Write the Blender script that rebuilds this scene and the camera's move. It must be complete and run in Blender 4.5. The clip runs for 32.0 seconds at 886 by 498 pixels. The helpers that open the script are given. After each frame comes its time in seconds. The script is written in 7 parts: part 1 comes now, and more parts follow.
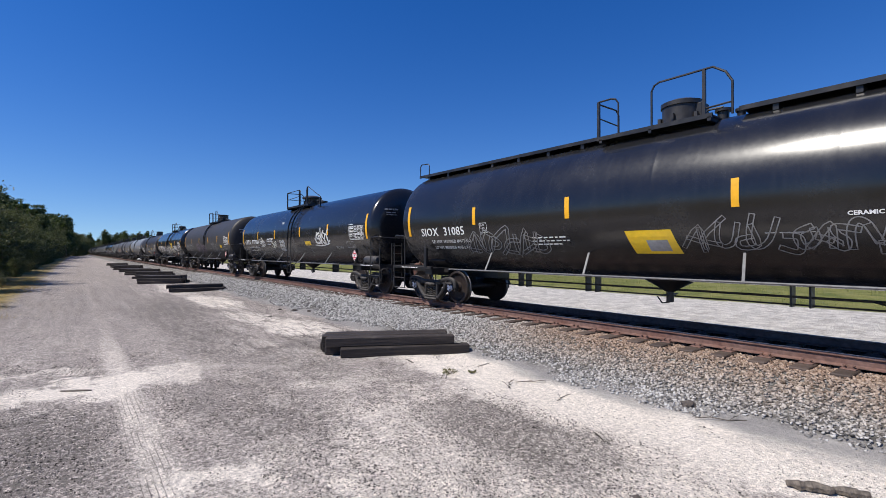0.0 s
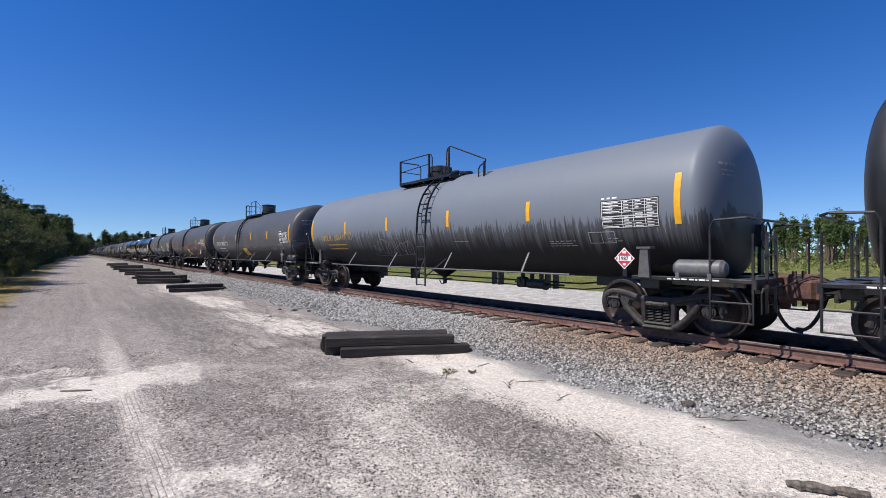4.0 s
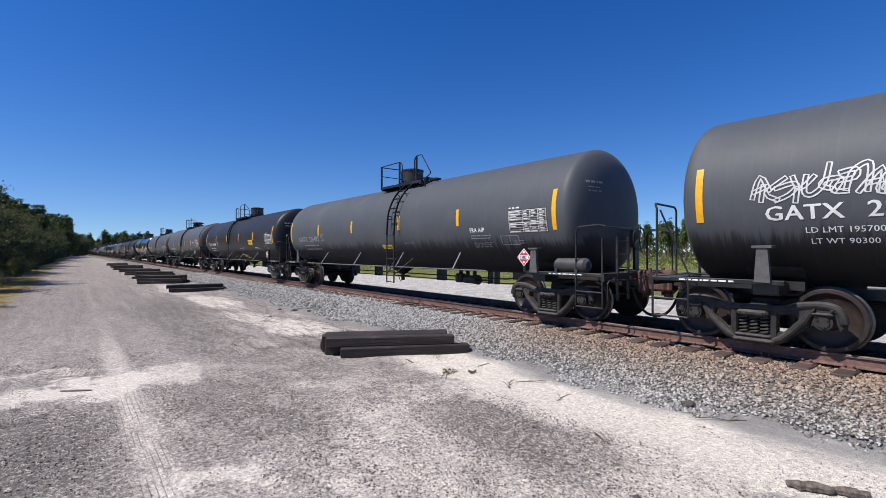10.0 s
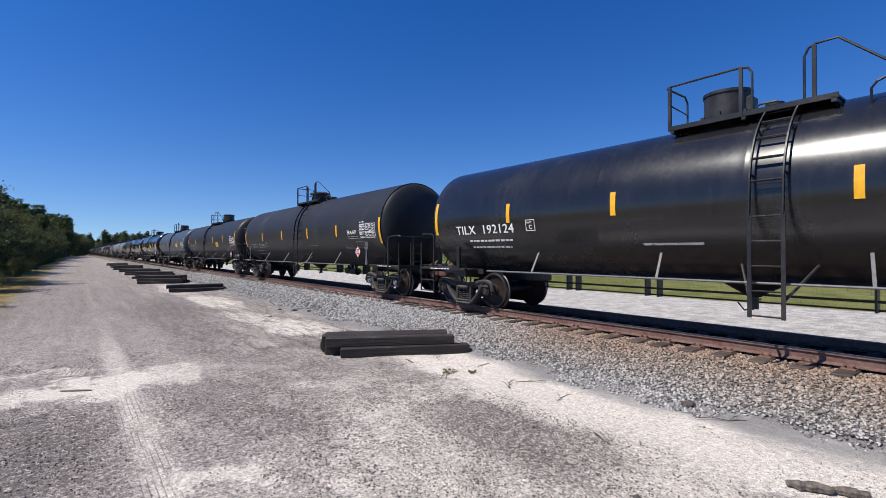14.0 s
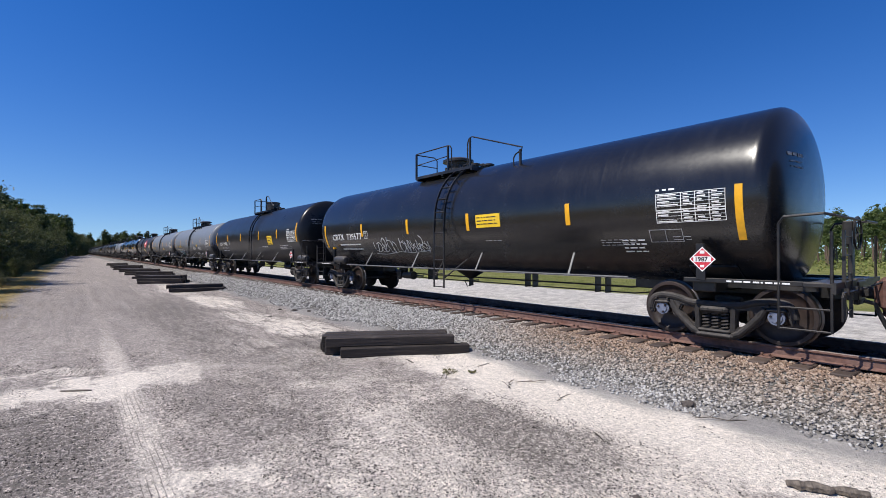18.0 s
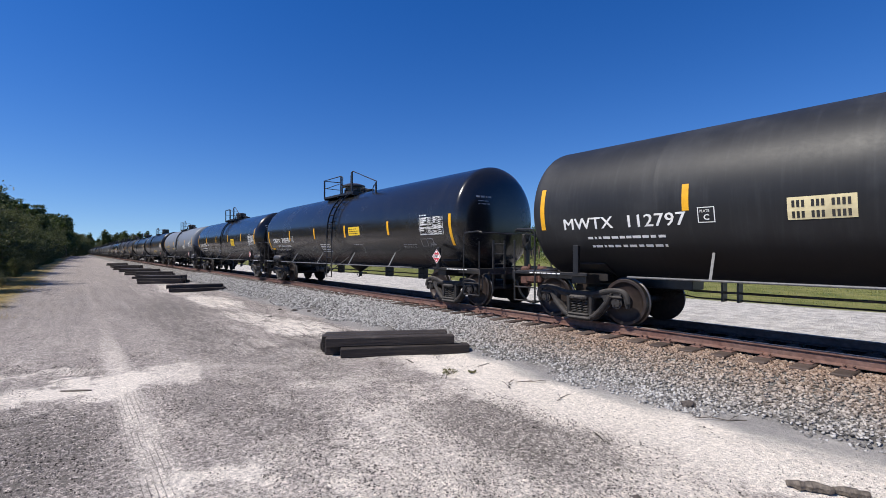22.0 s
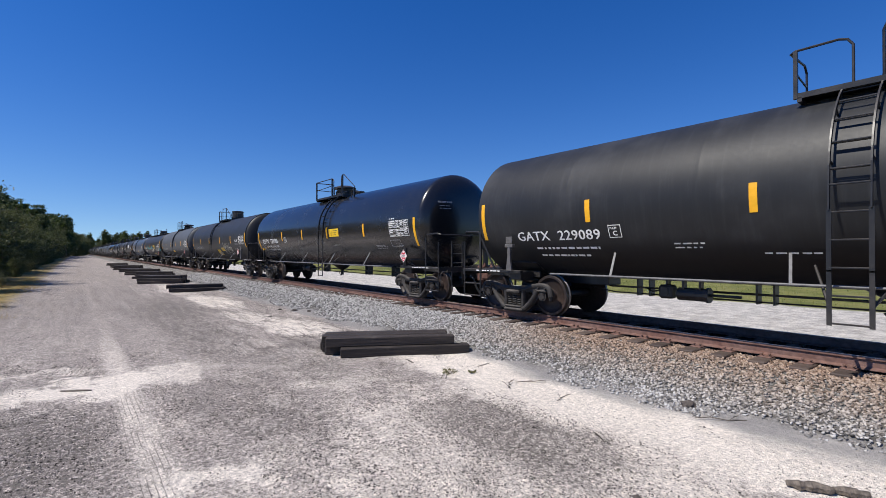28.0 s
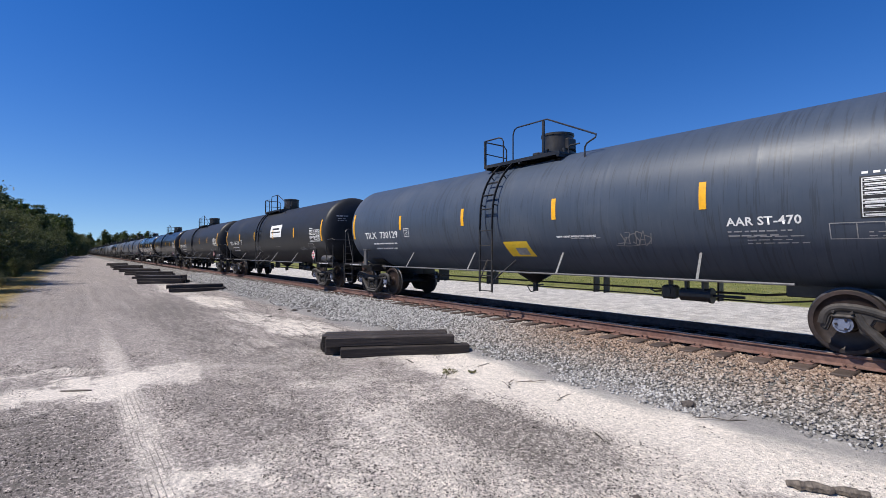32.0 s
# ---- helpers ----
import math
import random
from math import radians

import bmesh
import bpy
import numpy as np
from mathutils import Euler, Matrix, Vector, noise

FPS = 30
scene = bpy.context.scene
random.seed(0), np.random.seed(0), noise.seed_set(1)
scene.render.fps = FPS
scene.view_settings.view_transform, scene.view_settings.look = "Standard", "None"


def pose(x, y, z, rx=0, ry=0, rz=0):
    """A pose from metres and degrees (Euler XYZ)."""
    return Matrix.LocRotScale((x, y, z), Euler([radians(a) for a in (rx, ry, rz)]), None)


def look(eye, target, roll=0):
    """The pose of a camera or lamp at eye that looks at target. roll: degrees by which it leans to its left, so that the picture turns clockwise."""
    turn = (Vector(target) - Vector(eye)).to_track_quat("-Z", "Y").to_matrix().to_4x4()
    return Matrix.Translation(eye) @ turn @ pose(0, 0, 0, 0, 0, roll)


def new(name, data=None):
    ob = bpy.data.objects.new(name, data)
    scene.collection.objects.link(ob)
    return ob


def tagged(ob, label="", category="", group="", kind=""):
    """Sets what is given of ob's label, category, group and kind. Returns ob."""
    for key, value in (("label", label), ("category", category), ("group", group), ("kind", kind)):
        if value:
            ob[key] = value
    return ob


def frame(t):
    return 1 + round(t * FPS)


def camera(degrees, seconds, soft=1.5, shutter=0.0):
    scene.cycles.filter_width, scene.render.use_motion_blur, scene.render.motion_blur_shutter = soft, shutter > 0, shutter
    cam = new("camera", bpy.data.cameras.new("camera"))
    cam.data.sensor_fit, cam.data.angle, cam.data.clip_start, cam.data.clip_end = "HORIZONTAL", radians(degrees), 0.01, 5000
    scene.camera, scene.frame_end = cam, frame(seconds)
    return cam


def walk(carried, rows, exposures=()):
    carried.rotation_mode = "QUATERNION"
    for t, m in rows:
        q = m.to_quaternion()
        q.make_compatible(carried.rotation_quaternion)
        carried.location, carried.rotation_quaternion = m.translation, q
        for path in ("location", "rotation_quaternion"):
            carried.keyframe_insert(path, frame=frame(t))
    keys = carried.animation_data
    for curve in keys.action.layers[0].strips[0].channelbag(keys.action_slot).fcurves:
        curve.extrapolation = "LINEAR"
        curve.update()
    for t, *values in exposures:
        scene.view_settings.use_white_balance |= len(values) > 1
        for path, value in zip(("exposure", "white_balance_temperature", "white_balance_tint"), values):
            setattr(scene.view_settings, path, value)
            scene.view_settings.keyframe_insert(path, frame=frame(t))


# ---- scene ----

# World: Y runs along the track into the distance, X to the far side of the track, Z up from the dirt road.
EYE_Z = 2.08
RAIL_Z = 0.64
TRACK_X = 9.33
SPEED = 20.62
CLIP = 32.0
cam = camera(87.08, CLIP, soft=0.45)
CAM_M = look((0, 0, EYE_Z), (math.sin(radians(38.29)), math.cos(radians(38.29)), EYE_Z + math.tan(radians(0.41))))
walk(cam, [(0.0, CAM_M), (CLIP, CAM_M)])

# ---- light ----
SUN = Vector((-0.70, 0.20, 1.0)).normalized()
world = bpy.data.worlds.new("sky")
scene.world = world
world.use_nodes = True
wn = world.node_tree.nodes
sky = wn.new("ShaderNodeTexSky")
sky.sky_type = "NISHITA"
sky.sun_disc = False
sky.sun_elevation = math.asin(SUN.z)
sky.sun_rotation = math.atan2(SUN.x, SUN.y)
sky.altitude = 400
sky.air_density = 1.0
sky.dust_density = 0.0
sky.ozone_density = 3.5
wn["Background"].inputs["Strength"].default_value = 0.114
# clear dry air: the pale band at the horizon stays thin
way = wn.new("ShaderNodeTexCoord")
flat = wn.new("ShaderNodeVectorMath")
flat.operation = "MULTIPLY_ADD"
flat.inputs[1].default_value = (1.0, 1.0, 0.9)
flat.inputs[2].default_value = (0.0, 0.0, 0.065)
world.node_tree.links.new(way.outputs["Generated"], flat.inputs[0])
world.node_tree.links.new(flat.outputs[0], sky.inputs["Vector"])
deep = wn.new("ShaderNodeHueSaturation")
deep.inputs["Saturation"].default_value = 1.36
deep.inputs["Hue"].default_value = 0.516
world.node_tree.links.new(sky.outputs["Color"], deep.inputs["Color"])
world.node_tree.links.new(deep.outputs["Color"], wn["Background"].inputs["Color"])
sun = new("sun", bpy.data.lights.new("sun", "SUN"))
sun.data.energy = 5.0
sun.data.angle = radians(0.53)
sun.data.color = (1.0, 0.945, 0.86)
sun.matrix_world = look(SUN * 50, (0, 0, 0))
scene.view_settings.exposure = 0.15


# ---- material helpers ----
class Nodes:
    """Short hand for building a node material."""

    def __init__(self, name):
        self.mat = bpy.data.materials.new(name)
        self.mat.use_nodes = True
        self.tree = self.mat.node_tree
        self.bsdf = self.tree.nodes["Principled BSDF"]

    def node(self, kind, **sockets):
        n = self.tree.nodes.new(kind)
        for k, v in sockets.items():
            self.put(n.inputs[k.replace("_", " ")], v)
        return n

    def put(self, socket, v):
        if isinstance(v, bpy.types.NodeSocket):
            self.tree.links.new(v, socket)
        else:
            socket.default_value = v

    def math(self, op, a, b=0.0, clamp=False):
        n = self.tree.nodes.new("ShaderNodeMath")
        n.operation, n.use_clamp = op, clamp
        self.put(n.inputs[0], a)
        self.put(n.inputs[1], b)
        return n.outputs[0]

    def mix(self, f, a, b):
        n = self.tree.nodes.new("ShaderNodeMix")
        n.data_type = "RGBA"
        self.put(n.inputs[0], f)
        self.put(n.inputs[6], a if isinstance(a, bpy.types.NodeSocket) else (*a, 1))
        self.put(n.inputs[7], b if isinstance(b, bpy.types.NodeSocket) else (*b, 1))
        return n.outputs[2]

    def coords(self, kind="Object", scale=(1, 1, 1)):
        c = self.tree.nodes.new("ShaderNodeNewGeometry").outputs["Position"] if kind == "World" else self.tree.nodes.new("ShaderNodeTexCoord").outputs[kind]
        m = self.tree.nodes.new("ShaderNodeMapping")
        self.put(m.inputs[0], c)
        m.inputs["Scale"].default_value = scale
        return m.outputs[0]

    def noise(self, vec, scale, detail=4.0, rough=0.55, out="Fac"):
        n = self.node("ShaderNodeTexNoise", Vector=vec, Scale=scale, Detail=detail, Roughness=rough)
        return n.outputs[out]

    def voronoi(self, vec, scale, out="Distance", feature="F1"):
        n = self.tree.nodes.new("ShaderNodeTexVoronoi")
        n.feature = feature
        self.put(n.inputs["Vector"], vec)
        n.inputs["Scale"].default_value = scale
        return n.outputs[out]

    def ramp(self, v, lo, hi, a=0.0, b=1.0):
        n = self.node("ShaderNodeMapRange", Value=v, From_Min=lo, From_Max=hi, To_Min=a, To_Max=b)
        n.interpolation_type = "SMOOTHSTEP"
        return n.outputs[0]

    def bump(self, height, strength=0.3, distance=0.02):
        n = self.node("ShaderNodeBump", Height=height, Strength=strength, Distance=distance)
        self.put(self.bsdf.inputs["Normal"], n.outputs[0])

    def set(self, **sockets):
        for k, v in sockets.items():
            self.put(self.bsdf.inputs[k.replace("_", " ")], v)
        return self.mat

    def random_island(self):
        return self.tree.nodes.new("ShaderNodeNewGeometry").outputs["Random Per Island"]

    def random_object(self):
        return self.tree.nodes.new("ShaderNodeObjectInfo").outputs["Random"]


def paint(name, base, rough, streak=0.3, dust=(0.25, 0.255, 0.265), dust_amount=0.25, coat=0.0, stain=None, stain_amount=0.0, spill_and_shade=None, soft=0.05):
    """Tank paint with faint vertical run marks, dust and gloss that varies."""
    n = Nodes(name)
    v = n.coords("Object")
    runs = n.noise(n.coords("Object", (0.3, 5.0, 0.45)), 2.2, 5.0, 0.65)
    big = n.noise(v, 0.7, 5.0, 0.6)
    fine = n.noise(v, 14.0, 4.0, 0.6)
    shift = n.math("ADD", n.math("MULTIPLY", n.random_object(), 0.12), 0.94)
    col = n.mix(n.ramp(runs, 0.46, 0.80, 0.0, streak * 0.6), base, dust)
    col = n.mix(n.math("MULTIPLY", n.ramp(big, 0.45, 0.75), dust_amount), col, dust)
    if stain:
        marks = n.noise(n.coords("Object", (0.2, 9.0, 0.5)), 1.7, 4.0, 0.7)
        col = n.mix(n.ramp(marks, 0.54, 0.62, 0.0, stain_amount), col, stain)
    # dripping stains, and the shade of the lower flank painted in with them
    if spill_and_shade:
        colour, level, drop = spill_and_shade
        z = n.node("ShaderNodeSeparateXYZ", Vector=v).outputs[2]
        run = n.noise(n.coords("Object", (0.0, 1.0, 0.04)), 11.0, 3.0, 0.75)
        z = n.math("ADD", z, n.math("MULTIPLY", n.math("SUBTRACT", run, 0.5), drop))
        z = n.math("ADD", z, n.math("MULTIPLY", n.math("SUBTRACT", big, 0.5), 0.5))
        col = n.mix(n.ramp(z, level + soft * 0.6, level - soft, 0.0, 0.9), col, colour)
        # underside shade as colour: near black towards the belly
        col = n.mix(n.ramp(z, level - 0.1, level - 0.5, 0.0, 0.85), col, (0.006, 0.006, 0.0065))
    hsv = n.node("ShaderNodeHueSaturation", Value=shift, Color=col)
    r = n.math("ADD", n.math("MULTIPLY", n.math("SUBTRACT", n.math("ADD", big, n.math("MULTIPLY", fine, 0.4)), 0.7), 0.22), rough, True)
    n.bump(n.math("ADD", n.math("MULTIPLY", big, 1.0), n.math("MULTIPLY", fine, 0.05)), 0.04, 0.02)
    return n.set(Base_Color=hsv.outputs[0], Roughness=r, Coat_Weight=coat, Coat_Roughness=0.16, Sheen_Weight=0.05, Sheen_Roughness=0.45, Sheen_Tint=(0.78, 0.78, 0.80, 1.0), Specular_IOR_Level=0.5 if coat else 0.32)


def plain(name, base, rough=0.6, vary=0.25, metal=0.0, scale=12.0, bump=0.15, dirt=(0.10, 0.085, 0.07), dirt_amount=0.3, settled=0.0):
    n = Nodes(name)
    v = n.coords("Object")
    a, b = n.noise(v, scale, 5.0, 0.6), n.noise(v, scale * 0.12, 4.0, 0.6)
    col = n.mix(n.math("MULTIPLY", n.ramp(b, 0.42, 0.68), dirt_amount), base, dirt)
    if settled:
        # road dust lying on the upward faces
        up = n.node("ShaderNodeSeparateXYZ", Vector=n.tree.nodes.new("ShaderNodeNewGeometry").outputs["Normal"]).outputs[2]
        col = n.mix(n.ramp(up, 0.3, 0.9, 0.0, settled), col, (0.17, 0.15, 0.135))
    hsv = n.node("ShaderNodeHueSaturation", Value=n.ramp(a, 0.25, 0.75, 1 - vary, 1 + vary), Color=col)
    n.bump(a, bump, 0.01)
    return n.set(Base_Color=hsv.outputs[0], Roughness=rough, Metallic=metal)


PAINT = {
    "gloss": paint("gloss_black_paint", (0.009, 0.0092, 0.0105), 0.25, 0.05, dust_amount=0.04, coat=0.25),
    "satin": paint("satin_black_paint", (0.009, 0.0095, 0.011), 0.32, 0.05, dust_amount=0.05),
    # charcoal and brown: lower flank shade blended softly into the paint
    "dark": paint("matt_charcoal_paint", (0.0145, 0.0155, 0.0175), 0.52, 0.08, dust_amount=0.08, spill_and_shade=((0.012, 0.012, 0.013), 1.68, 0.3), soft=0.22),
    "brown": paint("faded_brown_black_paint", (0.024, 0.0225, 0.0225), 0.56, 0.12, dust_amount=0.10, spill_and_shade=((0.015, 0.014, 0.014), 1.72, 0.3), soft=0.22),
    "grey": paint("weathered_grey_paint", (0.068, 0.075, 0.084), 0.60, 0.12, dust_amount=0.12, spill_and_shade=((0.015, 0.0155, 0.017), 1.74, 0.7), soft=0.16),
    "bluegrey": paint("blue_grey_paint", (0.046, 0.062, 0.090), 0.46, 0.10, dust_amount=0.10, stain=(0.02, 0.022, 0.025), stain_amount=0.4),
    "light": paint("pale_grey_paint", (0.150, 0.170, 0.198), 0.52, 0.08, dust_amount=0.10, spill_and_shade=((0.060, 0.062, 0.066), 2.05, 1.5)),
    "worn": paint("worn_grey_paint", (0.070, 0.071, 0.074), 0.50, 0.2, dust_amount=0.25, stain=(0.03, 0.03, 0.03), stain_amount=0.25, spill_and_shade=((0.030, 0.030, 0.031), 1.75, 0.5)),
}
BLACK_STEEL = plain("black_painted_steel", (0.010, 0.010, 0.011), 0.42, settled=0.25)
GREY_STEEL = plain("grey_galvanised_steel", (0.13, 0.13, 0.132), 0.55)
CAST = plain("dusty_cast_steel", (0.020, 0.0175, 0.0165), 0.72, 0.45, bump=0.5, dirt=(0.046, 0.039, 0.035), dirt_amount=0.7, settled=0.24)
WHEEL = plain("wheel_steel", (0.028, 0.020, 0.018), 0.55, 0.35, 0.2, dirt=(0.06, 0.036, 0.029), dirt_amount=0.5)
TREAD = plain("polished_wheel_tread", (0.16, 0.145, 0.135), 0.45, 0.15, 1.0, dirt_amount=0.0)
CAP_BLUE = plain("blue_grey_bearing_cap", (0.13, 0.15, 0.21), 0.45, 0.3)
SPRING = plain("spring_steel", (0.048, 0.042, 0.038), 0.6, 0.3)
RUST = plain("rusty_coupler_steel", (0.105, 0.050, 0.038), 0.75, 0.4, bump=0.4, dirt=(0.05, 0.03, 0.025), dirt_amount=0.6)
RUBBER = plain("hose_rubber", (0.02, 0.02, 0.02), 0.6)
POST_GREY = plain("dusty_grey_post_paint", (0.085, 0.082, 0.082), 0.7, 0.25)
TANK_DARK = plain("reservoir_dark_paint", (0.032, 0.032, 0.034), 0.5, 0.25, settled=0.35)
TANK_GREY = plain("reservoir_grey_paint", (0.12, 0.12, 0.125), 0.45)
WHITE = plain("white_stencil_paint", (0.78, 0.78, 0.76), 0.6, 0.06, dirt_amount=0.15)
FADED = plain("faded_white_stencil", (0.33, 0.33, 0.33), 0.7, 0.15, dirt_amount=0.3)
CREAM = plain("cream_spray_paint", (0.72, 0.70, 0.58), 0.6, 0.1)
YELLOW = plain("yellow_reflective_tape", (0.80, 0.40, 0.012), 0.45, 0.08, dirt=(0.35, 0.22, 0.05), dirt_amount=0.25)
SIGN_YELLOW = plain("yellow_sign_vinyl", (0.85, 0.55, 0.02), 0.45, 0.06, dirt=(0.4, 0.3, 0.1), dirt_amount=0.2)
STENCIL_YELLOW = plain("yellow_stencil_paint", (0.55, 0.36, 0.03), 0.6, 0.2)
RED = plain("red_placard_vinyl", (0.55, 0.03, 0.05), 0.5, 0.08, dirt_amount=0.1)
INK = plain("black_ink", (0.02, 0.02, 0.02), 0.6)
SPRAY = {
    "white": plain("white_spray_paint", (0.62, 0.62, 0.60), 0.55, 0.12, dirt_amount=0.2),
    "grey": plain("thin_grey_spray_paint", (0.20, 0.20, 0.20), 0.6, 0.2),
    "purple": plain("thin_violet_spray_paint", (0.17, 0.13, 0.19), 0.6, 0.2),
    "teal": plain("teal_spray_paint", (0.03, 0.42, 0.48), 0.55, 0.12),
    "blue": plain("blue_spray_paint", (0.05, 0.30, 0.55), 0.55, 0.12),
    "green": plain("pale_green_spray_paint", (0.25, 0.50, 0.36), 0.55, 0.12),
    "red": plain("red_spray_smear", (0.26, 0.035, 0.045), 0.6, 0.25),
    "olive": plain("olive_spray_paint", (0.15, 0.15, 0.05), 0.6, 0.2),
    "pale": plain("pale_grey_spray_fill", (0.36, 0.40, 0.40), 0.6, 0.4, scale=30.0),
    "cream": CREAM,
    "parchment": plain("cream_sign_vinyl", (0.72, 0.62, 0.36), 0.5, 0.08),
    "yellow": STENCIL_YELLOW,
}


# ---- mesh helpers ----
def mesh_of(bm, name, *materials, smooth=False):
    me = bpy.data.meshes.new(name)
    bm.to_mesh(me)
    bm.free()
    for m in materials:
        me.materials.append(m)
    if smooth:
        me.polygons.foreach_set("use_smooth", [True] * len(me.polygons))
        me.set_sharp_from_angle(angle=radians(35))
    return me


def link(name, me, parent=None, at=None, label=""):
    ob = new(name, me)
    if parent:
        ob.parent = parent
    if at is not None:
        ob.matrix_local = at if isinstance(at, Matrix) else Matrix.Translation(at)
    if label:
        ob["label"] = label
    return ob


def part(name, bm, material, parent, label="", smooth=False, at=None):
    return link(name, mesh_of(bm, name, material, smooth=smooth), parent, at, label)


def box(bm, lo, hi, slot=0, bevel=0.0):
    lo, hi = Vector(lo), Vector(hi)
    r = bmesh.ops.create_cube(bm, size=1.0, matrix=Matrix.LocRotScale((lo + hi) / 2, None, hi - lo))
    fs = list({f for v in r["verts"] for f in v.link_faces})
    for f in fs:
        f.material_index = slot
    if bevel:
        es = list({e for f in fs for e in f.edges})
        b = bmesh.ops.bevel(bm, geom=es, offset=bevel, segments=1, affect="EDGES")
        for f in b["faces"]:
            f.material_index = slot
    return bm


def tube(bm, a, b, r, seg=8, slot=0, r2=None, caps=True):
    a, b = Vector(a), Vector(b)
    d = b - a
    m = Matrix.Translation((a + b) / 2) @ d.to_track_quat("Z", "Y").to_matrix().to_4x4()
    c = bmesh.ops.create_cone(bm, cap_ends=caps, segments=seg, radius1=r, radius2=r if r2 is None else r2, depth=d.length, matrix=m)
    for f in {f for v in c["verts"] for f in v.link_faces}:
        f.material_index = slot
    return bm


def pipe(bm, pts, r, seg=6, slot=0):
    """A bent pipe through the points, mitred at the bends."""
    pts = [Vector(p) for p in pts]
    rings, side = [], None
    for i, p in enumerate(pts):
        d = (pts[min(i + 1, len(pts) - 1)] - pts[max(i - 1, 0)]).normalized()
        if side is None:
            side = d.orthogonal().normalized()
        side = (side - d * side.dot(d)).normalized()
        up = d.cross(side)
        rings.append([bm.verts.new(p + (side * math.cos(k * math.tau / seg) + up * math.sin(k * math.tau / seg)) * r) for k in range(seg)])
    for q, w in zip(rings, rings[1:]):
        for k in range(seg):
            bm.faces.new((q[k], q[(k + 1) % seg], w[(k + 1) % seg], w[k])).material_index = slot
    bm.faces.new(rings[0][::-1]).material_index = slot
    bm.faces.new(rings[-1]).material_index = slot
    return bm


def lathe(bm, profile, seg=48, axis="Y", slots=None):
    """Turns a profile of (along, radius) round an axis."""
    rings = []
    for along, r in profile:
        ring = []
        for k in range(seg):
            a = k * math.tau / seg
            c, s = math.cos(a) * r, math.sin(a) * r
            ring.append(bm.verts.new({"Y": (c, along, s), "X": (along, c, s), "Z": (c, s, along)}[axis]))
        rings.append(ring)
    for i, (q, w) in enumerate(zip(rings, rings[1:])):
        for k in range(seg):
            f = bm.faces.new((q[k], q[(k + 1) % seg], w[(k + 1) % seg], w[k]))
            f.material_index = slots[i] if slots else 0
    bm.faces.new(rings[0])
    bm.faces.new(rings[-1])
    bmesh.ops.recalc_face_normals(bm, faces=bm.faces)
    return bm


# ---- tank car: measures in metres, s runs from the tail of the shell to its head ----
MID = 7.65
R = 1.43
ZC = 2.32
TOP = ZC + R


def set_shell(radius, centre):
    """The shell that the next car is built round."""
    global R, ZC, TOP
    R, ZC, TOP = radius, centre, centre + radius


def along(s):
    return MID - s


def on_shell(bm, s, z, lift=0.005, slot=0):
    """Bends a flat drawing (u to the right, v up) onto the near side of the shell, its origin at s and height z."""
    vs = [v.co.y for v in bm.verts]
    if vs and max(vs) - min(vs) > 0.16:
        c = min(vs) + 0.12
        while c < max(vs) - 0.03:
            bmesh.ops.bisect_plane(bm, geom=bm.verts[:] + bm.edges[:] + bm.faces[:], plane_co=(0, c, 0), plane_no=(0, 1, 0))
            c += 0.12
    a0 = math.asin(max(-0.999, min(0.999, (z - ZC) / R)))
    for v in bm.verts:
        u, w, h = v.co
        rr = R + lift + h
        a = a0 + w / R
        v.co = (-rr * math.cos(a), along(s) - u, ZC + rr * math.sin(a))
    for f in bm.faces:
        f.normal_update()
        c = f.calc_center_median()
        if f.normal.dot(Vector((c.x, 0, c.z - ZC))) < 0:
            f.normal_flip()
    return bm


def rect(bm, u0, v0, u1, v1, slot=0, h=0.0, skew=0.0):
    f = bm.faces.new([bm.verts.new(p) for p in ((u0, v0, h), (u1, v0, h), (u1 + skew, v1, h), (u0 + skew, v1, h))])
    f.material_index = slot
    return f


def lettering(bm, text, size, u=0.0, v=0.0, bold=0.0, squeeze=1.0, slot=0, h=0.0):
    cu = bpy.data.curves.new("letters", "FONT")
    cu.body, cu.size, cu.offset, cu.resolution_u = text, size, bold, 2
    cu.space_character = 1.05
    ob = bpy.data.objects.new("letters", cu)
    me = bpy.data.meshes.new_from_object(ob)
    n0 = len(bm.verts)
    f0 = len(bm.faces)
    bm.from_mesh(me)
    bm.verts.ensure_lookup_table()
    bm.faces.ensure_lookup_table()
    width = 0.0
    for x in bm.verts[n0:]:
        width = max(width, x.co.x * squeeze)
        x.co = (x.co.x * squeeze + u, x.co.y + v, h)
    for f in bm.faces[f0:]:
        f.material_index = slot
    bpy.data.objects.remove(ob)
    bpy.data.curves.remove(cu)
    bpy.data.meshes.remove(me)
    return width


def text_lines(bm, rng, width, lines, size=0.045, gap=0.085, slot=0, u=0.0, v=0.0):
    """Writing too small to read: broken bars."""
    for k in range(lines):
        x = 0.0
        end = width * rng.uniform(0.75, 1.0)
        while x < end - 0.03:
            w = min(rng.uniform(0.04, 0.17), end - x)
            rect(bm, u + x, v - k * gap, u + x + w, v - k * gap + size * 0.62, slot)
            x += w + rng.uniform(0.02, 0.05)


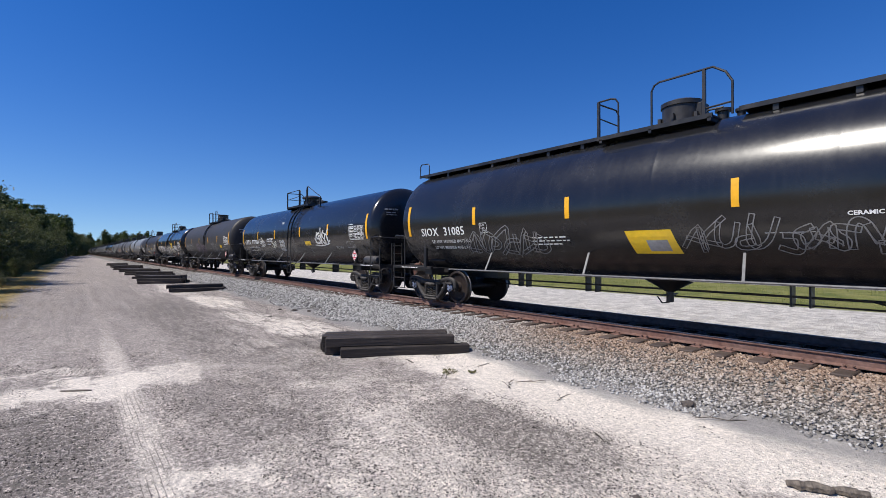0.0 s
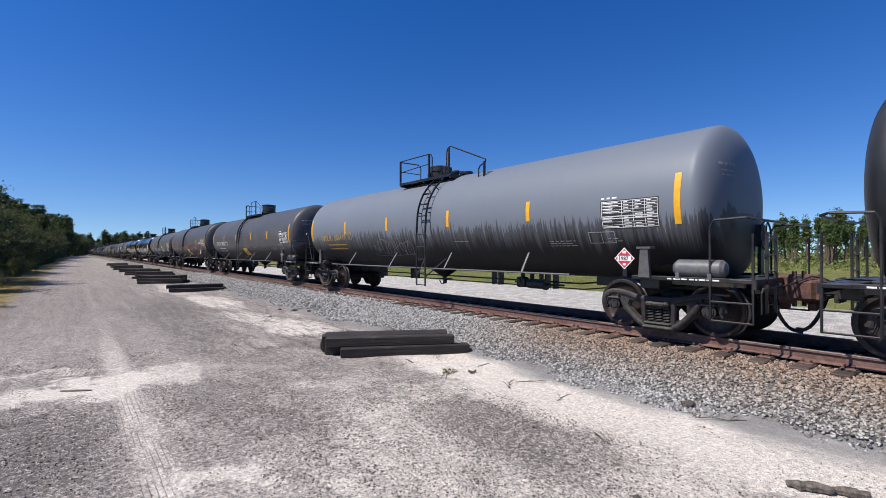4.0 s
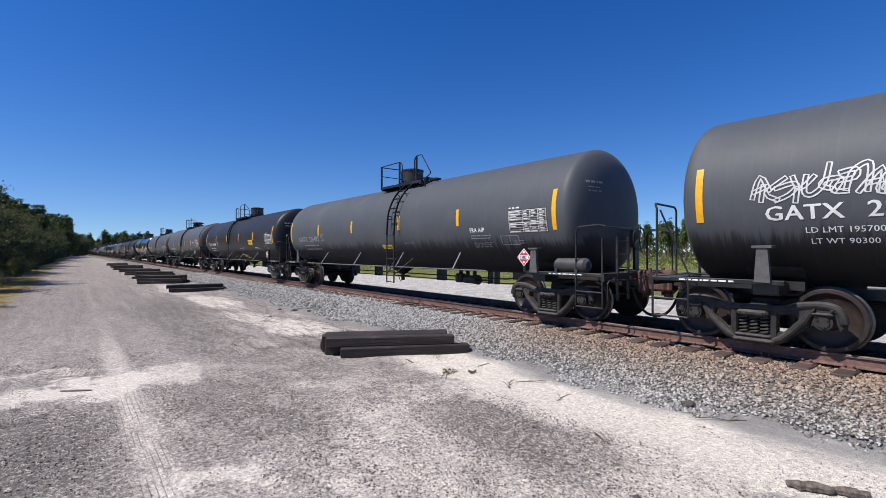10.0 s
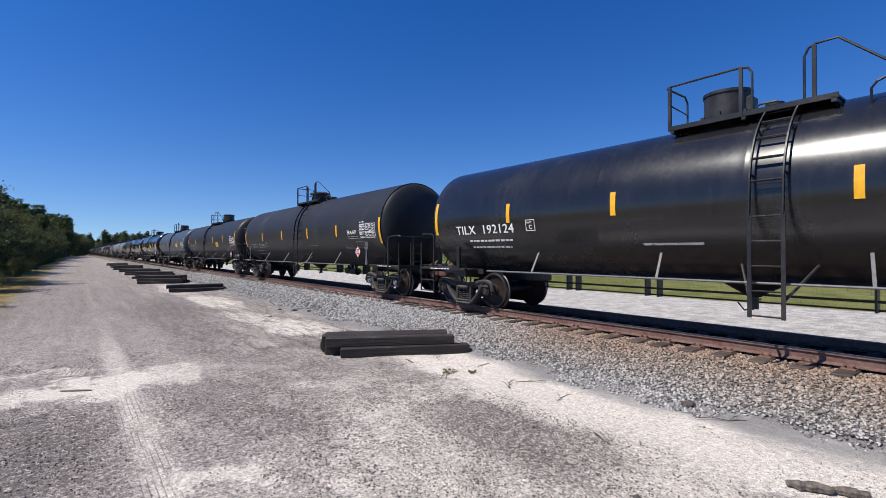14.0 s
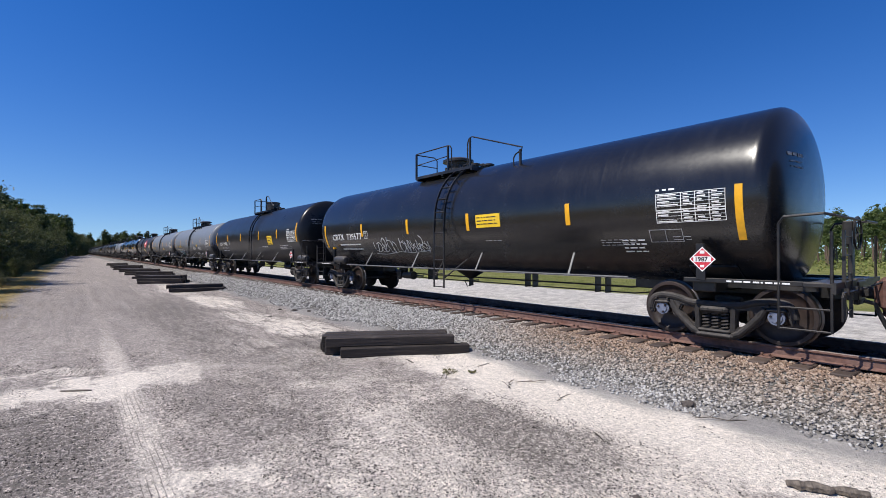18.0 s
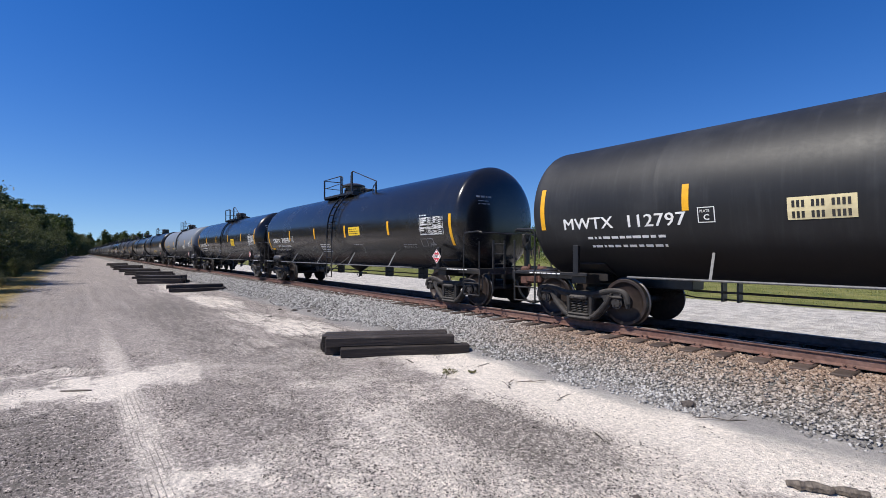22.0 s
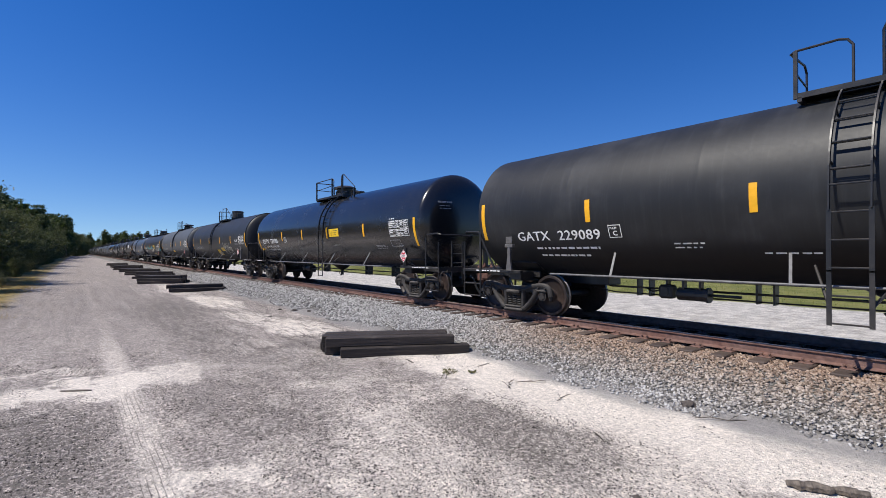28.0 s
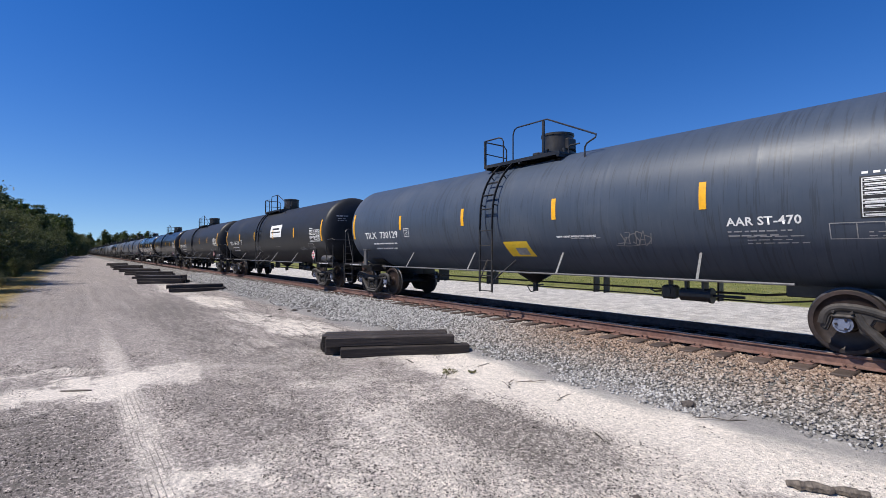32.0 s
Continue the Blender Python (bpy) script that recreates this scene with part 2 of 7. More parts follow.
def ribbon(bm, pts, width, slot=0):
    """A spray stroke through flat points."""
    n = len(pts)
    left, right = [], []
    for i in range(n):
        a, b = pts[max(i - 1, 0)], pts[min(i + 1, n - 1)]
        d = Vector((b[0] - a[0], b[1] - a[1]))
        d = Vector((1, 0)) if d.length < 1e-6 else d.normalized()
        w = width * 0.5
        left.append(bm.verts.new((pts[i][0] - d.y * w, pts[i][1] + d.x * w, 0)))
        right.append(bm.verts.new((pts[i][0] + d.y * w, pts[i][1] - d.x * w, 0)))
    for i in range(n - 1):
        bm.faces.new((left[i], right[i], right[i + 1], left[i + 1])).material_index = slot


def smooth_line(pts, steps=5, closed=False):
    out, n = [], len(pts)
    for i in range(n if closed else n - 1):
        p0, p1, p2, p3 = (pts[(i + k) % n] if closed else pts[min(max(i + k, 0), n - 1)] for k in (-1, 0, 1, 2))
        for j in range(steps):
            t = j / steps
            out.append(tuple(0.5 * (2 * p1[c] + (p2[c] - p0[c]) * t + (2 * p0[c] - 5 * p1[c] + 4 * p2[c] - p3[c]) * t * t + (3 * p1[c] - p0[c] - 3 * p2[c] + p3[c]) * t ** 3) for c in (0, 1)))
    out.append(pts[0] if closed else pts[-1])
    return out


def tag_drawing(bm, rng, w, h, style, stroke):
    """A spray tag with no readable letters. Styles: scrawl, bubble, block, smear."""
    if style == "smear":
        u = 0.0
        while u < w:
            d = rng.uniform(0.08, 0.3)
            v0, v1 = rng.uniform(0, 0.25) * h, rng.uniform(0.6, 1.0) * h
            rect(bm, u, v0, min(u + d, w), v1)
            u += d + rng.uniform(0.0, 0.05)
        for _ in range(int(w * 5)):
            u = rng.uniform(0, w)
            rect(bm, u, -rng.uniform(0.1, 0.3) * h, u + 0.02, 0.3 * h)
        return
    n = max(3, round(w / (h * (0.42 if style == "scrawl" else 0.55))))
    step = w / n
    slant = rng.uniform(-0.1, 0.35)
    for i in range(n):
        grow, low, spin = rng.uniform(0.75, 1.25), rng.uniform(-0.12, 0.1) * h, rng.uniform(-0.5, 0.5)
        mirror, turned = rng.random() < 0.6, rng.random() < 0.5
        for stroke_line in rng.choice(STROKES):
            pts = []
            for u, v in stroke_line:
                u, v = (0.75 - u if mirror else u) - 0.37, (1 - v if turned else v) - 0.5
                u, v = u * math.cos(spin) - v * math.sin(spin) * 0.6 + 0.37, u * math.sin(spin) + v * math.cos(spin) + 0.5
                v = v * grow + rng.uniform(-0.09, 0.09)
                pts.append((i * step + (u + rng.uniform(-0.1, 0.1)) * step * 1.9 + v * h * slant, low + v * h))
            line = smooth_line(pts, 3 if style == "block" else 5)
            if style == "scrawl":
                ribbon(bm, line, stroke * rng.uniform(0.6, 1.0))
            else:
                ribbon(bm, outline(line, h * (0.09 if style == "block" else 0.13)), stroke * 0.8)
    if style == "scrawl":
        ribbon(bm, smooth_line([(-0.1 * w, -0.10 * h), (w * 0.4, -0.2 * h), (w * 1.02, 0.02 * h)]), stroke * 0.6)


# strokes of a spray hand, in a unit box; they spell nothing
STROKES = (
    (((0.05, 0.0), (0.0, 1.0), (0.6, 0.85), (0.55, 0.5), (0.05, 0.45)),),
    (((0.75, 0.95), (0.15, 0.9), (0.0, 0.45), (0.2, 0.05), (0.75, 0.1)),),
    (((0.0, 0.0), (0.38, 1.05), (0.75, -0.05)), ((0.1, 0.35), (0.65, 0.4))),
    (((0.0, 1.0), (0.08, 0.2), (0.4, 0.0), (0.68, 0.25), (0.7, 1.0)),),
    (((0.75, 0.9), (0.2, 1.0), (0.1, 0.6), (0.65, 0.4), (0.6, 0.05), (0.0, 0.05)),),
    (((0.0, 0.0), (0.05, 1.0), (0.6, 0.0), (0.7, 1.0)),),
    (((0.0, 1.0), (0.35, 0.4), (0.75, 1.0)), ((0.35, 0.45), (0.3, -0.15))),
    (((0.4, 1.0), (0.0, 0.5), (0.35, 0.0), (0.75, 0.5), (0.4, 1.0)),),
    (((0.0, 0.05), (0.1, 1.0)), ((0.7, 1.0), (0.1, 0.5), (0.8, -0.1))),
)


def outline(line, d):
    """The closed line round a stroke, at the distance d."""
    left, right = [], []
    for i, p in enumerate(line):
        a, b = line[max(i - 1, 0)], line[min(i + 1, len(line) - 1)]
        t = Vector((b[0] - a[0], b[1] - a[1]))
        t = Vector((1, 0)) if t.length < 1e-6 else t.normalized()
        left.append((p[0] - t.y * d, p[1] + t.x * d))
        right.append((p[0] + t.y * d, p[1] - t.x * d))
    return left + right[::-1] + [left[0]]


MESHES = {}


def shared(key, build):
    key = (key, round(R, 3))
    if key not in MESHES:
        MESHES[key] = build()
    return MESHES[key]


def shell_mesh(kind, rim, last):
    """Welded shell: cylinder with ring seams and dished heads; the jacketed kind has a sharp end rim."""
    bm = bmesh.new()
    a, b = along(15.32 if rim else last + 0.15), along(-0.08 if rim else -0.02)
    d = 0.42
    prof = []
    if rim:
        for k in range(8):
            t = k / 8
            prof.append((a - 0.36 * math.cos(t * math.pi / 2) , (R - 0.04) * math.sin(t * math.pi / 2) + 0.001))
        prof += [(a - 0.02, R - 0.035), (a - 0.02, R), (a + 0.06, R), (a + 0.2, R)]
    else:
        for k in range(16):
            q = math.sin(k / 16 * math.pi / 2) ** 0.55
            prof.append((a - d * (1 - q ** 2.4) ** (1 / 2.4), R * q + 0.001))
        prof += [(a, R), (a + 0.12, R)]
    rings = [a + (b - a) * k / 6 for k in range(1, 6)]
    for y in rings:
        prof += [(y - 0.12, R), (y - 0.018, R), (y - 0.012, R + 0.0004), (y + 0.012, R + 0.0004), (y + 0.018, R), (y + 0.12, R)]
    if rim:
        prof += [(b - 0.2, R), (b - 0.06, R), (b + 0.02, R), (b + 0.02, R - 0.035)]
        prof += [(b + 0.36 * math.cos(k / 8 * math.pi / 2), (R - 0.04) * math.sin(k / 8 * math.pi / 2) + 0.001) for k in range(7, -1, -1)]
    else:
        prof += [(b - 0.12, R), (b, R)]
        for k in range(15, -1, -1):
            q = math.sin(k / 16 * math.pi / 2) ** 0.55
            prof.append((b + d * (1 - q ** 2.4) ** (1 / 2.4), R * q + 0.001))
    lathe(bm, prof, 72)
    bmesh.ops.translate(bm, verts=bm.verts, vec=(0, 0, ZC))
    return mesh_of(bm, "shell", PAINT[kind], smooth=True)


def side_frame_mesh():
    """Cast three-piece truck side frame with its openings, spring pocket and pedestals; near side faces -x."""
    bm = bmesh.new()
    half = [(0.0, 0.60), (0.34, 0.60), (0.56, 0.66), (0.88, 0.69), (1.04, 0.64), (1.12, 0.52), (1.11, 0.37), (1.04, 0.35), (1.00, 0.46), (0.97, 0.565), (0.75, 0.565), (0.715, 0.46), (0.69, 0.36), (0.56, 0.25), (0.38, 0.08), (0.30, 0.05), (0.0, 0.05)]
    outer = half + [(-y, z) for y, z in half[::-1][1:-1]]
    holes = [
        [(-0.22, 0.20), (0.22, 0.20), (0.22, 0.46), (-0.22, 0.46)],
        [(0.31, 0.24), (0.38, 0.25), (0.57, 0.44), (0.53, 0.53), (0.33, 0.50)],
        [(-0.31, 0.24), (-0.33, 0.50), (-0.53, 0.53), (-0.57, 0.44), (-0.38, 0.25)],
    ]
    edges = []
    for loop in [outer] + holes:
        vs = [bm.verts.new((0, y, z)) for y, z in loop]
        edges += [bm.edges.new((vs[i], vs[(i + 1) % len(vs)])) for i in range(len(vs))]
    bmesh.ops.triangle_fill(bm, use_beauty=True, use_dissolve=False, edges=edges)
    g = bmesh.ops.extrude_face_region(bm, geom=bm.faces[:])
    bmesh.ops.translate(bm, verts=[v for v in g["geom"] if isinstance(v, bmesh.types.BMVert)], vec=(-0.11, 0, 0))
    bmesh.ops.recalc_face_normals(bm, faces=bm.faces)
    front = [e for e in bm.edges if all(v.co.x < -0.10 for v in e.verts) and len(e.link_faces) == 2 and abs(e.link_faces[0].normal.dot(e.link_faces[1].normal)) < 0.5]
    bmesh.ops.bevel(bm, geom=front, offset=0.025, segments=2, affect="EDGES", clamp_overlap=True)
    # rounded cast members: top chord with its humps over the boxes, diagonals, spring seat
    chord = [(1.09, 0.45), (1.06, 0.58), (0.98, 0.66), (0.84, 0.685), (0.62, 0.665), (0.40, 0.60), (0.20, 0.585)]
    line = smooth_line(chord + [(-y, z) for y, z in chord[::-1]], 3)
    pipe(bm, [(-0.085, y, z) for y, z in line], 0.058, 10)
    for s in (-1, 1):
        pipe(bm, [(-0.10, s * y, z) for y, z in ((0.71, 0.58), (0.64, 0.45), (0.50, 0.29), (0.36, 0.15), (0.24, 0.10))], 0.055, 10)
        pipe(bm, [(-0.09, s * 0.265, 0.14), (-0.09, s * 0.275, 0.58)], 0.048, 8)
        box(bm, (-0.16, s * 0.86 - 0.13, 0.54), (0.03, s * 0.86 + 0.13, 0.59), bevel=0.02)
        for q in (-0.10, 0.10):
            tube(bm, (-0.17, s * 0.86 + q, 0.625), (-0.10, s * 0.86 + q, 0.625), 0.02, 6)
    box(bm, (-0.19, -0.29, 0.04), (0.05, 0.29, 0.135), bevel=0.04)
    box(bm, (-0.18, -0.25, 0.135), (0.04, 0.25, 0.185), bevel=0.02)
    box(bm, (-0.20, -0.215, 0.455), (0.03, 0.215, 0.555), bevel=0.035)
    # added backing plate: blocks the bright ground so the spring window stays dark
    box(bm, (0.035, -0.30, 0.10), (0.055, 0.30, 0.60))
    for y in (-0.11, 0.11):
        box(bm, (-0.212, y - 0.05, 0.48), (-0.19, y + 0.05, 0.535), bevel=0.01)
    return mesh_of(bm, "side_frame", CAST, smooth=True)


def spring_mesh():
    bm = bmesh.new()
    pts = [(-0.06 + 0.058 * math.cos(a), 0.058 * math.sin(a), 0.19 + 0.27 * a / (math.tau * 5)) for a in [k * math.tau / 8 for k in range(41)]]
    pipe(bm, pts, 0.016, 5)
    return mesh_of(bm, "spring", SPRING, smooth=True)


def wheelset_mesh(blue):
    """Two flanged wheels, axle and roller bearing caps, centred on the axle."""
    bm = bmesh.new()
    for s in (-1, 1):
        prof = [(0.655, 0.05), (0.655, 0.36), (0.665, 0.40), (0.672, 0.485), (0.70, 0.488), (0.715, 0.462), (0.80, 0.455), (0.81, 0.445), (0.81, 0.395), (0.775, 0.37), (0.745, 0.30), (0.755, 0.15), (0.80, 0.13), (0.80, 0.05)]
        slots = [0, 0, 0, 0, 1, 1, 0, 0, 0, 0, 0, 0, 0]
        b2 = bmesh.new()
        lathe(b2, [(x * s, r) for x, r in prof], 40, "X", slots)
        tmp = bpy.data.meshes.new("t")
        b2.to_mesh(tmp)
        b2.free()
        bm.from_mesh(tmp)
        bpy.data.meshes.remove(tmp)
        tube(bm, (s * 0.80, 0, 0), (s * 1.04, 0, 0), 0.105, 14, 0)
        tube(bm, (s * 1.04, 0, 0), (s * 1.09, 0, 0), 0.115, 14, 2)
        tube(bm, (s * 1.09, 0, 0), (s * 1.105, 0, 0), 0.08, 12, 2)
        for k in range(3):
            a = k * math.tau / 3
            tube(bm, (s * 1.09, 0.07 * math.cos(a), 0.07 * math.sin(a)), (s * 1.12, 0.07 * math.cos(a), 0.07 * math.sin(a)), 0.018, 6, 0)
    tube(bm, (-0.7, 0, 0), (0.7, 0, 0), 0.08, 12, 0)
    return mesh_of(bm, "wheelset", WHEEL, TREAD, CAP_BLUE if blue else CAST, smooth=True)


def bolster_mesh():
    bm = bmesh.new()
    box(bm, (-0.98, -0.19, 0.46), (0.98, 0.19, 0.62), bevel=0.03)
    box(bm, (-0.55, -0.22, 0.40), (0.55, 0.22, 0.70), bevel=0.03)
    tube(bm, (0, 0, 0.62), (0, 0, 0.78), 0.2, 16)
    for s in (-1, 1):
        box(bm, (-0.75, s * 0.44 - 0.05, 0.36), (0.75, s * 0.44 + 0.05, 0.46), bevel=0.01)
        for q in (-1, 1):
            box(bm, (q * 0.72 - 0.06, s * 0.42 - 0.02, 0.30), (q * 0.72 + 0.06, s * 0.42 + 0.05, 0.58))
    return mesh_of(bm, "truck", CAST)


def add_truck(car, s, blue, rng):
    t = link("truck", shared("bolster", bolster_mesh), car, (0, along(s), 0))
    for m in (Matrix.Translation((-0.97, 0, 0)), Matrix.Translation((0.97, 0, 0)) @ Matrix.Rotation(math.pi, 4, "Z")):
        link("side_frame", shared("side_frame", side_frame_mesh), t, m)
        for y in (-0.145, 0.0, 0.145):
            link("spring", shared("spring", spring_mesh), t, m @ Matrix.Translation((0, y, 0)))
    sets = []
    for d in (-0.86, 0.86):
        w = link("wheelset", shared(("wheelset", blue), lambda: wheelset_mesh(blue)), t, (0, d, 0.457), "steel wheels on an axle with bearing caps")
        sets.append((w, d))
    return sets


def end_mesh_frame():
    """Stub sill, end platform and draft box at the head end (towards -y)."""
    bm = bmesh.new()
    e = along(16.05)
    box(bm, (-0.24, e - 0.05, 0.72), (0.24, along(12.6), 1.02), bevel=0.015)
    box(bm, (-1.42, e - 0.02, 0.96), (1.42, e + 0.34, 1.02), bevel=0.008)
    box(bm, (-1.42, e - 0.03, 0.88), (1.42, e + 0.02, 1.03))
    for s in (-1, 1):
        box(bm, (s * 1.36 - 0.05, e + 0.1, 0.96), (s * 1.36 + 0.05, along(14.1), 1.03), bevel=0.008)
        box(bm, (s * 0.8 - 0.04, e + 0.3, 0.86), (s * 0.8 + 0.04, along(14.0), 1.0))
    box(bm, (-1.30, along(14.55), 0.80), (1.30, along(14.2), 1.0), bevel=0.02)
    # saddle under the shell
    for k in range(8):
        a0, a1 = radians(-130 + k * 10), radians(-120 + k * 10)
        q = [(math.cos(a) * rr, math.sin(a) * rr + ZC) for a, rr in ((a0, R + 0.03), (a1, R + 0.03), (a1, R - 0.02), (a0, R - 0.02))]
        vs = [[bm.verts.new((x, y, z)) for x, z in q] for y in (along(14.75), along(14.0))]
        for i in range(4):
            bm.faces.new((vs[0][i], vs[0][(i + 1) % 4], vs[1][(i + 1) % 4], vs[1][i]))
        bm.faces.new(vs[0][::-1])
        bm.faces.new(vs[1])
    return mesh_of(bm, "end_frame", BLACK_STEEL)


def bolster_post_mesh(style):
    """Upright between the body bolster and the shell: 0 grey and tapered, 1 slim with a yellow head, 2 slim and black."""
    bm = bmesh.new()
    c = along(14.36)
    if style == 2:
        box(bm, (-1.42, c - 0.06, 1.0), (-1.35, c + 0.06, 1.58), bevel=0.006)
        return mesh_of(bm, "bolster_post", BLACK_STEEL)
    if style:
        box(bm, (-1.45, c - 0.045, 1.0), (-1.37, c + 0.045, 1.62), bevel=0.006)
        box(bm, (-1.455, c - 0.05, 1.56), (-1.365, c + 0.05, 1.64), 1, bevel=0.004)
        return mesh_of(bm, "bolster_post", BLACK_STEEL, YELLOW)
    pts = [(1.0, 0.105), (1.50, 0.07)]
    vs = [[bm.verts.new((x, c + q * w, z)) for x in (-1.46, -1.39) for q in (-1, 1)] for z, w in pts]
    lo, hi = vs
    for i, j in ((0, 1), (1, 3), (3, 2), (2, 0)):
        bm.faces.new((lo[i], lo[j], hi[j], hi[i]))
    bmesh.ops.recalc_face_normals(bm, faces=bm.faces)
    box(bm, (-1.48, c - 0.13, 1.50), (-1.30, c + 0.13, 1.54), bevel=0.006)
    return mesh_of(bm, "bolster_post", POST_GREY)


def sill_stencil_mesh():
    """Row of tiny writing on the edge of the end sill."""
    bm = bmesh.new()
    rng = random.Random(17)
    u = 0.0
    while u < 0.85:
        w = rng.uniform(0.03, 0.11)
        v = [bm.verts.new((-1.4135, along(14.75 + q), z)) for q, z in ((u, 0.982), (u + w, 0.982), (u + w, 1.006), (u, 1.006))]
        bm.faces.new(v)
        u += w + rng.uniform(0.015, 0.04)
    return mesh_of(bm, "sill_stencil", WHITE)


def end_rail_mesh(style, tall):
    """Handholds and step irons at one corner of the end platform."""
    bm = bmesh.new()
    e = along(16.05)
    x = -1.40
    pr = 0.016
    if tall:
        pipe(bm, [(x, e + 0.10, 0.95), (x, e + 0.10, 2.20), (x + 0.04, e + 0.06, 2.27), (x + 0.12, e + 0.02, 2.30), (x + 0.85, e, 2.28), (x + 0.92, e, 2.22), (x + 0.92, e, 1.0)], 0.02)
        pipe(bm, [(x + 0.05, e + 0.62, 1.05), (x + 0.08, e + 0.12, 2.18)], 0.016)
        pipe(bm, [(x, e + 0.62, 0.35), (x, e + 0.62, 1.0)], 0.02)
        pipe(bm, [(x, e + 0.02, 0.35), (x, e + 0.02, 1.0)], 0.02)
    else:
        pipe(bm, [(x, e + 0.62, 0.35), (x, e + 0.62, 1.85), (x, e + 0.56, 1.95), (x, e + 0.1, 1.97), (x + 0.05, e, 1.94), (x + 1.15, e - 0.05, 1.92)], 0.02)
        pipe(bm, [(x, e + 0.02, 0.35), (x, e + 0.02, 1.72)], 0.02)
    for z in (0.36, 0.66):
        pipe(bm, [(x, e + 0.62, z), (x, e + 0.02, z)], pr)
    if style and not tall:
        box(bm, (x - 0.02, e + 0.60, 0.95), (x + 0.03, e + 0.66, 1.95))
        pipe(bm, [(x, e + 0.62, 1.85), (x + 0.1, e + 1.05, 1.0)], 0.025)
        box(bm, (x + 0.55, e + 0.0, 0.98), (x + 0.60, e + 0.05, 1.95))
    return mesh_of(bm, "end_handrail", BLACK_STEEL)


def end_ladder_mesh():
    bm = bmesh.new()
    e = along(16.05)
    for x in (-0.95, -0.55):
        box(bm, (x - 0.02, e - 0.04, 0.5), (x + 0.02, e - 0.0, 1.75))
    for k in range(5):
        tube(bm, (-0.95, e - 0.02, 0.62 + k * 0.26), (-0.55, e - 0.02, 0.62 + k * 0.26), 0.012, 6)
    return mesh_of(bm, "end_ladder", BLACK_STEEL)


def brake_wheel_mesh():
    bm = bmesh.new()
    e = along(16.05)
    c = Vector((0.55, e + 0.05, 1.75))
    pipe(bm, [c + Vector((0.26 * math.cos(a), 0, 0.26 * math.sin(a))) for a in [k * math.tau / 20 for k in range(21)]], 0.016)
    for k in range(5):
        a = k * math.tau / 5
        tube(bm, c, c + Vector((0.26 * math.cos(a), 0, 0.26 * math.sin(a))), 0.011, 5)
    box(bm, (0.42, e + 0.08, 1.55), (0.68, e + 0.22, 1.95), bevel=0.02)
    box(bm, (0.47, e + 0.1, 1.0), (0.63, e + 0.16, 1.55))
    return mesh_of(bm, "hand_brake", BLACK_STEEL)


def coupler_mesh():
    """Knuckle coupler head: wall of the head, guard arm, knuckle and its pin."""
    bm = bmesh.new()
    box(bm, (-0.17, along(16.46), 0.66), (0.17, along(16.30), 1.02), bevel=0.035)
    box(bm, (-0.23, along(16.62), 0.60), (-0.02, along(16.36), 1.08), bevel=0.05)
    box(bm, (0.06, along(16.76), 0.66), (0.22, along(16.38), 1.0), bevel=0.045)
    box(bm, (-0.18, along(16.74), 0.68), (-0.04, along(16.56), 1.0), bevel=0.04)
    tube(bm, (-0.12, along(16.60), 0.56), (-0.12, along(16.60), 1.13), 0.035, 8)
    box(bm, (-0.10, along(16.52), 0.50), (0.04, along(16.38), 0.64), bevel=0.03)
    return mesh_of(bm, "coupler", RUST)


def drawbar_mesh():
    """Coupler shank in its striker and carrier."""
    bm = bmesh.new()
    e = along(16.05)
    box(bm, (-0.08, along(16.36), 0.77), (0.08, e + 0.1, 0.92), bevel=0.02)
    box(bm, (-0.20, e - 0.10, 0.66), (0.20, e - 0.02, 0.76), bevel=0.015)
    box(bm, (-0.22, e - 0.08, 0.93), (0.22, e - 0.02, 1.05), bevel=0.015)
    for x in (-0.21, 0.17):
        box(bm, (x, e - 0.08, 0.70), (x + 0.04, e - 0.02, 1.0), bevel=0.008)
    return mesh_of(bm, "drawbar", CAST)


def lever_mesh():
    """Uncoupling lever along the end sill with its bent handle."""
    bm = bmesh.new()
    e = along(16.05) - 0.09
    pipe(bm, [(-1.40, e, 0.52), (-1.40, e, 0.84), (-1.34, e, 0.90), (-0.40, e, 0.90), (-0.30, e - 0.05, 0.92), (-0.18, e - 0.30, 1.06), (-0.12, e - 0.42, 1.04)], 0.014)
    for x in (-1.15, -0.55):
        box(bm, (x - 0.03, e - 0.02, 0.86), (x + 0.03, e + 0.06, 0.95))
    return mesh_of(bm, "uncoupling_lever", BLACK_STEEL)


def hose_mesh():
    bm = bmesh.new()
    pts = [(-0.34, along(16.22), 0.74)] + [(-0.32 + 0.28 * t * t, along(16.34 + 0.28 * t), 0.70 - 0.54 * math.sin(t * math.pi * 0.5) ** 1.0) for t in [k / 8 for k in range(9)]]
    pipe(bm, pts, 0.030, 6)
    tube(bm, pts[-1], Vector(pts[-1]) + Vector((0.02, -0.07, 0.0)), 0.045, 8)
    return mesh_of(bm, "air_hose", RUBBER, smooth=True)


def reservoir_mesh(pale):
    bm = bmesh.new()
    prof = [(-0.42, 0.02), (-0.40, 0.10), (-0.34, 0.15), (0.34, 0.15), (0.40, 0.10), (0.42, 0.02)]
    lathe(bm, prof, 20)
    bmesh.ops.translate(bm, verts=bm.verts, vec=(-1.26, along(15.3), 1.17))
    for d in (-0.25, 0.25):
        box(bm, (-1.42, along(15.25) + d - 0.03, 1.0), (-1.14, along(15.25) + d + 0.03, 1.1))
    return mesh_of(bm, "air_reservoir", TANK_GREY if pale else TANK_DARK, smooth=True)


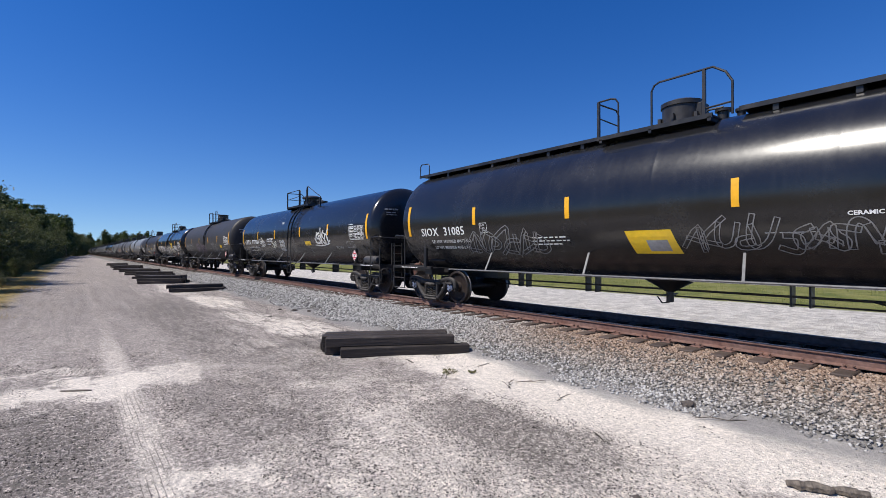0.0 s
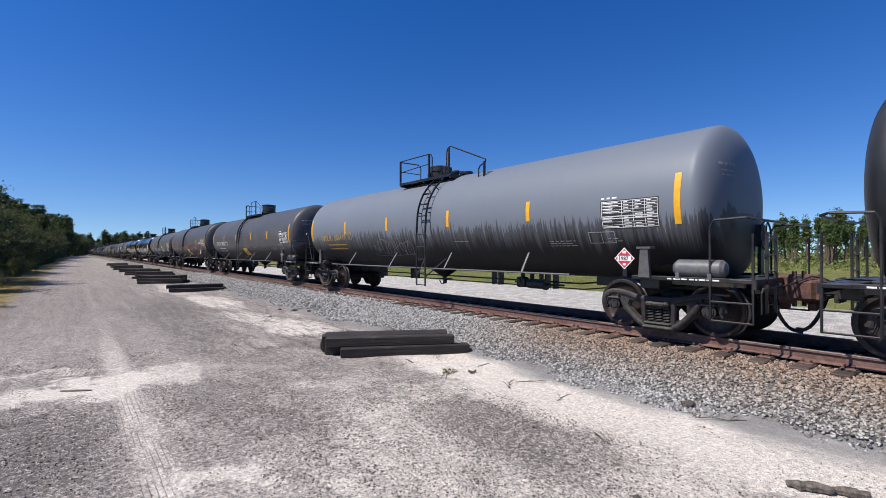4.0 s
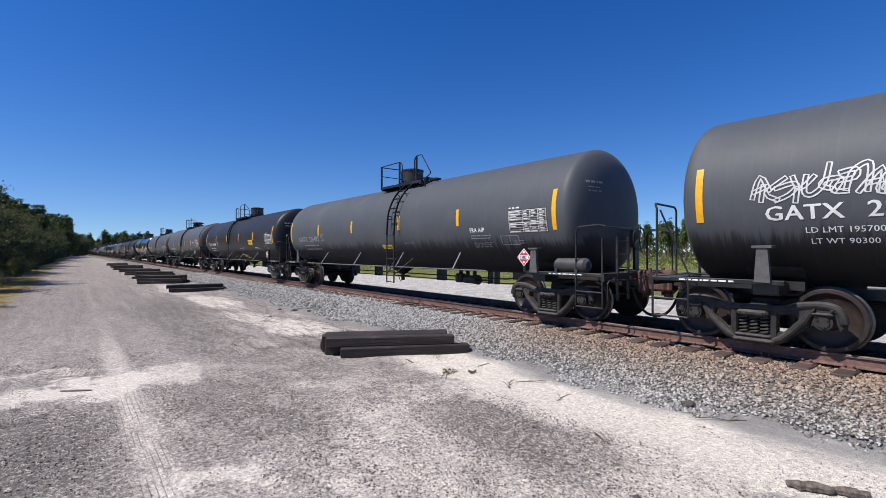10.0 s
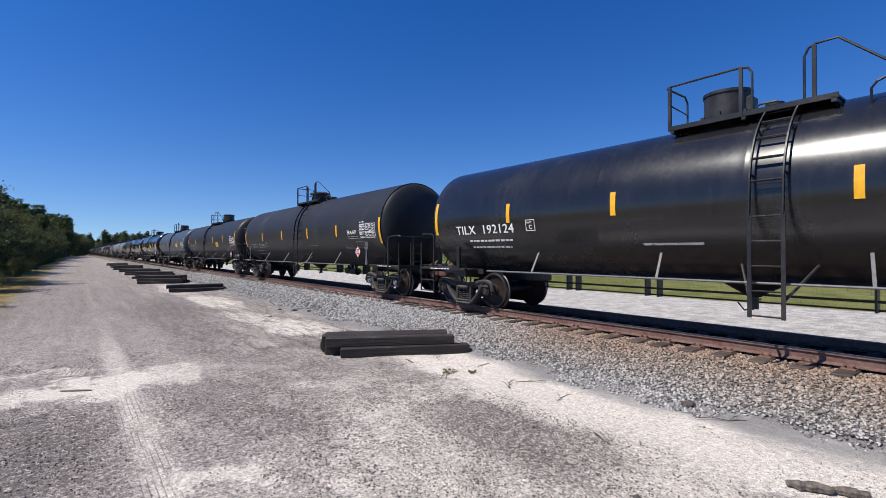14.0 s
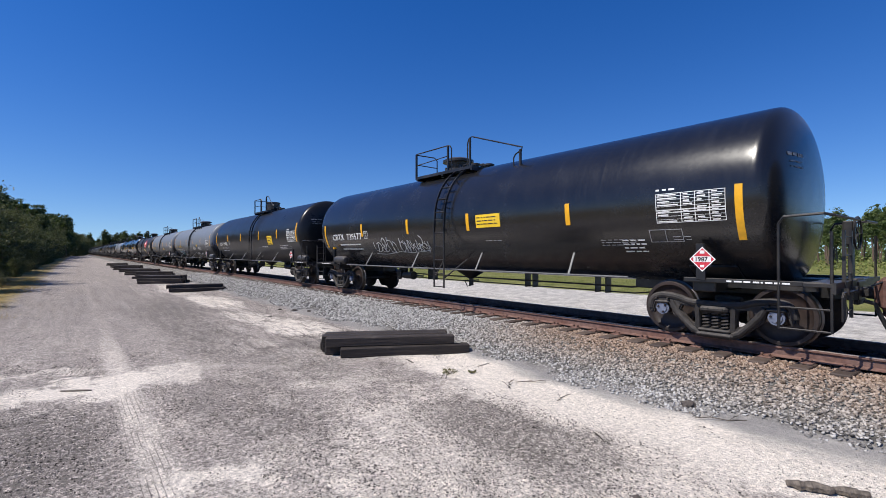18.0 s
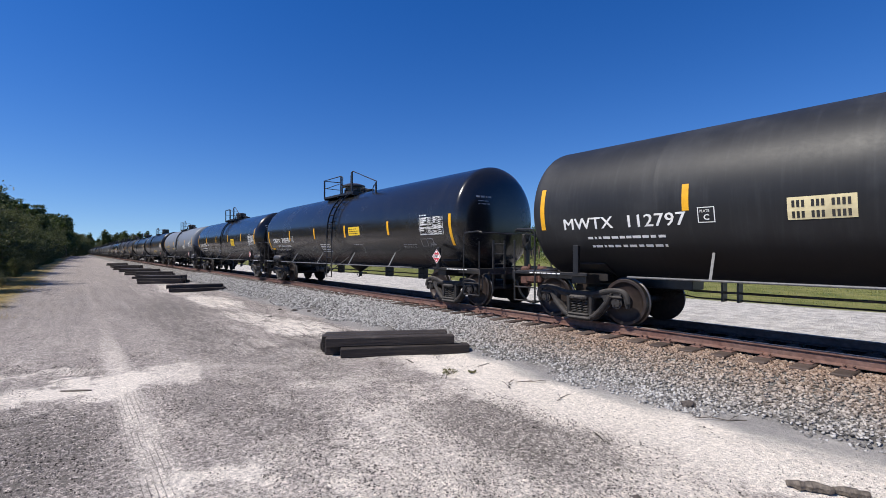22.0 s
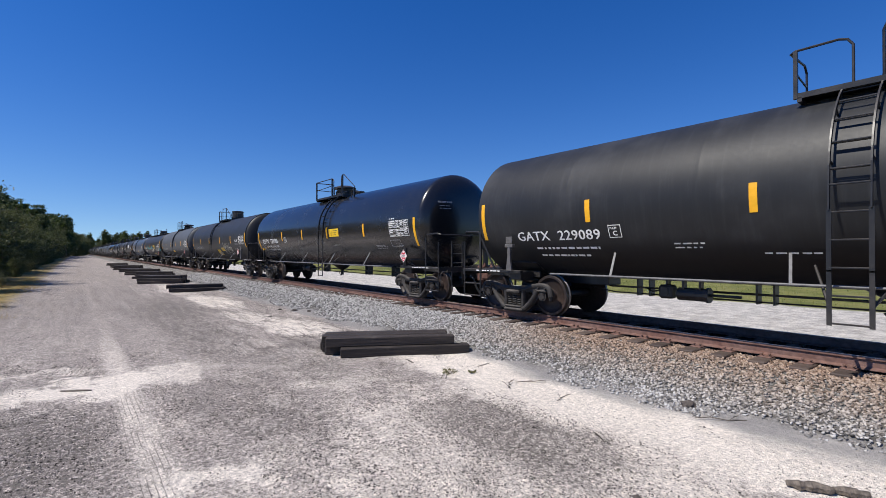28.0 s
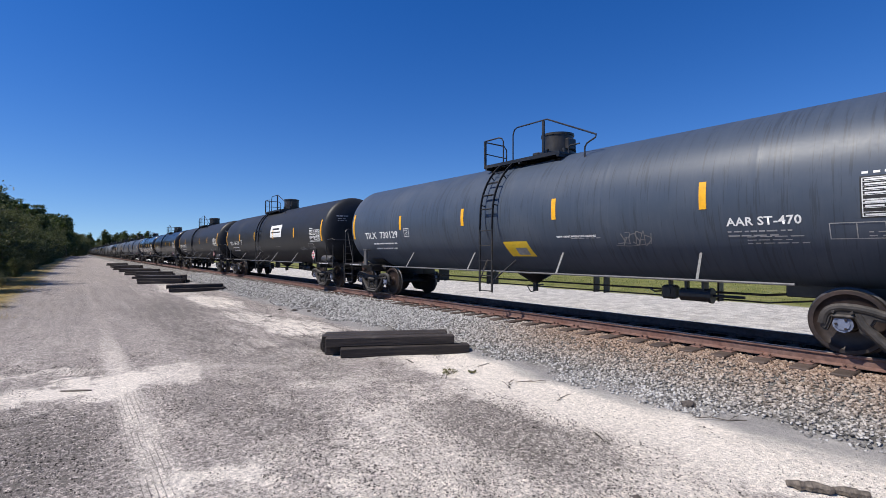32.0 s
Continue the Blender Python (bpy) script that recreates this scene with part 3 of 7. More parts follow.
# rear post, ladder, hatch, platform head and hoop end, along s
LAYOUT = {
    "A": (6.92, 8.62, 7.55, 9.30, 9.80),
    "W": (6.27, 7.10, 7.55, 8.45, 8.75),
    "B": (6.30, 7.05, 7.95, 8.70, 9.38),
    "C": (5.65, 7.78, 6.65, 8.30, 9.35),
}


def platform_mesh(lay):
    bm = bmesh.new()
    post, lad, hat, head, end = LAYOUT[lay]
    y0, y1 = along(head), along(post)
    for x in (-0.62, 0.62):
        box(bm, (x - 0.26, y0, TOP - 0.10), (x + 0.26, y1, TOP - 0.07))
        n = int((y1 - y0) / 0.11)
        for k in range(n):
            y = y0 + (y1 - y0) * (k + 0.5) / n
            box(bm, (x - 0.26, y - 0.018, TOP - 0.07), (x + 0.26, y + 0.018, TOP - 0.045))
        box(bm, (x - 0.28 if x < 0 else x + 0.24, y0, TOP - 0.12), (x - 0.24 if x < 0 else x + 0.28, y1, TOP - 0.04))
    for y in (y0 + 0.05, (y0 + y1) / 2, y1 - 0.05):
        box(bm, (-0.9, y - 0.03, TOP - 0.17), (0.9, y + 0.03, TOP - 0.10))
    return mesh_of(bm, "platform", BLACK_STEEL)


def corner_post(bm, x, y, z0, z1):
    box(bm, (x - 0.025, y - 0.025, z0), (x + 0.025, y + 0.025, z1))


def rail_rear_mesh(lay):
    """The railing round the rear of the hatch platform."""
    bm = bmesh.new()
    post, lad, hat, head, end = LAYOUT[lay]
    z0, z1 = TOP - 0.12, TOP + 0.68
    ya, yb = along(post), along(lad - 0.55 if lay != "B" else post + 0.5)
    if lay == "B":
        z1 = TOP + 0.60
    for x in (-0.88,):
        corner_post(bm, x, ya, z0, z1)
        if lay not in "BW":
            corner_post(bm, x, yb, z0, z1)
        pipe(bm, [(x, ya, z1), (x, yb, z1), (x, yb - 0.1, z1 - 0.03), (x, yb - 0.16, z1 - 0.12), (x, yb - 0.16, z0)], 0.018)
    pipe(bm, [(-0.88, ya, z1), (-0.80, ya + 0.08, z1), (-0.10, ya + 0.08, z1), (0.0, ya + 0.08, z1 - 0.1), (0.0, ya + 0.08, TOP - 0.05)], 0.018)
    pipe(bm, [(-0.88, ya, z1 - 0.33), (0.0, ya + 0.08, z1 - 0.33)], 0.014)
    if lay == "C":
        pipe(bm, [(-0.88, ya, z1 - 0.36), (-0.88, yb, z1 - 0.30)], 0.014)
    return mesh_of(bm, "rear_railing", BLACK_STEEL)


def rail_front_mesh(lay, end):
    """The hoop beside the ladder head and the sloping rail ahead of it."""
    bm = bmesh.new()
    post, lad, hat, head, _ = LAYOUT[lay]
    z0, z1 = TOP - 0.12, TOP + 0.74
    ya, yb = along(lad + (0.28 if lay != "B" else 0.22)), along(end)
    flat = 0.30 if lay == "A" else (0.95 if lay == "B" else 0.10)
    if lay == "W":
        s1 = along(8.45)
        corner_post(bm, -0.86, along(8.31), z0, z1)
        pipe(bm, [(-0.86, ya, z0), (-0.86, ya, z1 - 0.14), (-0.86, ya - 0.05, z1 - 0.04), (-0.86, ya - 0.14, z1), (-0.86, s1, z1), (-0.86, s1 - 0.2, z1 - 0.14), (-0.86, yb, z1 - 0.32), (-0.86, yb, z0)], 0.02)
        pipe(bm, [(-0.86, along(8.31), TOP + 0.06), (-0.86, yb, TOP + 0.08)], 0.016)
        return mesh_of(bm, "front_hoop", BLACK_STEEL)
    for x in (-0.86,):
        corner_post(bm, x, ya - (0.12 if lay == "A" else flat), z0, z1 - 0.02)
        pipe(bm, [(x, ya, z0), (x, ya, z1 - 0.16), (x, ya - 0.05, z1 - 0.04), (x, ya - 0.14, z1), (x, ya - 0.10 - flat, z1), (x, yb - 0.06, TOP + 0.14), (x, yb - 0.04, TOP + 0.08), (x, yb + 0.16, TOP + 0.0), (x, yb + 0.22, TOP - 0.08), (x, yb + 0.22, TOP - 0.38)], 0.018)
        if lay == "C":
            corner_post(bm, x, yb, TOP - 0.3, TOP + 0.1)
    return mesh_of(bm, "front_hoop", BLACK_STEEL)


def hatch_mesh(style):
    """Hatch bonnet, centred on its own axis."""
    bm = bmesh.new()
    if style == 0:
        prof = [(TOP - 0.12, 0.36), (TOP + 0.06, 0.36), (TOP + 0.06, 0.42), (TOP + 0.12, 0.42), (TOP + 0.12, 0.38), (TOP + 0.52, 0.38), (TOP + 0.52, 0.40), (TOP + 0.57, 0.40), (TOP + 0.60, 0.28)]
    elif style == 1:
        prof = [(TOP - 0.12, 0.34), (TOP + 0.10, 0.34), (TOP + 0.10, 0.40), (TOP + 0.16, 0.40), (TOP + 0.16, 0.34), (TOP + 0.36, 0.36), (TOP + 0.36, 0.48), (TOP + 0.43, 0.48), (TOP + 0.50, 0.30)]
    elif style == 3:
        prof = [(TOP - 0.12, 0.36), (TOP + 0.42, 0.36), (TOP + 0.42, 0.385), (TOP + 0.50, 0.385), (TOP + 0.56, 0.22)]
    else:
        prof = [(TOP - 0.12, 0.30), (TOP + 0.30, 0.30), (TOP + 0.30, 0.33), (TOP + 0.46, 0.33), (TOP + 0.50, 0.15)]
    lathe(bm, prof, 32, "Z")
    for k in range(6):
        a = k * math.tau / 6
        c = Vector((0.40 * math.cos(a), 0.40 * math.sin(a), TOP + (0.04 if style == 0 else 0.10)))
        box(bm, c - Vector((0.03, 0.03, 0.05)), c + Vector((0.03, 0.03, 0.14)))
    if style != 1:
        box(bm, (-0.15, -0.44, TOP + 0.15), (0.15, -0.30, TOP + 0.42), bevel=0.02)
    return mesh_of(bm, "hatch_bonnet", BLACK_STEEL, smooth=True)


VALVES = ((0.70, 0.20, 0.10), (1.0, 0.14, 0.07), (1.25, 0.10, 0.12))


def valve_mesh(h, r):
    bm = bmesh.new()
    lathe(bm, [(TOP - 0.05, r * 0.9), (TOP + h, r), (TOP + h, r * 1.4), (TOP + h + 0.05, r * 1.4), (TOP + h + 0.07, r * 0.8)], 14, "Z")
    return mesh_of(bm, "top_valve", BLACK_STEEL, smooth=True)


def vent_mesh():
    bm = bmesh.new()
    pipe(bm, [(-0.3, -0.55, TOP - 0.1), (-0.3, -0.55, TOP + 0.14), (-0.3, -0.6, TOP + 0.18), (-0.3, -0.85, TOP + 0.18)], 0.02)
    return mesh_of(bm, "vent_pipe", BLACK_STEEL, smooth=True)


def ladder_mesh(lighter):
    """Side ladder that follows the shell and hangs straight below it."""
    bm = bmesh.new()
    rr = R + 0.13
    path = [(-rr * math.cos(a), ZC + rr * math.sin(a)) for a in [radians(8 + k * 6) for k in range(9)]]
    path = [(-rr - 0.02, 0.50), (-rr - 0.02, 1.2), (-rr - 0.02, 2.0), (-rr, ZC)] + path
    for s in (-0.21, 0.21):
        for (x0, z0), (x1, z1) in zip(path, path[1:]):
            d = Vector((x1 - x0, 0, z1 - z0))
            m = Matrix.Translation(((x0 + x1) / 2, -s, (z0 + z1) / 2)) @ d.to_track_quat("Z", "Y").to_matrix().to_4x4() @ Matrix.Diagonal((0.02, 0.055, d.length + 0.02, 1))
            bmesh.ops.create_cube(bm, size=1, matrix=m)
    z = 0.52
    while z < ZC:
        tube(bm, (-rr - 0.02, 0.21, z), (-rr - 0.02, -0.21, z), 0.013, 6)
        z += 0.36
    for k in range(5):
        a = radians(6 + k * 13)
        for q in (0.0, 0.035):
            tube(bm, (-(rr - q) * math.cos(a), 0.21, ZC + (rr - q) * math.sin(a)), (-(rr - q) * math.cos(a), -0.21, ZC + (rr - q) * math.sin(a)), 0.012, 6)
    for a in (radians(10), radians(40)):
        for s in (-0.21, 0.21):
            tube(bm, (-R * math.cos(a), -s, ZC + R * math.sin(a)), (-rr * math.cos(a), -s, ZC + rr * math.sin(a)), 0.015, 6)
    for s in (-0.21, 0.21):
        pipe(bm, [(-rr - 0.02, -s, 0.75), (-1.05, -(s + (0.28 if s > 0 else -0.28)), 1.25)], 0.02)
    return mesh_of(bm, "side_ladder", BLACK_STEEL)


def side_rail_mesh():
    bm = bmesh.new()
    pipe(bm, [(-1.47, along(2.1), 0.99), (-1.47, along(13.2), 0.99)], 0.019, 8)
    return mesh_of(bm, "side_rail", GREY_STEEL)


def rail_bracket_mesh():
    """Slanted bracket from the side rail up to the shell."""
    bm = bmesh.new()
    a = math.asin((1.43 - ZC) / R)
    p = Vector((-(R + 0.004) * math.cos(a), 0.08, 1.43))
    q = Vector((-1.47, 0.0, 0.99))
    d = p - q
    m = Matrix.Translation((p + q) / 2) @ d.to_track_quat("Z", "Y").to_matrix().to_4x4() @ Matrix.Diagonal((0.04, 0.018, d.length, 1))
    bmesh.ops.create_cube(bm, size=1, matrix=m)
    return mesh_of(bm, "rail_bracket", GREY_STEEL)


def under_pipes_mesh():
    bm = bmesh.new()
    for x, z, r in ((0.05, 0.70, 0.022), (0.18, 0.56, 0.016)):
        pipe(bm, [(x, along(1.9), z + 0.1), (x, along(2.6), z), (x, along(12.4), z), (x, along(13.2), z + 0.1)], r)
    return mesh_of(bm, "brake_pipe", BLACK_STEEL)


def under_bracket_mesh():
    bm = bmesh.new()
    box(bm, (0.02, -0.016, 0.53), (0.22, 0.016, 0.98))
    return mesh_of(bm, "pipe_bracket", BLACK_STEEL)


def outlet_mesh():
    bm = bmesh.new()
    prof = [(0.66, 0.08), (0.72, 0.15), (0.78, 0.24), (0.86, 0.36), (0.96, 0.50), (1.02, 0.56)]
    lathe(bm, prof, 24, "Z")
    for v in bm.verts:
        v.co.y = v.co.y * 1.2 + along(7.3)
    tube(bm, (0, along(7.3), 0.45), (0, along(7.3), 0.66), 0.07, 10)
    tube(bm, (-0.3, along(7.3), 0.60), (0.3, along(7.3), 0.60), 0.02, 6)
    pipe(bm, [(-0.02, along(7.3), 0.45), (-0.02, along(7.15), 0.42), (-0.02, along(7.05), 0.55)], 0.015)
    return mesh_of(bm, "bottom_outlet", BLACK_STEEL, smooth=True)


def brake_gear_mesh(style):
    bm = bmesh.new()
    c = along(11.3 if style else 4.4)
    tube(bm, (-0.35, c - 0.35, 0.66), (-0.35, c + 0.15, 0.66), 0.12, 14)
    tube(bm, (-0.35, c - 0.40, 0.66), (-0.35, c - 0.35, 0.66), 0.14, 14)
    box(bm, (-0.50, c + 0.22, 0.56), (-0.25, c + 0.48, 0.82), bevel=0.04)
    tube(bm, (-0.52, c + 0.35, 0.70), (-0.20, c + 0.35, 0.70), 0.07, 10)
    tube(bm, (-0.33, c - 0.9, 0.66), (-0.33, c - 0.40, 0.66), 0.025, 8)
    for d in (-0.25, 0.05, 0.35):
        box(bm, (-0.42, c + d - 0.02, 0.72), (-0.30, c + d + 0.02, 1.02))
    pipe(bm, [(-0.3, c + 0.48, 0.70), (-0.2, c + 0.75, 0.66), (0.05, c + 1.0, 0.70)], 0.016)
    return mesh_of(bm, "brake_cylinder", BLACK_STEEL)


def stripe_mesh(tall, rim, low):
    bm = bmesh.new()
    h = 0.88 if tall else 0.44
    rect(bm, -0.055, -h / 2, 0.055, h / 2)
    on_shell(bm, MID, (2.16 if tall else 2.25) if rim else ((2.04 if tall else 2.21) if low else 2.35), 0.006)
    return mesh_of(bm, "reflective_stripe", YELLOW)


def table_mesh(backed):
    """Stencilled data table: frame, columns and rows of small writing."""
    bm = bmesh.new()
    rng = random.Random(5)
    w, h, t = 1.10, 0.50, 0.010
    for v in (0, h - t, h * 0.35, h * 0.42):
        rect(bm, 0, v, w, v + t)
    for k in range(1, 9):
        rect(bm, t, h * k / 9, w - t, h * k / 9 + 0.006, h=0.001)
    for u in (0, 0.42, 0.64, 0.86, w - t):
        rect(bm, u, 0, u + t, h, h=0.002)
    for k in range(9):
        for u0, u1 in ((0.03, 0.39), (0.46, 0.61), (0.68, 0.83), (0.90, 1.06)):
            if rng.random() < 0.85:
                rect(bm, u0, h * k / 9 + 0.016, u0 + (u1 - u0) * rng.uniform(0.5, 1), h * k / 9 + 0.036, h=0.003)
    text_lines(bm, rng, 0.42, 1, 0.05, 0.1, 0, 0.0, h + 0.05)
    if backed:
        rect(bm, -0.02, -0.02, w + 0.02, h + 0.02, 1, -0.003)
    on_shell(bm, 13.92, ZC - 0.42)
    return mesh_of(bm, "stencil_table", WHITE, INK)


def placard_mesh():
    """Red and white diamond placard on its bracket."""
    bm = bmesh.new()
    d = 0.200

    def diamond(r, slot, h):
        f = bm.faces.new([bm.verts.new(p) for p in ((r, 0, h), (0, r, h), (-r, 0, h), (0, -r, h))])
        f.material_index = slot
    diamond(d, 1, 0.0)
    diamond(d - 0.022, 0, 0.002)
    rect(bm, -0.135, -0.045, 0.135, 0.045, 1, 0.004)
    lettering(bm, "1987", 0.10, -0.115, -0.034, 0.003, 0.95, 2, 0.006)
    rect(bm, -0.03, -0.13, 0.03, -0.09, 1, 0.004)
    rect(bm, -0.035, 0.09, 0.035, 0.14, 1, 0.004)
    for v in bm.verts:
        u, w, h = v.co
        v.co = (-1.44 - h, along(14.5) - u, 1.33 + w)
    for f in bm.faces:
        f.normal_update()
        if f.normal.x > 0:
            f.normal_flip()
    box(bm, (-1.435, along(14.5) - 0.13, 1.21), (-1.425, along(14.5) + 0.13, 1.45), 3)
    box(bm, (-1.43, along(14.5) - 0.04, 1.0), (-1.40, along(14.5) + 0.04, 1.25), 3)
    return mesh_of(bm, "placard", RED, WHITE, INK, BLACK_STEEL)


def plate_box(bm, rng):
    t = 0.014
    for r in ((0, 0, 0.26, t), (0, 0.24, 0.26, 0.24 + t), (0, 0, t, 0.25), (0.26 - t, 0, 0.26, 0.25)):
        rect(bm, *r)
    lettering(bm, "PLATE", 0.06, 0.035, 0.17, 0.001, 0.85)
    lettering(bm, "C", 0.13, 0.085, 0.045, 0.003)


NUMBER_STYLE = {"CBTX": (0.60, 0.345, 1.13), "GATX": (0.95, 0.30, 1.08), "TILX": (0.85, 0.31, 1.12), "UTLX": (1.03, 0.30, 1.08), "CTCX": (1.0, 0.345, 1.1), "MWTX": (0.62, 0.32, 1.1)}


def add_number(car, mark, number, sub, material, rng, shift=0.0, drop=0.0, scale=1.0):
    """Owner's mark, car number and the two load lines under them. Returns where the row ends."""
    at, size, wide = NUMBER_STYLE.get(mark, (0.80, 0.32, 1.05))
    at, size = at + shift, size * scale
    u = 0.0
    for name, text in (("owner_mark", mark), ("car_number", number)):
        bm = bmesh.new()
        w = lettering(bm, text, size, 0, 0, 0.0, wide)
        for q in (1, 2):
            lettering(bm, text, size, size * 0.022 * q, size * 0.008 * q, 0.0, wide, 0, 0.0006 * q)
        on_shell(bm, at + u, 1.90 - drop)
        part(name, bm, material, car)
        u += w + size * 0.75
    for k in (0, 1):
        bm = bmesh.new()
        if sub:
            lettering(bm, sub[k], size * 0.40, 0, 0, 0.0)
            lettering(bm, sub[k], size * 0.40, size * 0.008, 0, 0.0, 1.0, 0, 0.0006)
        else:
            text_lines(bm, rng, u * 0.7, 1, size * 0.26, 0.1)
        on_shell(bm, at + u * (0.20 + 0.02 * k), 1.90 - drop - size * (0.62 + 0.5 * k))
        tagged(part("load_line", bm, material, car), kind="stuff")
    return at + u - size * 0.75


def walkway_mesh():
    """Full-length running board on brackets along the crown."""
    bm = bmesh.new()
    for x in (-0.5, 0.5):
        for y0, y1 in ((along(15.8), along(8.8)), (along(6.2), along(-0.3))):
            box(bm, (x - 0.20, y0, TOP - 0.03), (x + 0.20, y1, TOP + 0.0))
            for q in (x - 0.21, x + 0.21):
                box(bm, (q - 0.012, y0, TOP - 0.06), (q + 0.012, y1, TOP + 0.015))
            n = 7
            for k in range(n):
                y = y0 + (y1 - y0) * (k + 0.5) / n
                box(bm, (x - 0.19, y - 0.04, TOP - 0.16), (x + 0.19, y + 0.04, TOP - 0.03))
    return mesh_of(bm, "running_board", BLACK_STEEL)


def walkway_rail_mesh():
    bm = bmesh.new()
    y = along(-0.25)
    for x in (-0.72, 0.72):
        pipe(bm, [(x, y, TOP), (x, y, TOP + 0.3), (x, y - 0.06, TOP + 0.36), (x, y - 0.4, TOP + 0.34), (x, y - 0.46, TOP + 0.28), (x, y - 0.46, TOP)], 0.016)
        y1, y2 = along(15.15), along(15.78)
        pipe(bm, [(x, y1, TOP), (x, y1, TOP + 0.38), (x, y1 - 0.1, TOP + 0.48), (x, y2 + 0.08, TOP + 0.46), (x, y2, TOP + 0.36), (x, y2, TOP)], 0.018)
    return mesh_of(bm, "end_hoop", BLACK_STEEL)


def roof_ladder_mesh():
    """Ladder from the end platform up to the running board."""
    bm = bmesh.new()
    foot, head = Vector((0, along(16.0), 1.0)), Vector((0, along(15.80), TOP + 0.05))
    for x in (-0.70, -0.30):
        off = Vector((x, 0, 0))
        pipe(bm, [foot + off, head + off], 0.018)
    for k in range(9):
        c = foot.lerp(head, (k + 0.5) / 9)
        tube(bm, c + Vector((-0.70, 0, 0)), c + Vector((-0.30, 0, 0)), 0.011, 6)
    return mesh_of(bm, "roof_ladder", BLACK_STEEL)


def jack_post_mesh():
    """Pale signs on a post at the head end of the jacketed cars."""
    bm = bmesh.new()
    c = along(14.40)
    vs = [[bm.verts.new((x, c + s * w, z)) for s in (-1, 1)] for x in (-1.475, -1.43) for z, w in ((1.02, 0.09), (1.22, 0.052), (1.56, 0.034))]
    for lo, hi in ((0, 1), (1, 2), (3, 4), (4, 5)):
        bm.faces.new((vs[lo][0], vs[lo][1], vs[hi][1], vs[hi][0]))
    for s in (0, 1):
        for lo, hi in ((0, 1), (1, 2)):
            bm.faces.new((vs[lo][s], vs[hi][s], vs[hi + 3][s], vs[lo + 3][s]))
    bmesh.ops.recalc_face_normals(bm, faces=bm.faces)
    box(bm, (-1.48, c - 0.12, 1.55), (-1.38, c + 0.12, 1.63), bevel=0.008)
    box(bm, (-1.47, c - 0.095, 1.64), (-1.45, c + 0.095, 1.80), bevel=0.004)
    return mesh_of(bm, "side_post", POST_GREY)


def end_mark_mesh(last):
    """Stencil on the dished head, too small to read."""
    bm = bmesh.new()
    rng = random.Random(3)
    text_lines(bm, rng, 0.6, 1, 0.08, 0.12, 0, 0, 0.16)
    text_lines(bm, rng, 0.42, 2, 0.04, 0.08, 0, 0.05, 0.06)
    for v in bm.verts:
        x, z = v.co.x - 0.95, v.co.y + 2.75
        q = max(0.0, 1 - (math.hypot(x, z - ZC) / R) ** 2.4) ** (1 / 2.4)
        v.co = (x, along(last + 0.15) - 0.42 * q - 0.008, z)
    for f in bm.faces:
        f.normal_update()
        if f.normal.y > 0:
            f.normal_flip()
    return mesh_of(bm, "head_stencil", FADED)


def diamond_logo(car, s, z):
    bm = bmesh.new()
    f = bm.faces.new([bm.verts.new(p) for p in ((1.55, 0, 0), (0, 0.62, 0), (-1.55, 0, 0), (0, -0.62, 0))])
    f.material_index = 0
    for k, w in enumerate((0.16, 0.26, 0.30, 0.26, 0.16)):
        rect(bm, -w - 0.05, -0.18 - k * 0.062, w - 0.05, -0.145 - k * 0.062, 1, 0.003)
    for u in (-0.72, -0.28, 0.2):
        rect(bm, u, -0.06, u + 0.36, 0.24, 1, 0.003, 0.10)
    on_shell(bm, s, z, 0.006)
    part_obj = link("diamond_decal", mesh_of(bm, "diamond_decal", RED, WHITE), car)
    part_obj["label"] = "red diamond decal with white shapes"


WORDS = {
    "gloss": "glossy black", "satin": "satin black", "dark": "matt charcoal", "brown": "faded brown-black", "grey": "weathered grey",
    "bluegrey": "blue-grey streaked", "light": "pale grey streaked", "worn": "worn grey",
}


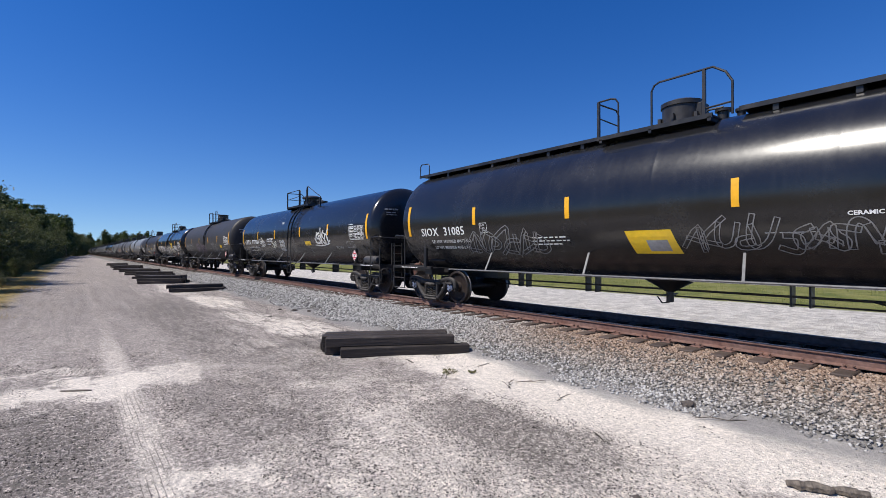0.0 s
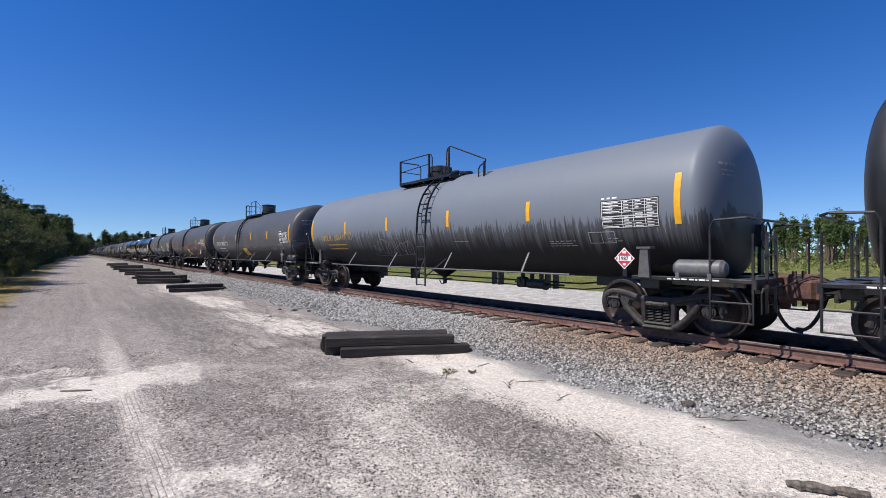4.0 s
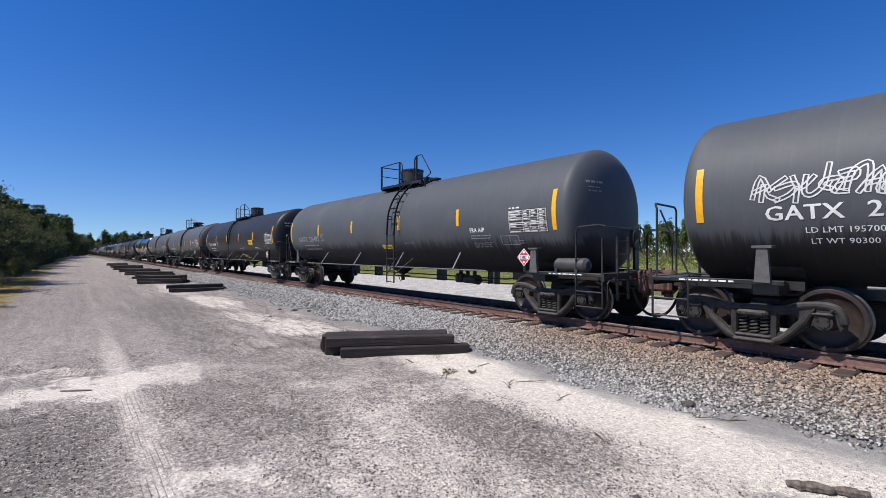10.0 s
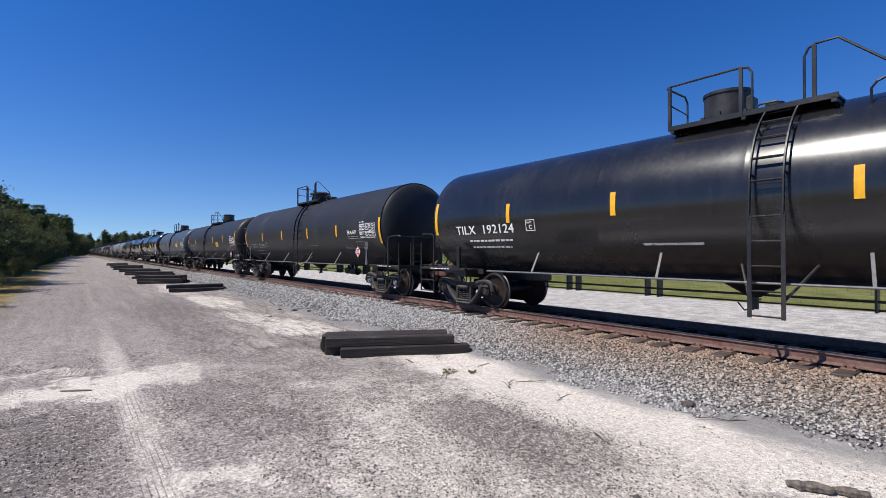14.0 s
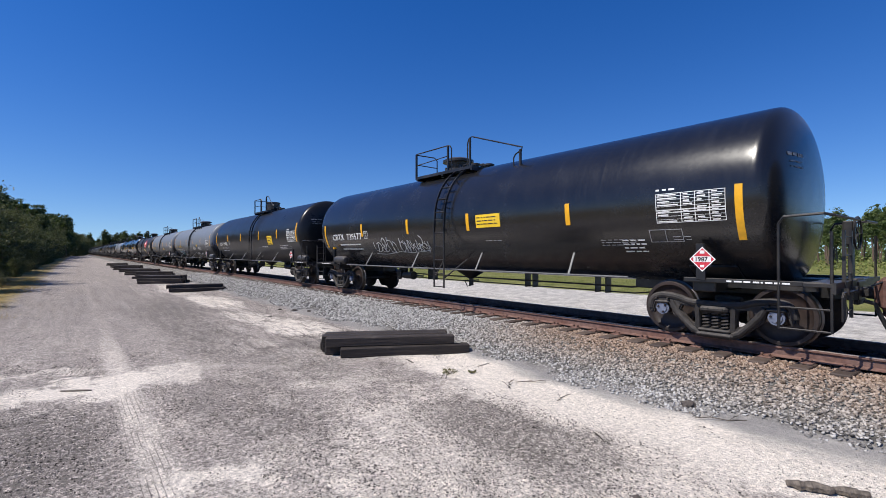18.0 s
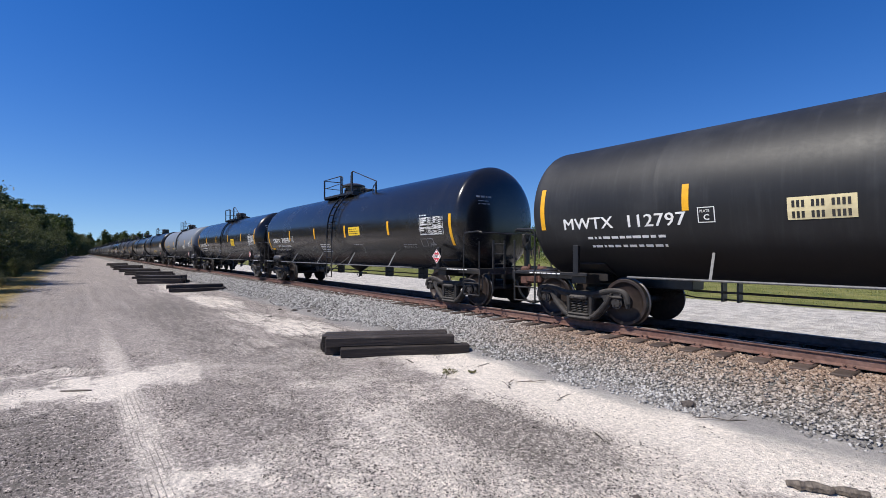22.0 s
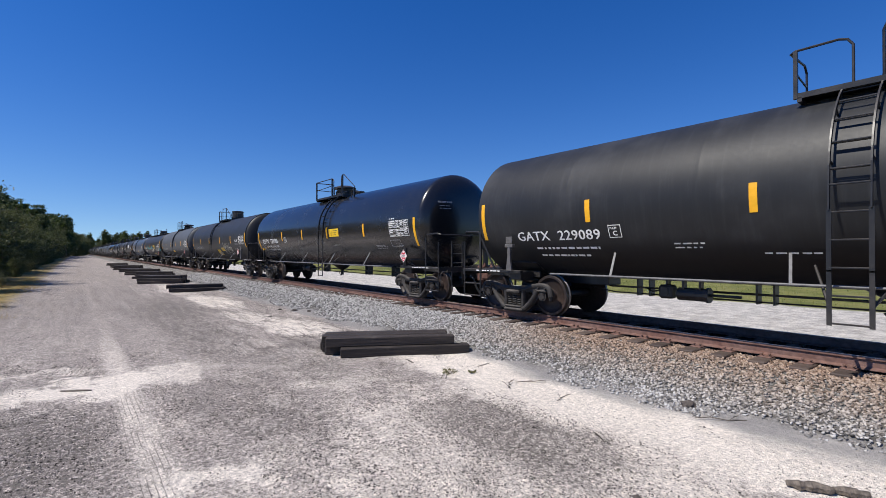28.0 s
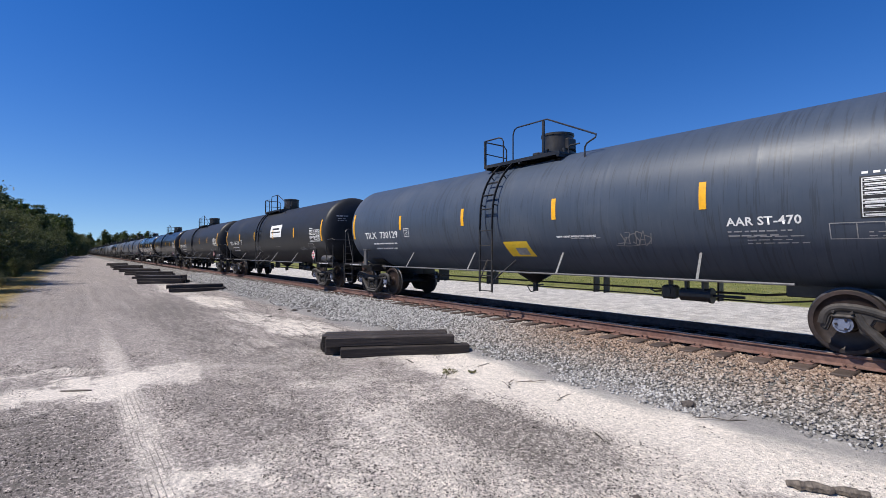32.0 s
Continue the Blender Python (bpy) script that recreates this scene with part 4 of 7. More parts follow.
def tank_car(k, y, spec):
    """One tank car with its head end towards -y; y is the place of its middle at the start."""
    paint_kind = spec["paint"]
    rng = random.Random(100 + k)
    rim = spec.get("rim", False)
    set_shell(*((1.485, 2.36) if rim or spec.get("big") else (1.43, 2.32)))
    car = tagged(new("tank_car"), f"{WORDS[paint_kind]} tank car {spec.get('look', 'with yellow reflective stripes')}", "tank car", "cars of the train")
    car.matrix_world = Matrix.Translation((TRACK_X, y, RAIL_Z))
    L = lambda name, key, build, at=None, label="": link(name, shared(key, build), car, at, label)
    flip = Matrix.Rotation(math.pi, 4, "Z")
    last = spec.get("last", {"TILX": 15.1, "UTLX": 15.33}.get(spec.get("mark"), 15.2))
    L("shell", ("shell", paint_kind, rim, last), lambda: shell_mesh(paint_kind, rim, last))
    for s in spec.get("stripes", (3.1, 6.05, 9.2, 12.05)):
        L("reflective_stripe", ("stripe", rim, last == 15.0), lambda: stripe_mesh(False, rim, last == 15.0), (0, along(s), 0), "yellow reflective stripe")
    for s in (spec.get("first", 0.22 if paint_kind == "gloss" else 0.06), 15.27 if rim else last):
        L("reflective_stripe", ("stripe_tall", rim, last == 15.0), lambda: stripe_mesh(True, rim, last == 15.0), (0, along(s), 0), "tall yellow reflective stripe")
    reach = spec.get("reach", {"GATX": 0.30, "UTLX": 0.40, "TILX": 0.16}.get(spec.get("mark"), 0.05))
    for m in (Matrix.Translation((0, -reach, 0)), flip):
        tail = m is flip
        L("end_frame", "end_frame", end_mesh_frame, m)
        L("end_ladder", "end_ladder", end_ladder_mesh, m)
        if k < 40:
            L("uncoupling_lever", "lever", lever_mesh, m)
            for q in (Matrix.Identity(4), Matrix.Diagonal((-1, 1, 1, 1))):
                near_side = (q[0][0] > 0) != tail
                style = 0 if paint_kind in ("grey", "light", "worn", "bluegrey") else (1 if last == 15.0 and tail else 2)
                if near_side and (tail or not rim):
                    L("bolster_post", ("jack" if rim else "bolster_post", style), jack_post_mesh if rim else (lambda: bolster_post_mesh(style)), m @ q)
                if near_side:
                    tagged(L("sill_stencil", "sill_stencil", sill_stencil_mesh, m @ q, "row of tiny white stencil writing"), kind="stuff")
        for q in (Matrix.Identity(4), Matrix.Diagonal((-1, 1, 1, 1))):
            tall = tail and paint_kind in ("grey", "light", "bluegrey", "worn")
            L("end_handrail", ("end_rail", rim, tall), lambda: end_rail_mesh(rim, tall), m @ q)
    for m in (Matrix.Identity(4), flip):
        L("coupler", "coupler", coupler_mesh, m, "rusty steel coupler")
        L("drawbar", "drawbar", drawbar_mesh, m)
        L("air_hose", "hose", hose_mesh, m)
    sets = []
    blue = rng.random() < 0.4
    shift = spec.get("truck", {"GATX": 0.32, "UTLX": 0.36}.get(spec.get("mark"), 0.04))
    for s in (14.46 + shift, 0.80 - shift * 0.3):
        sets += add_truck(car, s, blue, rng)
    hatch = spec.get("hatch", k % 3)
    lay = spec.get("top", "A")
    move = Matrix.Translation((0, -spec.get("move", 0.0), 0))
    hatch_at = move @ Matrix.Translation((0, along(LAYOUT[lay][2]), 0))
    L("hatch_bonnet", ("hatch", hatch), lambda: hatch_mesh(hatch), hatch_at)
    L("platform", ("platform", lay), lambda: platform_mesh(lay), move)
    L("rear_railing", ("rail_rear", lay), lambda: rail_rear_mesh(lay), move)
    tip = LAYOUT[lay][4] if lay == "W" else spec.get("tip", 9.6 if lay == "B" else 10.05) - spec.get("move", 0.0)
    L("front_hoop", ("rail_front", lay, round(tip, 2)), lambda: rail_front_mesh(lay, tip), move)
    for d, h, r in VALVES if k < 43 else ():
        L("top_valve", ("valve", r), lambda: valve_mesh(h, r), hatch_at @ Matrix.Translation((0.1, d if lay == "B" else -d, 0)))
    L("vent_pipe", "vent", vent_mesh, hatch_at)
    if spec.get("ladder", True):
        L("side_ladder", "ladder", lambda: ladder_mesh(False), move @ Matrix.Translation((0, along(LAYOUT[lay][1]), 0)))
    if spec.get("walkway"):
        L("running_board", "walkway", walkway_mesh)
        L("end_hoop", "walkway_rail", walkway_rail_mesh)
        L("roof_ladder", "roof_ladder", roof_ladder_mesh)
    for m in (Matrix.Identity(4), flip):
        L("side_rail", "side_rail", side_rail_mesh, m)
    for s in (3.5, 6.3, 9.1, 11.9):
        L("rail_bracket", "rail_bracket", rail_bracket_mesh, (0, along(s), 0))
    L("brake_pipe", "under_pipes", under_pipes_mesh)
    for s in (3.4, 5.3, 9.3, 11.6):
        place = s + rng.uniform(-0.3, 0.3)
        for d in (-0.13, 0.13) if k < 40 else (0.0,):
            L("pipe_bracket", "under_bracket", under_bracket_mesh, (0, along(place) + d, 0))
    L("bottom_outlet", "outlet", outlet_mesh)
    ahead = spec.get("mark") != "CBTX" and spec.get("number") != "229089"
    L("brake_cylinder", ("gear", ahead), lambda: brake_gear_mesh(ahead))
    L("hand_brake", "brake_wheel", brake_wheel_mesh)
    if spec.get("plain"):
        return car, sets
    L("placard", "placard", placard_mesh, (0, 14.5 - spec.get("placard", 13.73 if rim else 14.38), 0.13 if rim else 0.0), "red and white diamond placard")
    L("stencil_table", ("table", paint_kind in ("grey", "light", "worn", "bluegrey")), lambda: table_mesh(paint_kind in ("grey", "light", "worn", "bluegrey")), (0, 13.92 - spec.get("table", 13.6 if last == 15.0 else 13.9), 0), "white stencilled data table")
    if rim:
        L("side_post", "jack_head", jack_post_mesh)
    else:
        if last == 15.0:
            if spec.get("tank", True):
                L("air_reservoir", "reservoir_dark", lambda: reservoir_mesh(False), (-0.13, 15.3 - 1.46, -0.02), "dark cylindrical air reservoir")
        elif not spec.get("walkway") and spec.get("tank", True):
            pale = paint_kind == "light"
            L("air_reservoir", ("reservoir", pale), lambda: reservoir_mesh(pale), (0, -reach * 0.8, 0), f"{'grey' if pale else 'dark'} cylindrical air reservoir")
        tagged(L("head_stencil", ("end_mark", last), lambda: end_mark_mesh(last)), kind="stuff")
    ink = STENCIL_YELLOW if spec.get("yellow") else (WHITE if spec.get("crisp", True) else FADED)
    row_end = add_number(car, spec["mark"], spec["number"], spec.get("sub"), ink, rng, spec.get("number_shift", 0.14 if rim else (0.22 if last == 15.0 else 0.0)), 0.20 if rim else 0.0, spec.get("number_scale", 0.92 if last == 15.0 else 1.0))
    bm = bmesh.new()
    plate_box(bm, rng)
    on_shell(bm, spec.get("plate", max(3.28, row_end + 0.2)), 1.72 if rim else 1.92)
    part("plate_mark", bm, ink, car)
    for s, z, w, n in ((9.35, 1.72, 1.0, 1), (12.55, 1.67, 1.1, 3), (13.95, 1.70, 0.45, 2)):
        bm = bmesh.new()
        text_lines(bm, rng, w * 0.7, n, 0.024, 0.055)
        on_shell(bm, s, z)
        tagged(part("small_stencil", bm, FADED, car), kind="stuff")
    bm = bmesh.new()
    for u in (0, 0.28, 0.56):
        rect(bm, u, 0, u + 0.012, 0.24)
    for v in (0, 0.228):
        rect(bm, 0, v, 0.57, v + 0.012, h=0.001)
    on_shell(bm, 13.55, 1.62)
    part("test_box", bm, FADED, car)
    for e in spec.get("extras", ()):
        kind, s, z = e[0], e[1], e[2]
        bm = bmesh.new()
        if kind == "tag":
            _, _, _, w, h, colour, style, stroke = e
            tag_drawing(bm, rng, w, h, style, stroke)
            on_shell(bm, s, z, 0.007 + 0.001 * rng.random())
            part("spray_tag", bm, SPRAY[colour], car)
        elif kind == "sign":
            _, _, _, w, h = e
            rect(bm, 0, 0, w, h, 0)
            text_lines(bm, rng, w * 0.92, max(2, int(h / 0.085)), 0.04, 0.08, 1, w * 0.05, h - 0.085)
            for f in bm.faces:
                if f.material_index == 1:
                    for v in f.verts:
                        v.co.z = 0.003
            on_shell(bm, s, z, 0.006)
            link("yellow_sign", mesh_of(bm, "yellow_sign", SIGN_YELLOW, INK), car, None, "yellow sign with small dark writing")
        elif kind == "panel":
            _, _, _, w, h = e
            rect(bm, 0, 0, w, h, 0, skew=-0.12)
            rect(bm, w * 0.35, h * 0.12, w * 0.8, h * 0.6, 1, 0.002, -0.04)
            on_shell(bm, s, z, 0.006)
            link("yellow_panel", mesh_of(bm, "yellow_panel", SIGN_YELLOW, FADED), car, None, "yellow panel with a pale patch")
        elif kind == "white_sign":
            _, _, _, w, h = e
            rect(bm, 0, 0, w, h, 0)
            rect(bm, w * 0.08, h * 0.35, w * 0.9, h * 0.45, 1, 0.003)
            rect(bm, w * 0.2, h * 0.6, w * 0.8, h * 0.75, 1, 0.003)
            on_shell(bm, s, z, 0.006)
            link("white_sign", mesh_of(bm, "white_sign", WHITE, INK), car, None, "white sign with faint dark writing")
        elif kind in ("head_tag", "head_word"):
            if kind == "head_tag":
                tag_drawing(bm, rng, e[3], e[4], "scrawl", 0.035)
            else:
                lettering(bm, e[4], e[3])
            for v in bm.verts:
                x, h = v.co.x + s, v.co.y + z
                q = max(0.0, 1 - (math.hypot(x, h - ZC) / R) ** 2.4) ** (1 / 2.4)
                v.co = (x, along(last + 0.15) - 0.42 * q - 0.012, h)
            for f in bm.faces:
                f.normal_update()
                if f.normal.y > 0:
                    f.normal_flip()
            tagged(part("head_marking", bm, SPRAY["white"], car), kind="stuff")
        elif kind == "cream_sign":
            _, _, _, w, h = e
            rect(bm, 0, 0, w, h, 0)
            for v in (0.08, 0.56):
                for q in (0, 1, 2, 4, 5, 6, 8, 9, 10, 11):
                    rect(bm, w * (0.07 + q * 0.073), h * v, w * (0.115 + q * 0.073), h * (v + 0.30), 1, 0.003)
            on_shell(bm, s, z, 0.006)
            link("cream_sign", mesh_of(bm, "cream_sign", SPRAY["parchment"], INK), car, None, "cream sign with two rows of dark bars")
        elif kind == "word":
            _, _, _, size, text = e
            lettering(bm, text, size, 0, 0, 0.004)
            on_shell(bm, s, z, 0.005)
            part("stencil_word", bm, WHITE, car)
            bm = bmesh.new()
            text_lines(bm, rng, 0.9, 2, 0.035, 0.07)
            on_shell(bm, s, z - 0.10, 0.005)
            tagged(part("stencil_lines", bm, FADED, car), kind="stuff")
        elif kind == "caption":
            _, _, _, size, rows = e
            for j, row in enumerate(rows):
                lettering(bm, row, size, 0, -j * size * 1.35, 0.003, 1.1)
            on_shell(bm, s, z, 0.005)
            part("stencil_caption", bm, WHITE, car)
        elif kind == "graffito":
            _, _, _, size, rows, colour, hollow = e
            for j, row in enumerate(rows):
                lettering(bm, row, size, 0, -j * size * 0.85, size * (0.0 if len(rows) == 1 and not hollow else 0.035), 1.0)
                if hollow:
                    lettering(bm, row, size, 0, -j * size * 0.85, -size * 0.02, 1.0, 1, 0.003)
            for v in bm.verts:
                v.co.x += v.co.y * 0.22
            on_shell(bm, s, z, 0.007)
            link("spray_tag", mesh_of(bm, "spray_tag", SPRAY[colour], INK), car)
        elif kind == "piece":
            _, _, _, w, h, n = e
            n += 3
            step = w / n
            for j in range(n):
                for line_of in STROKES[(j * 5 + 4) % 9]:
                    line = smooth_line([((j + 0.12) * step + u * step * 1.5 + rng.uniform(-0.04, 0.04), h * (0.1 + 0.8 * (1 - v if j % 2 else v) + rng.uniform(-0.06, 0.06))) for u, v in line_of], 4)
                    for width, slot, lift in ((h * 0.46, 1, 0.0), (h * 0.36, 2 if j in (n // 2, n - 1) else 0, 0.004), (0.02, 1, 0.008)):
                        flat = bmesh.new()
                        if slot == 1 and lift:
                            ribbon(flat, [(x + 0.03, y - 0.02) for x, y in line], width, slot)
                            ribbon(flat, [(x - 0.07, y + 0.03) for x, y in line[2:-2]], width * 0.7, slot)
                        else:
                            ribbon(flat, line, width, slot)
                        for v in flat.verts:
                            v.co.z = lift + 0.0004 * j
                        tmp = bpy.data.meshes.new("t")
                        flat.to_mesh(tmp)
                        flat.free()
                        bm.from_mesh(tmp)
                        bpy.data.meshes.remove(tmp)
            on_shell(bm, s, z, 0.007)
            tagged(link("spray_piece", mesh_of(bm, "spray_piece", SPRAY["pale"], INK, SPRAY["green"]), car, None, "large pale and green spray lettering"), kind="stuff")
        elif kind == "lines":
            _, _, _, w, n = e
            text_lines(bm, rng, w, n, 0.045, 0.08)
            on_shell(bm, s, z, 0.005)
            tagged(part("stencil_lines", bm, WHITE, car), kind="stuff")
        elif kind == "diamond":
            bm.free()
            diamond_logo(car, s, z)
    return car, sets


# ---- ground ----
def ground_material():
    n = Nodes("dirt_gravel_and_grass")
    pos = n.coords("World")
    sep = n.node("ShaderNodeSeparateXYZ", Vector=pos)
    x, y = sep.outputs[0], sep.outputs[1]
    wob = n.noise(n.coords("World", (1, 0.5, 1)), 0.9, 5.0, 0.6)
    xw = n.math("ADD", x, n.math("MULTIPLY", n.math("SUBTRACT", wob, 0.5), 1.6))
    # pale sand, trodden grey dust, and dark chips of stone strewn over both
    def chips_at(scale):
        c = n.node("ShaderNodeSeparateXYZ", Vector=n.voronoi(pos, scale, "Color"))
        return c.outputs[0], c.outputs[1], n.voronoi(pos, scale)
    chip, tone, cell = chips_at(42.0)
    chip2, tone2, cell2 = chips_at(88.0)
    fine = n.noise(pos, 150.0, 3.0, 0.75)
    mid = n.noise(n.coords("World", (1.0, 0.30, 1.0)), 1.6, 8.0, 0.68)
    ragged = n.noise(n.coords("World", (1.0, 0.45, 1.0)), 4.5, 8.0, 0.75)
    sand = n.mix(n.ramp(fine, 0.3, 0.7), (0.60, 0.53, 0.455), (0.86, 0.785, 0.69))
    dust = n.mix(n.ramp(fine, 0.3, 0.7), (0.235, 0.205, 0.186), (0.52, 0.458, 0.412))
    dust = n.mix(n.ramp(mid, 0.40, 0.62, 0.0, 0.5), dust, (0.50, 0.44, 0.39))

    tracks = n.noise(n.coords("World", (1.3, 0.05, 1.0)), 2.4, 6.0, 0.7)
    dust = n.mix(n.math("MULTIPLY", n.ramp(y, 10.0, 22.0), n.ramp(tracks, 0.34, 0.62, 0.85, 0.25)), dust, n.mix(n.ramp(fine, 0.3, 0.7), (0.165, 0.145, 0.132), (0.33, 0.29, 0.265)))

    # where clean sand shows: a strip at the foot of the ballast, wheel tracks and scattered patches
    yw = n.math("ADD", y, n.math("MULTIPLY", n.math("SUBTRACT", n.noise(pos, 1.7, 6.0, 0.65), 0.5), 3.0))

    def patch(cx, cy, rx, ry, strength=1.0):
        dx = n.math("MULTIPLY", n.math("SUBTRACT", xw, cx), 1 / rx)
        dy = n.math("MULTIPLY", n.math("SUBTRACT", yw, cy), 1 / ry)
        d = n.math("ADD", n.math("MULTIPLY", dx, dx), n.math("MULTIPLY", dy, dy))
        return n.ramp(d, 1.6, 0.2, 0.0, strength)
    strip = n.math("MULTIPLY", n.math("MULTIPLY", n.ramp(xw, 4.3, 5.3), n.ramp(xw, 6.5, 6.1)), n.ramp(yw, 9.5, 6.5))
    m = n.math("MULTIPLY", n.ramp(n.math("ABSOLUTE", n.math("SUBTRACT", x, n.math("ADD", 0.52, n.math("MULTIPLY", wob, 0.16)))), 0.40, 0.04), n.ramp(y, 6.0, 30.0, 0.50, 0.26))
    m = n.math("MAXIMUM", m, n.math("MULTIPLY", n.ramp(n.math("ABSOLUTE", n.math("SUBTRACT", xw, -0.75)), 0.34, 0.08), 0.28))
    m = n.math("MAXIMUM", m, n.math("MULTIPLY", n.ramp(n.math("ABSOLUTE", n.math("SUBTRACT", xw, 2.9)), 0.30, 0.08), 0.30))
    m = n.math("MAXIMUM", m, strip)
    # broad pale patches: x, y, half width, half length, strength
    for q in ((4.9, 12.4, 0.9, 2.2, 0.72), (4.4, 15.5, 0.7, 2.6, 0.55), (4.6, 21.5, 0.9, 3.6, 0.72), (0.2, 9.0, 1.1, 0.75, 0.95), (-0.5, 10.4, 0.9, 0.35, 0.6), (1.45, 9.3, 0.5, 0.8, 0.6), (0.75, 4.7, 0.3, 0.5, 0.8), (1.2, 4.7, 0.35, 0.4, 0.75), (2.0, 3.7, 0.3, 0.3, 0.7),
              (3.4, 7.0, 1.2, 0.8, 0.45), (2.9, 5.0, 0.9, 1.4, 0.40), (3.0, 3.3, 0.8, 0.9, 0.45), (4.0, 5.4, 1.2, 0.7, 0.5), (3.9, 2.0, 1.0, 1.0, 0.5), (4.2, 30.0, 0.8, 6.0, 0.5), (3.1, 3.6, 1.7, 2.6, 0.50), (1.6, 4.2, 1.0, 1.2, 0.35), (4.5, 2.5, 0.8, 1.5, 0.70), (4.9, 4.6, 0.6, 1.4, 0.75), (3.6, 8.6, 1.4, 1.2, 0.35)):
        m = n.math("MAXIMUM", m, patch(*q))
    m = n.math("MAXIMUM", m, n.ramp(mid, 0.46, 0.70, 0.0, 0.42))
    m = n.math("MAXIMUM", m, n.ramp(y, 18.0, 60.0, 0.03, 0.20))
    streak = n.noise(n.coords("World", (0.55, 1.6, 1.0)), 5.0, 8.0, 0.8)
    m = n.math("ADD", m, n.math("MULTIPLY", n.math("SUBTRACT", ragged, 0.5), 1.1))
    m = n.math("ADD", m, n.math("MULTIPLY", n.math("SUBTRACT", streak, 0.5), 0.9))
    m = n.math("SUBTRACT", m, n.math("MULTIPLY", n.ramp(y, 9.5, 16.0, 0.0, 0.20), n.ramp(x, 4.2, 3.0)))
    m = n.ramp(m, 0.08, 0.86)
    # dark patches thick with chips
    thick = n.math("MAXIMUM", n.math("MAXIMUM", patch(-0.7, 6.4, 1.1, 1.9), patch(4.0, 3.7, 0.75, 1.5, 0.95)), n.math("MAXIMUM", patch(2.4, 17.0, 1.0, 7.0, 0.75), patch(4.3, 10.2, 0.7, 1.0, 0.6)))
    thick = n.math("MAXIMUM", thick, n.math("MAXIMUM", patch(3.3, 8.6, 0.7, 1.5, 0.6), patch(2.2, 5.6, 0.6, 0.8, 0.4)))
    m = n.math("MULTIPLY", m, n.math("SUBTRACT", 1.0, n.math("MULTIPLY", thick, 0.55)))
    lines = n.math("MULTIPLY", n.ramp(n.math("SINE", n.math("MULTIPLY", n.math("ADD", x, n.math("MULTIPLY", wob, 0.05)), 118.0)), 0.72, 0.98), n.ramp(n.math("ABSOLUTE", n.math("SUBTRACT", x, 0.62)), 0.19, 0.15))
    lines = n.math("MULTIPLY", lines, n.ramp(n.noise(n.coords("World", (3.0, 0.5, 1.0)), 2.0, 4.0, 0.6), 0.40, 0.56, 0.0, 0.75))
    lines = n.math("MULTIPLY", lines, n.ramp(y, 10.0, 7.0))
    road = n.mix(m, dust, sand)
    mottle = n.noise(pos, 13.0, 8.0, 0.8)
    grit = n.noise(n.coords("World", (1.0, 0.7, 1.0)), 34.0, 6.0, 0.85)
    shade = n.math("MULTIPLY", n.ramp(mottle, 0.36, 0.64, 0.66, 1.28), n.ramp(grit, 0.38, 0.62, 0.42, 1.55))
    shade = n.math("ADD", 1.0, n.math("MULTIPLY", n.math("SUBTRACT", shade, 1.0), n.math("SUBTRACT", 1.0, n.math("MULTIPLY", m, 0.55))))
    road = n.node("ShaderNodeHueSaturation", Value=shade, Color=road).outputs[0]
    road = n.mix(lines, road, (0.13, 0.115, 0.105))
    groove = n.noise(n.coords("World", (1.0, 0.16, 1.0)), 2.6, 7.0, 0.68)
    rut = n.math("MULTIPLY", n.ramp(n.math("ABSOLUTE", n.math("SUBTRACT", groove, 0.5)), 0.030, 0.008), n.math("MULTIPLY", n.ramp(x, 1.6, 3.2), n.ramp(y, 8.2, 10.5)))
    rut = n.math("MULTIPLY", rut, n.math("MULTIPLY", n.ramp(x, 6.3, 5.8), n.ramp(y, 30.0, 18.0)))
    road = n.mix(n.math("MULTIPLY", rut, 0.75), road, (0.12, 0.105, 0.095))
    amount = n.math("ADD", n.math("SUBTRACT", n.math("MULTIPLY", thick, 0.42), n.math("MULTIPLY", m, 0.20)), n.math("ADD", 0.34, n.math("MULTIPLY", n.math("SUBTRACT", ragged, 0.5), 0.9)))
    big_chip = n.math("MULTIPLY", n.ramp(cell, 0.40, 0.34), n.math("LESS_THAN", chip, n.math("MULTIPLY", amount, 0.75)))
    small_chip = n.math("MULTIPLY", n.ramp(cell2, 0.46, 0.38), n.math("LESS_THAN", chip2, amount))
    road = n.mix(n.math("MULTIPLY", small_chip, 0.85), road, n.mix(n.ramp(tone2, 0.2, 0.95), (0.045, 0.040, 0.038), (0.30, 0.275, 0.265)))
    road = n.mix(n.math("MULTIPLY", big_chip, 0.85), road, n.mix(n.ramp(tone, 0.2, 0.95), (0.045, 0.039, 0.036), (0.28, 0.26, 0.25)))
    # clods and gravel crumbs, in thicker and thinner drifts
    crumb = n.noise(n.coords("World", (1.0, 0.8, 1.0)), 19.0, 8.0, 0.72)
    drift = n.math("ADD", n.math("MULTIPLY", n.math("SUBTRACT", ragged, 0.5), 0.45), n.math("SUBTRACT", n.math("MULTIPLY", thick, 0.09), n.math("MULTIPLY", m, 0.10)))
    lump = n.math("ADD", crumb, drift)
    dark_lump = n.ramp(lump, 0.55, 0.585)
    road = n.mix(n.math("MULTIPLY", dark_lump, 0.8), road, n.mix(n.ramp(fine, 0.3, 0.7), (0.085, 0.074, 0.066), (0.21, 0.188, 0.168)))
    bright = n.math("MULTIPLY", n.ramp(n.noise(n.coords("World", (0.7, 1.3, 1.0)), 31.0, 6.0, 0.78), 0.57, 0.63), n.ramp(ragged, 0.40, 0.60, 0.25, 0.85))
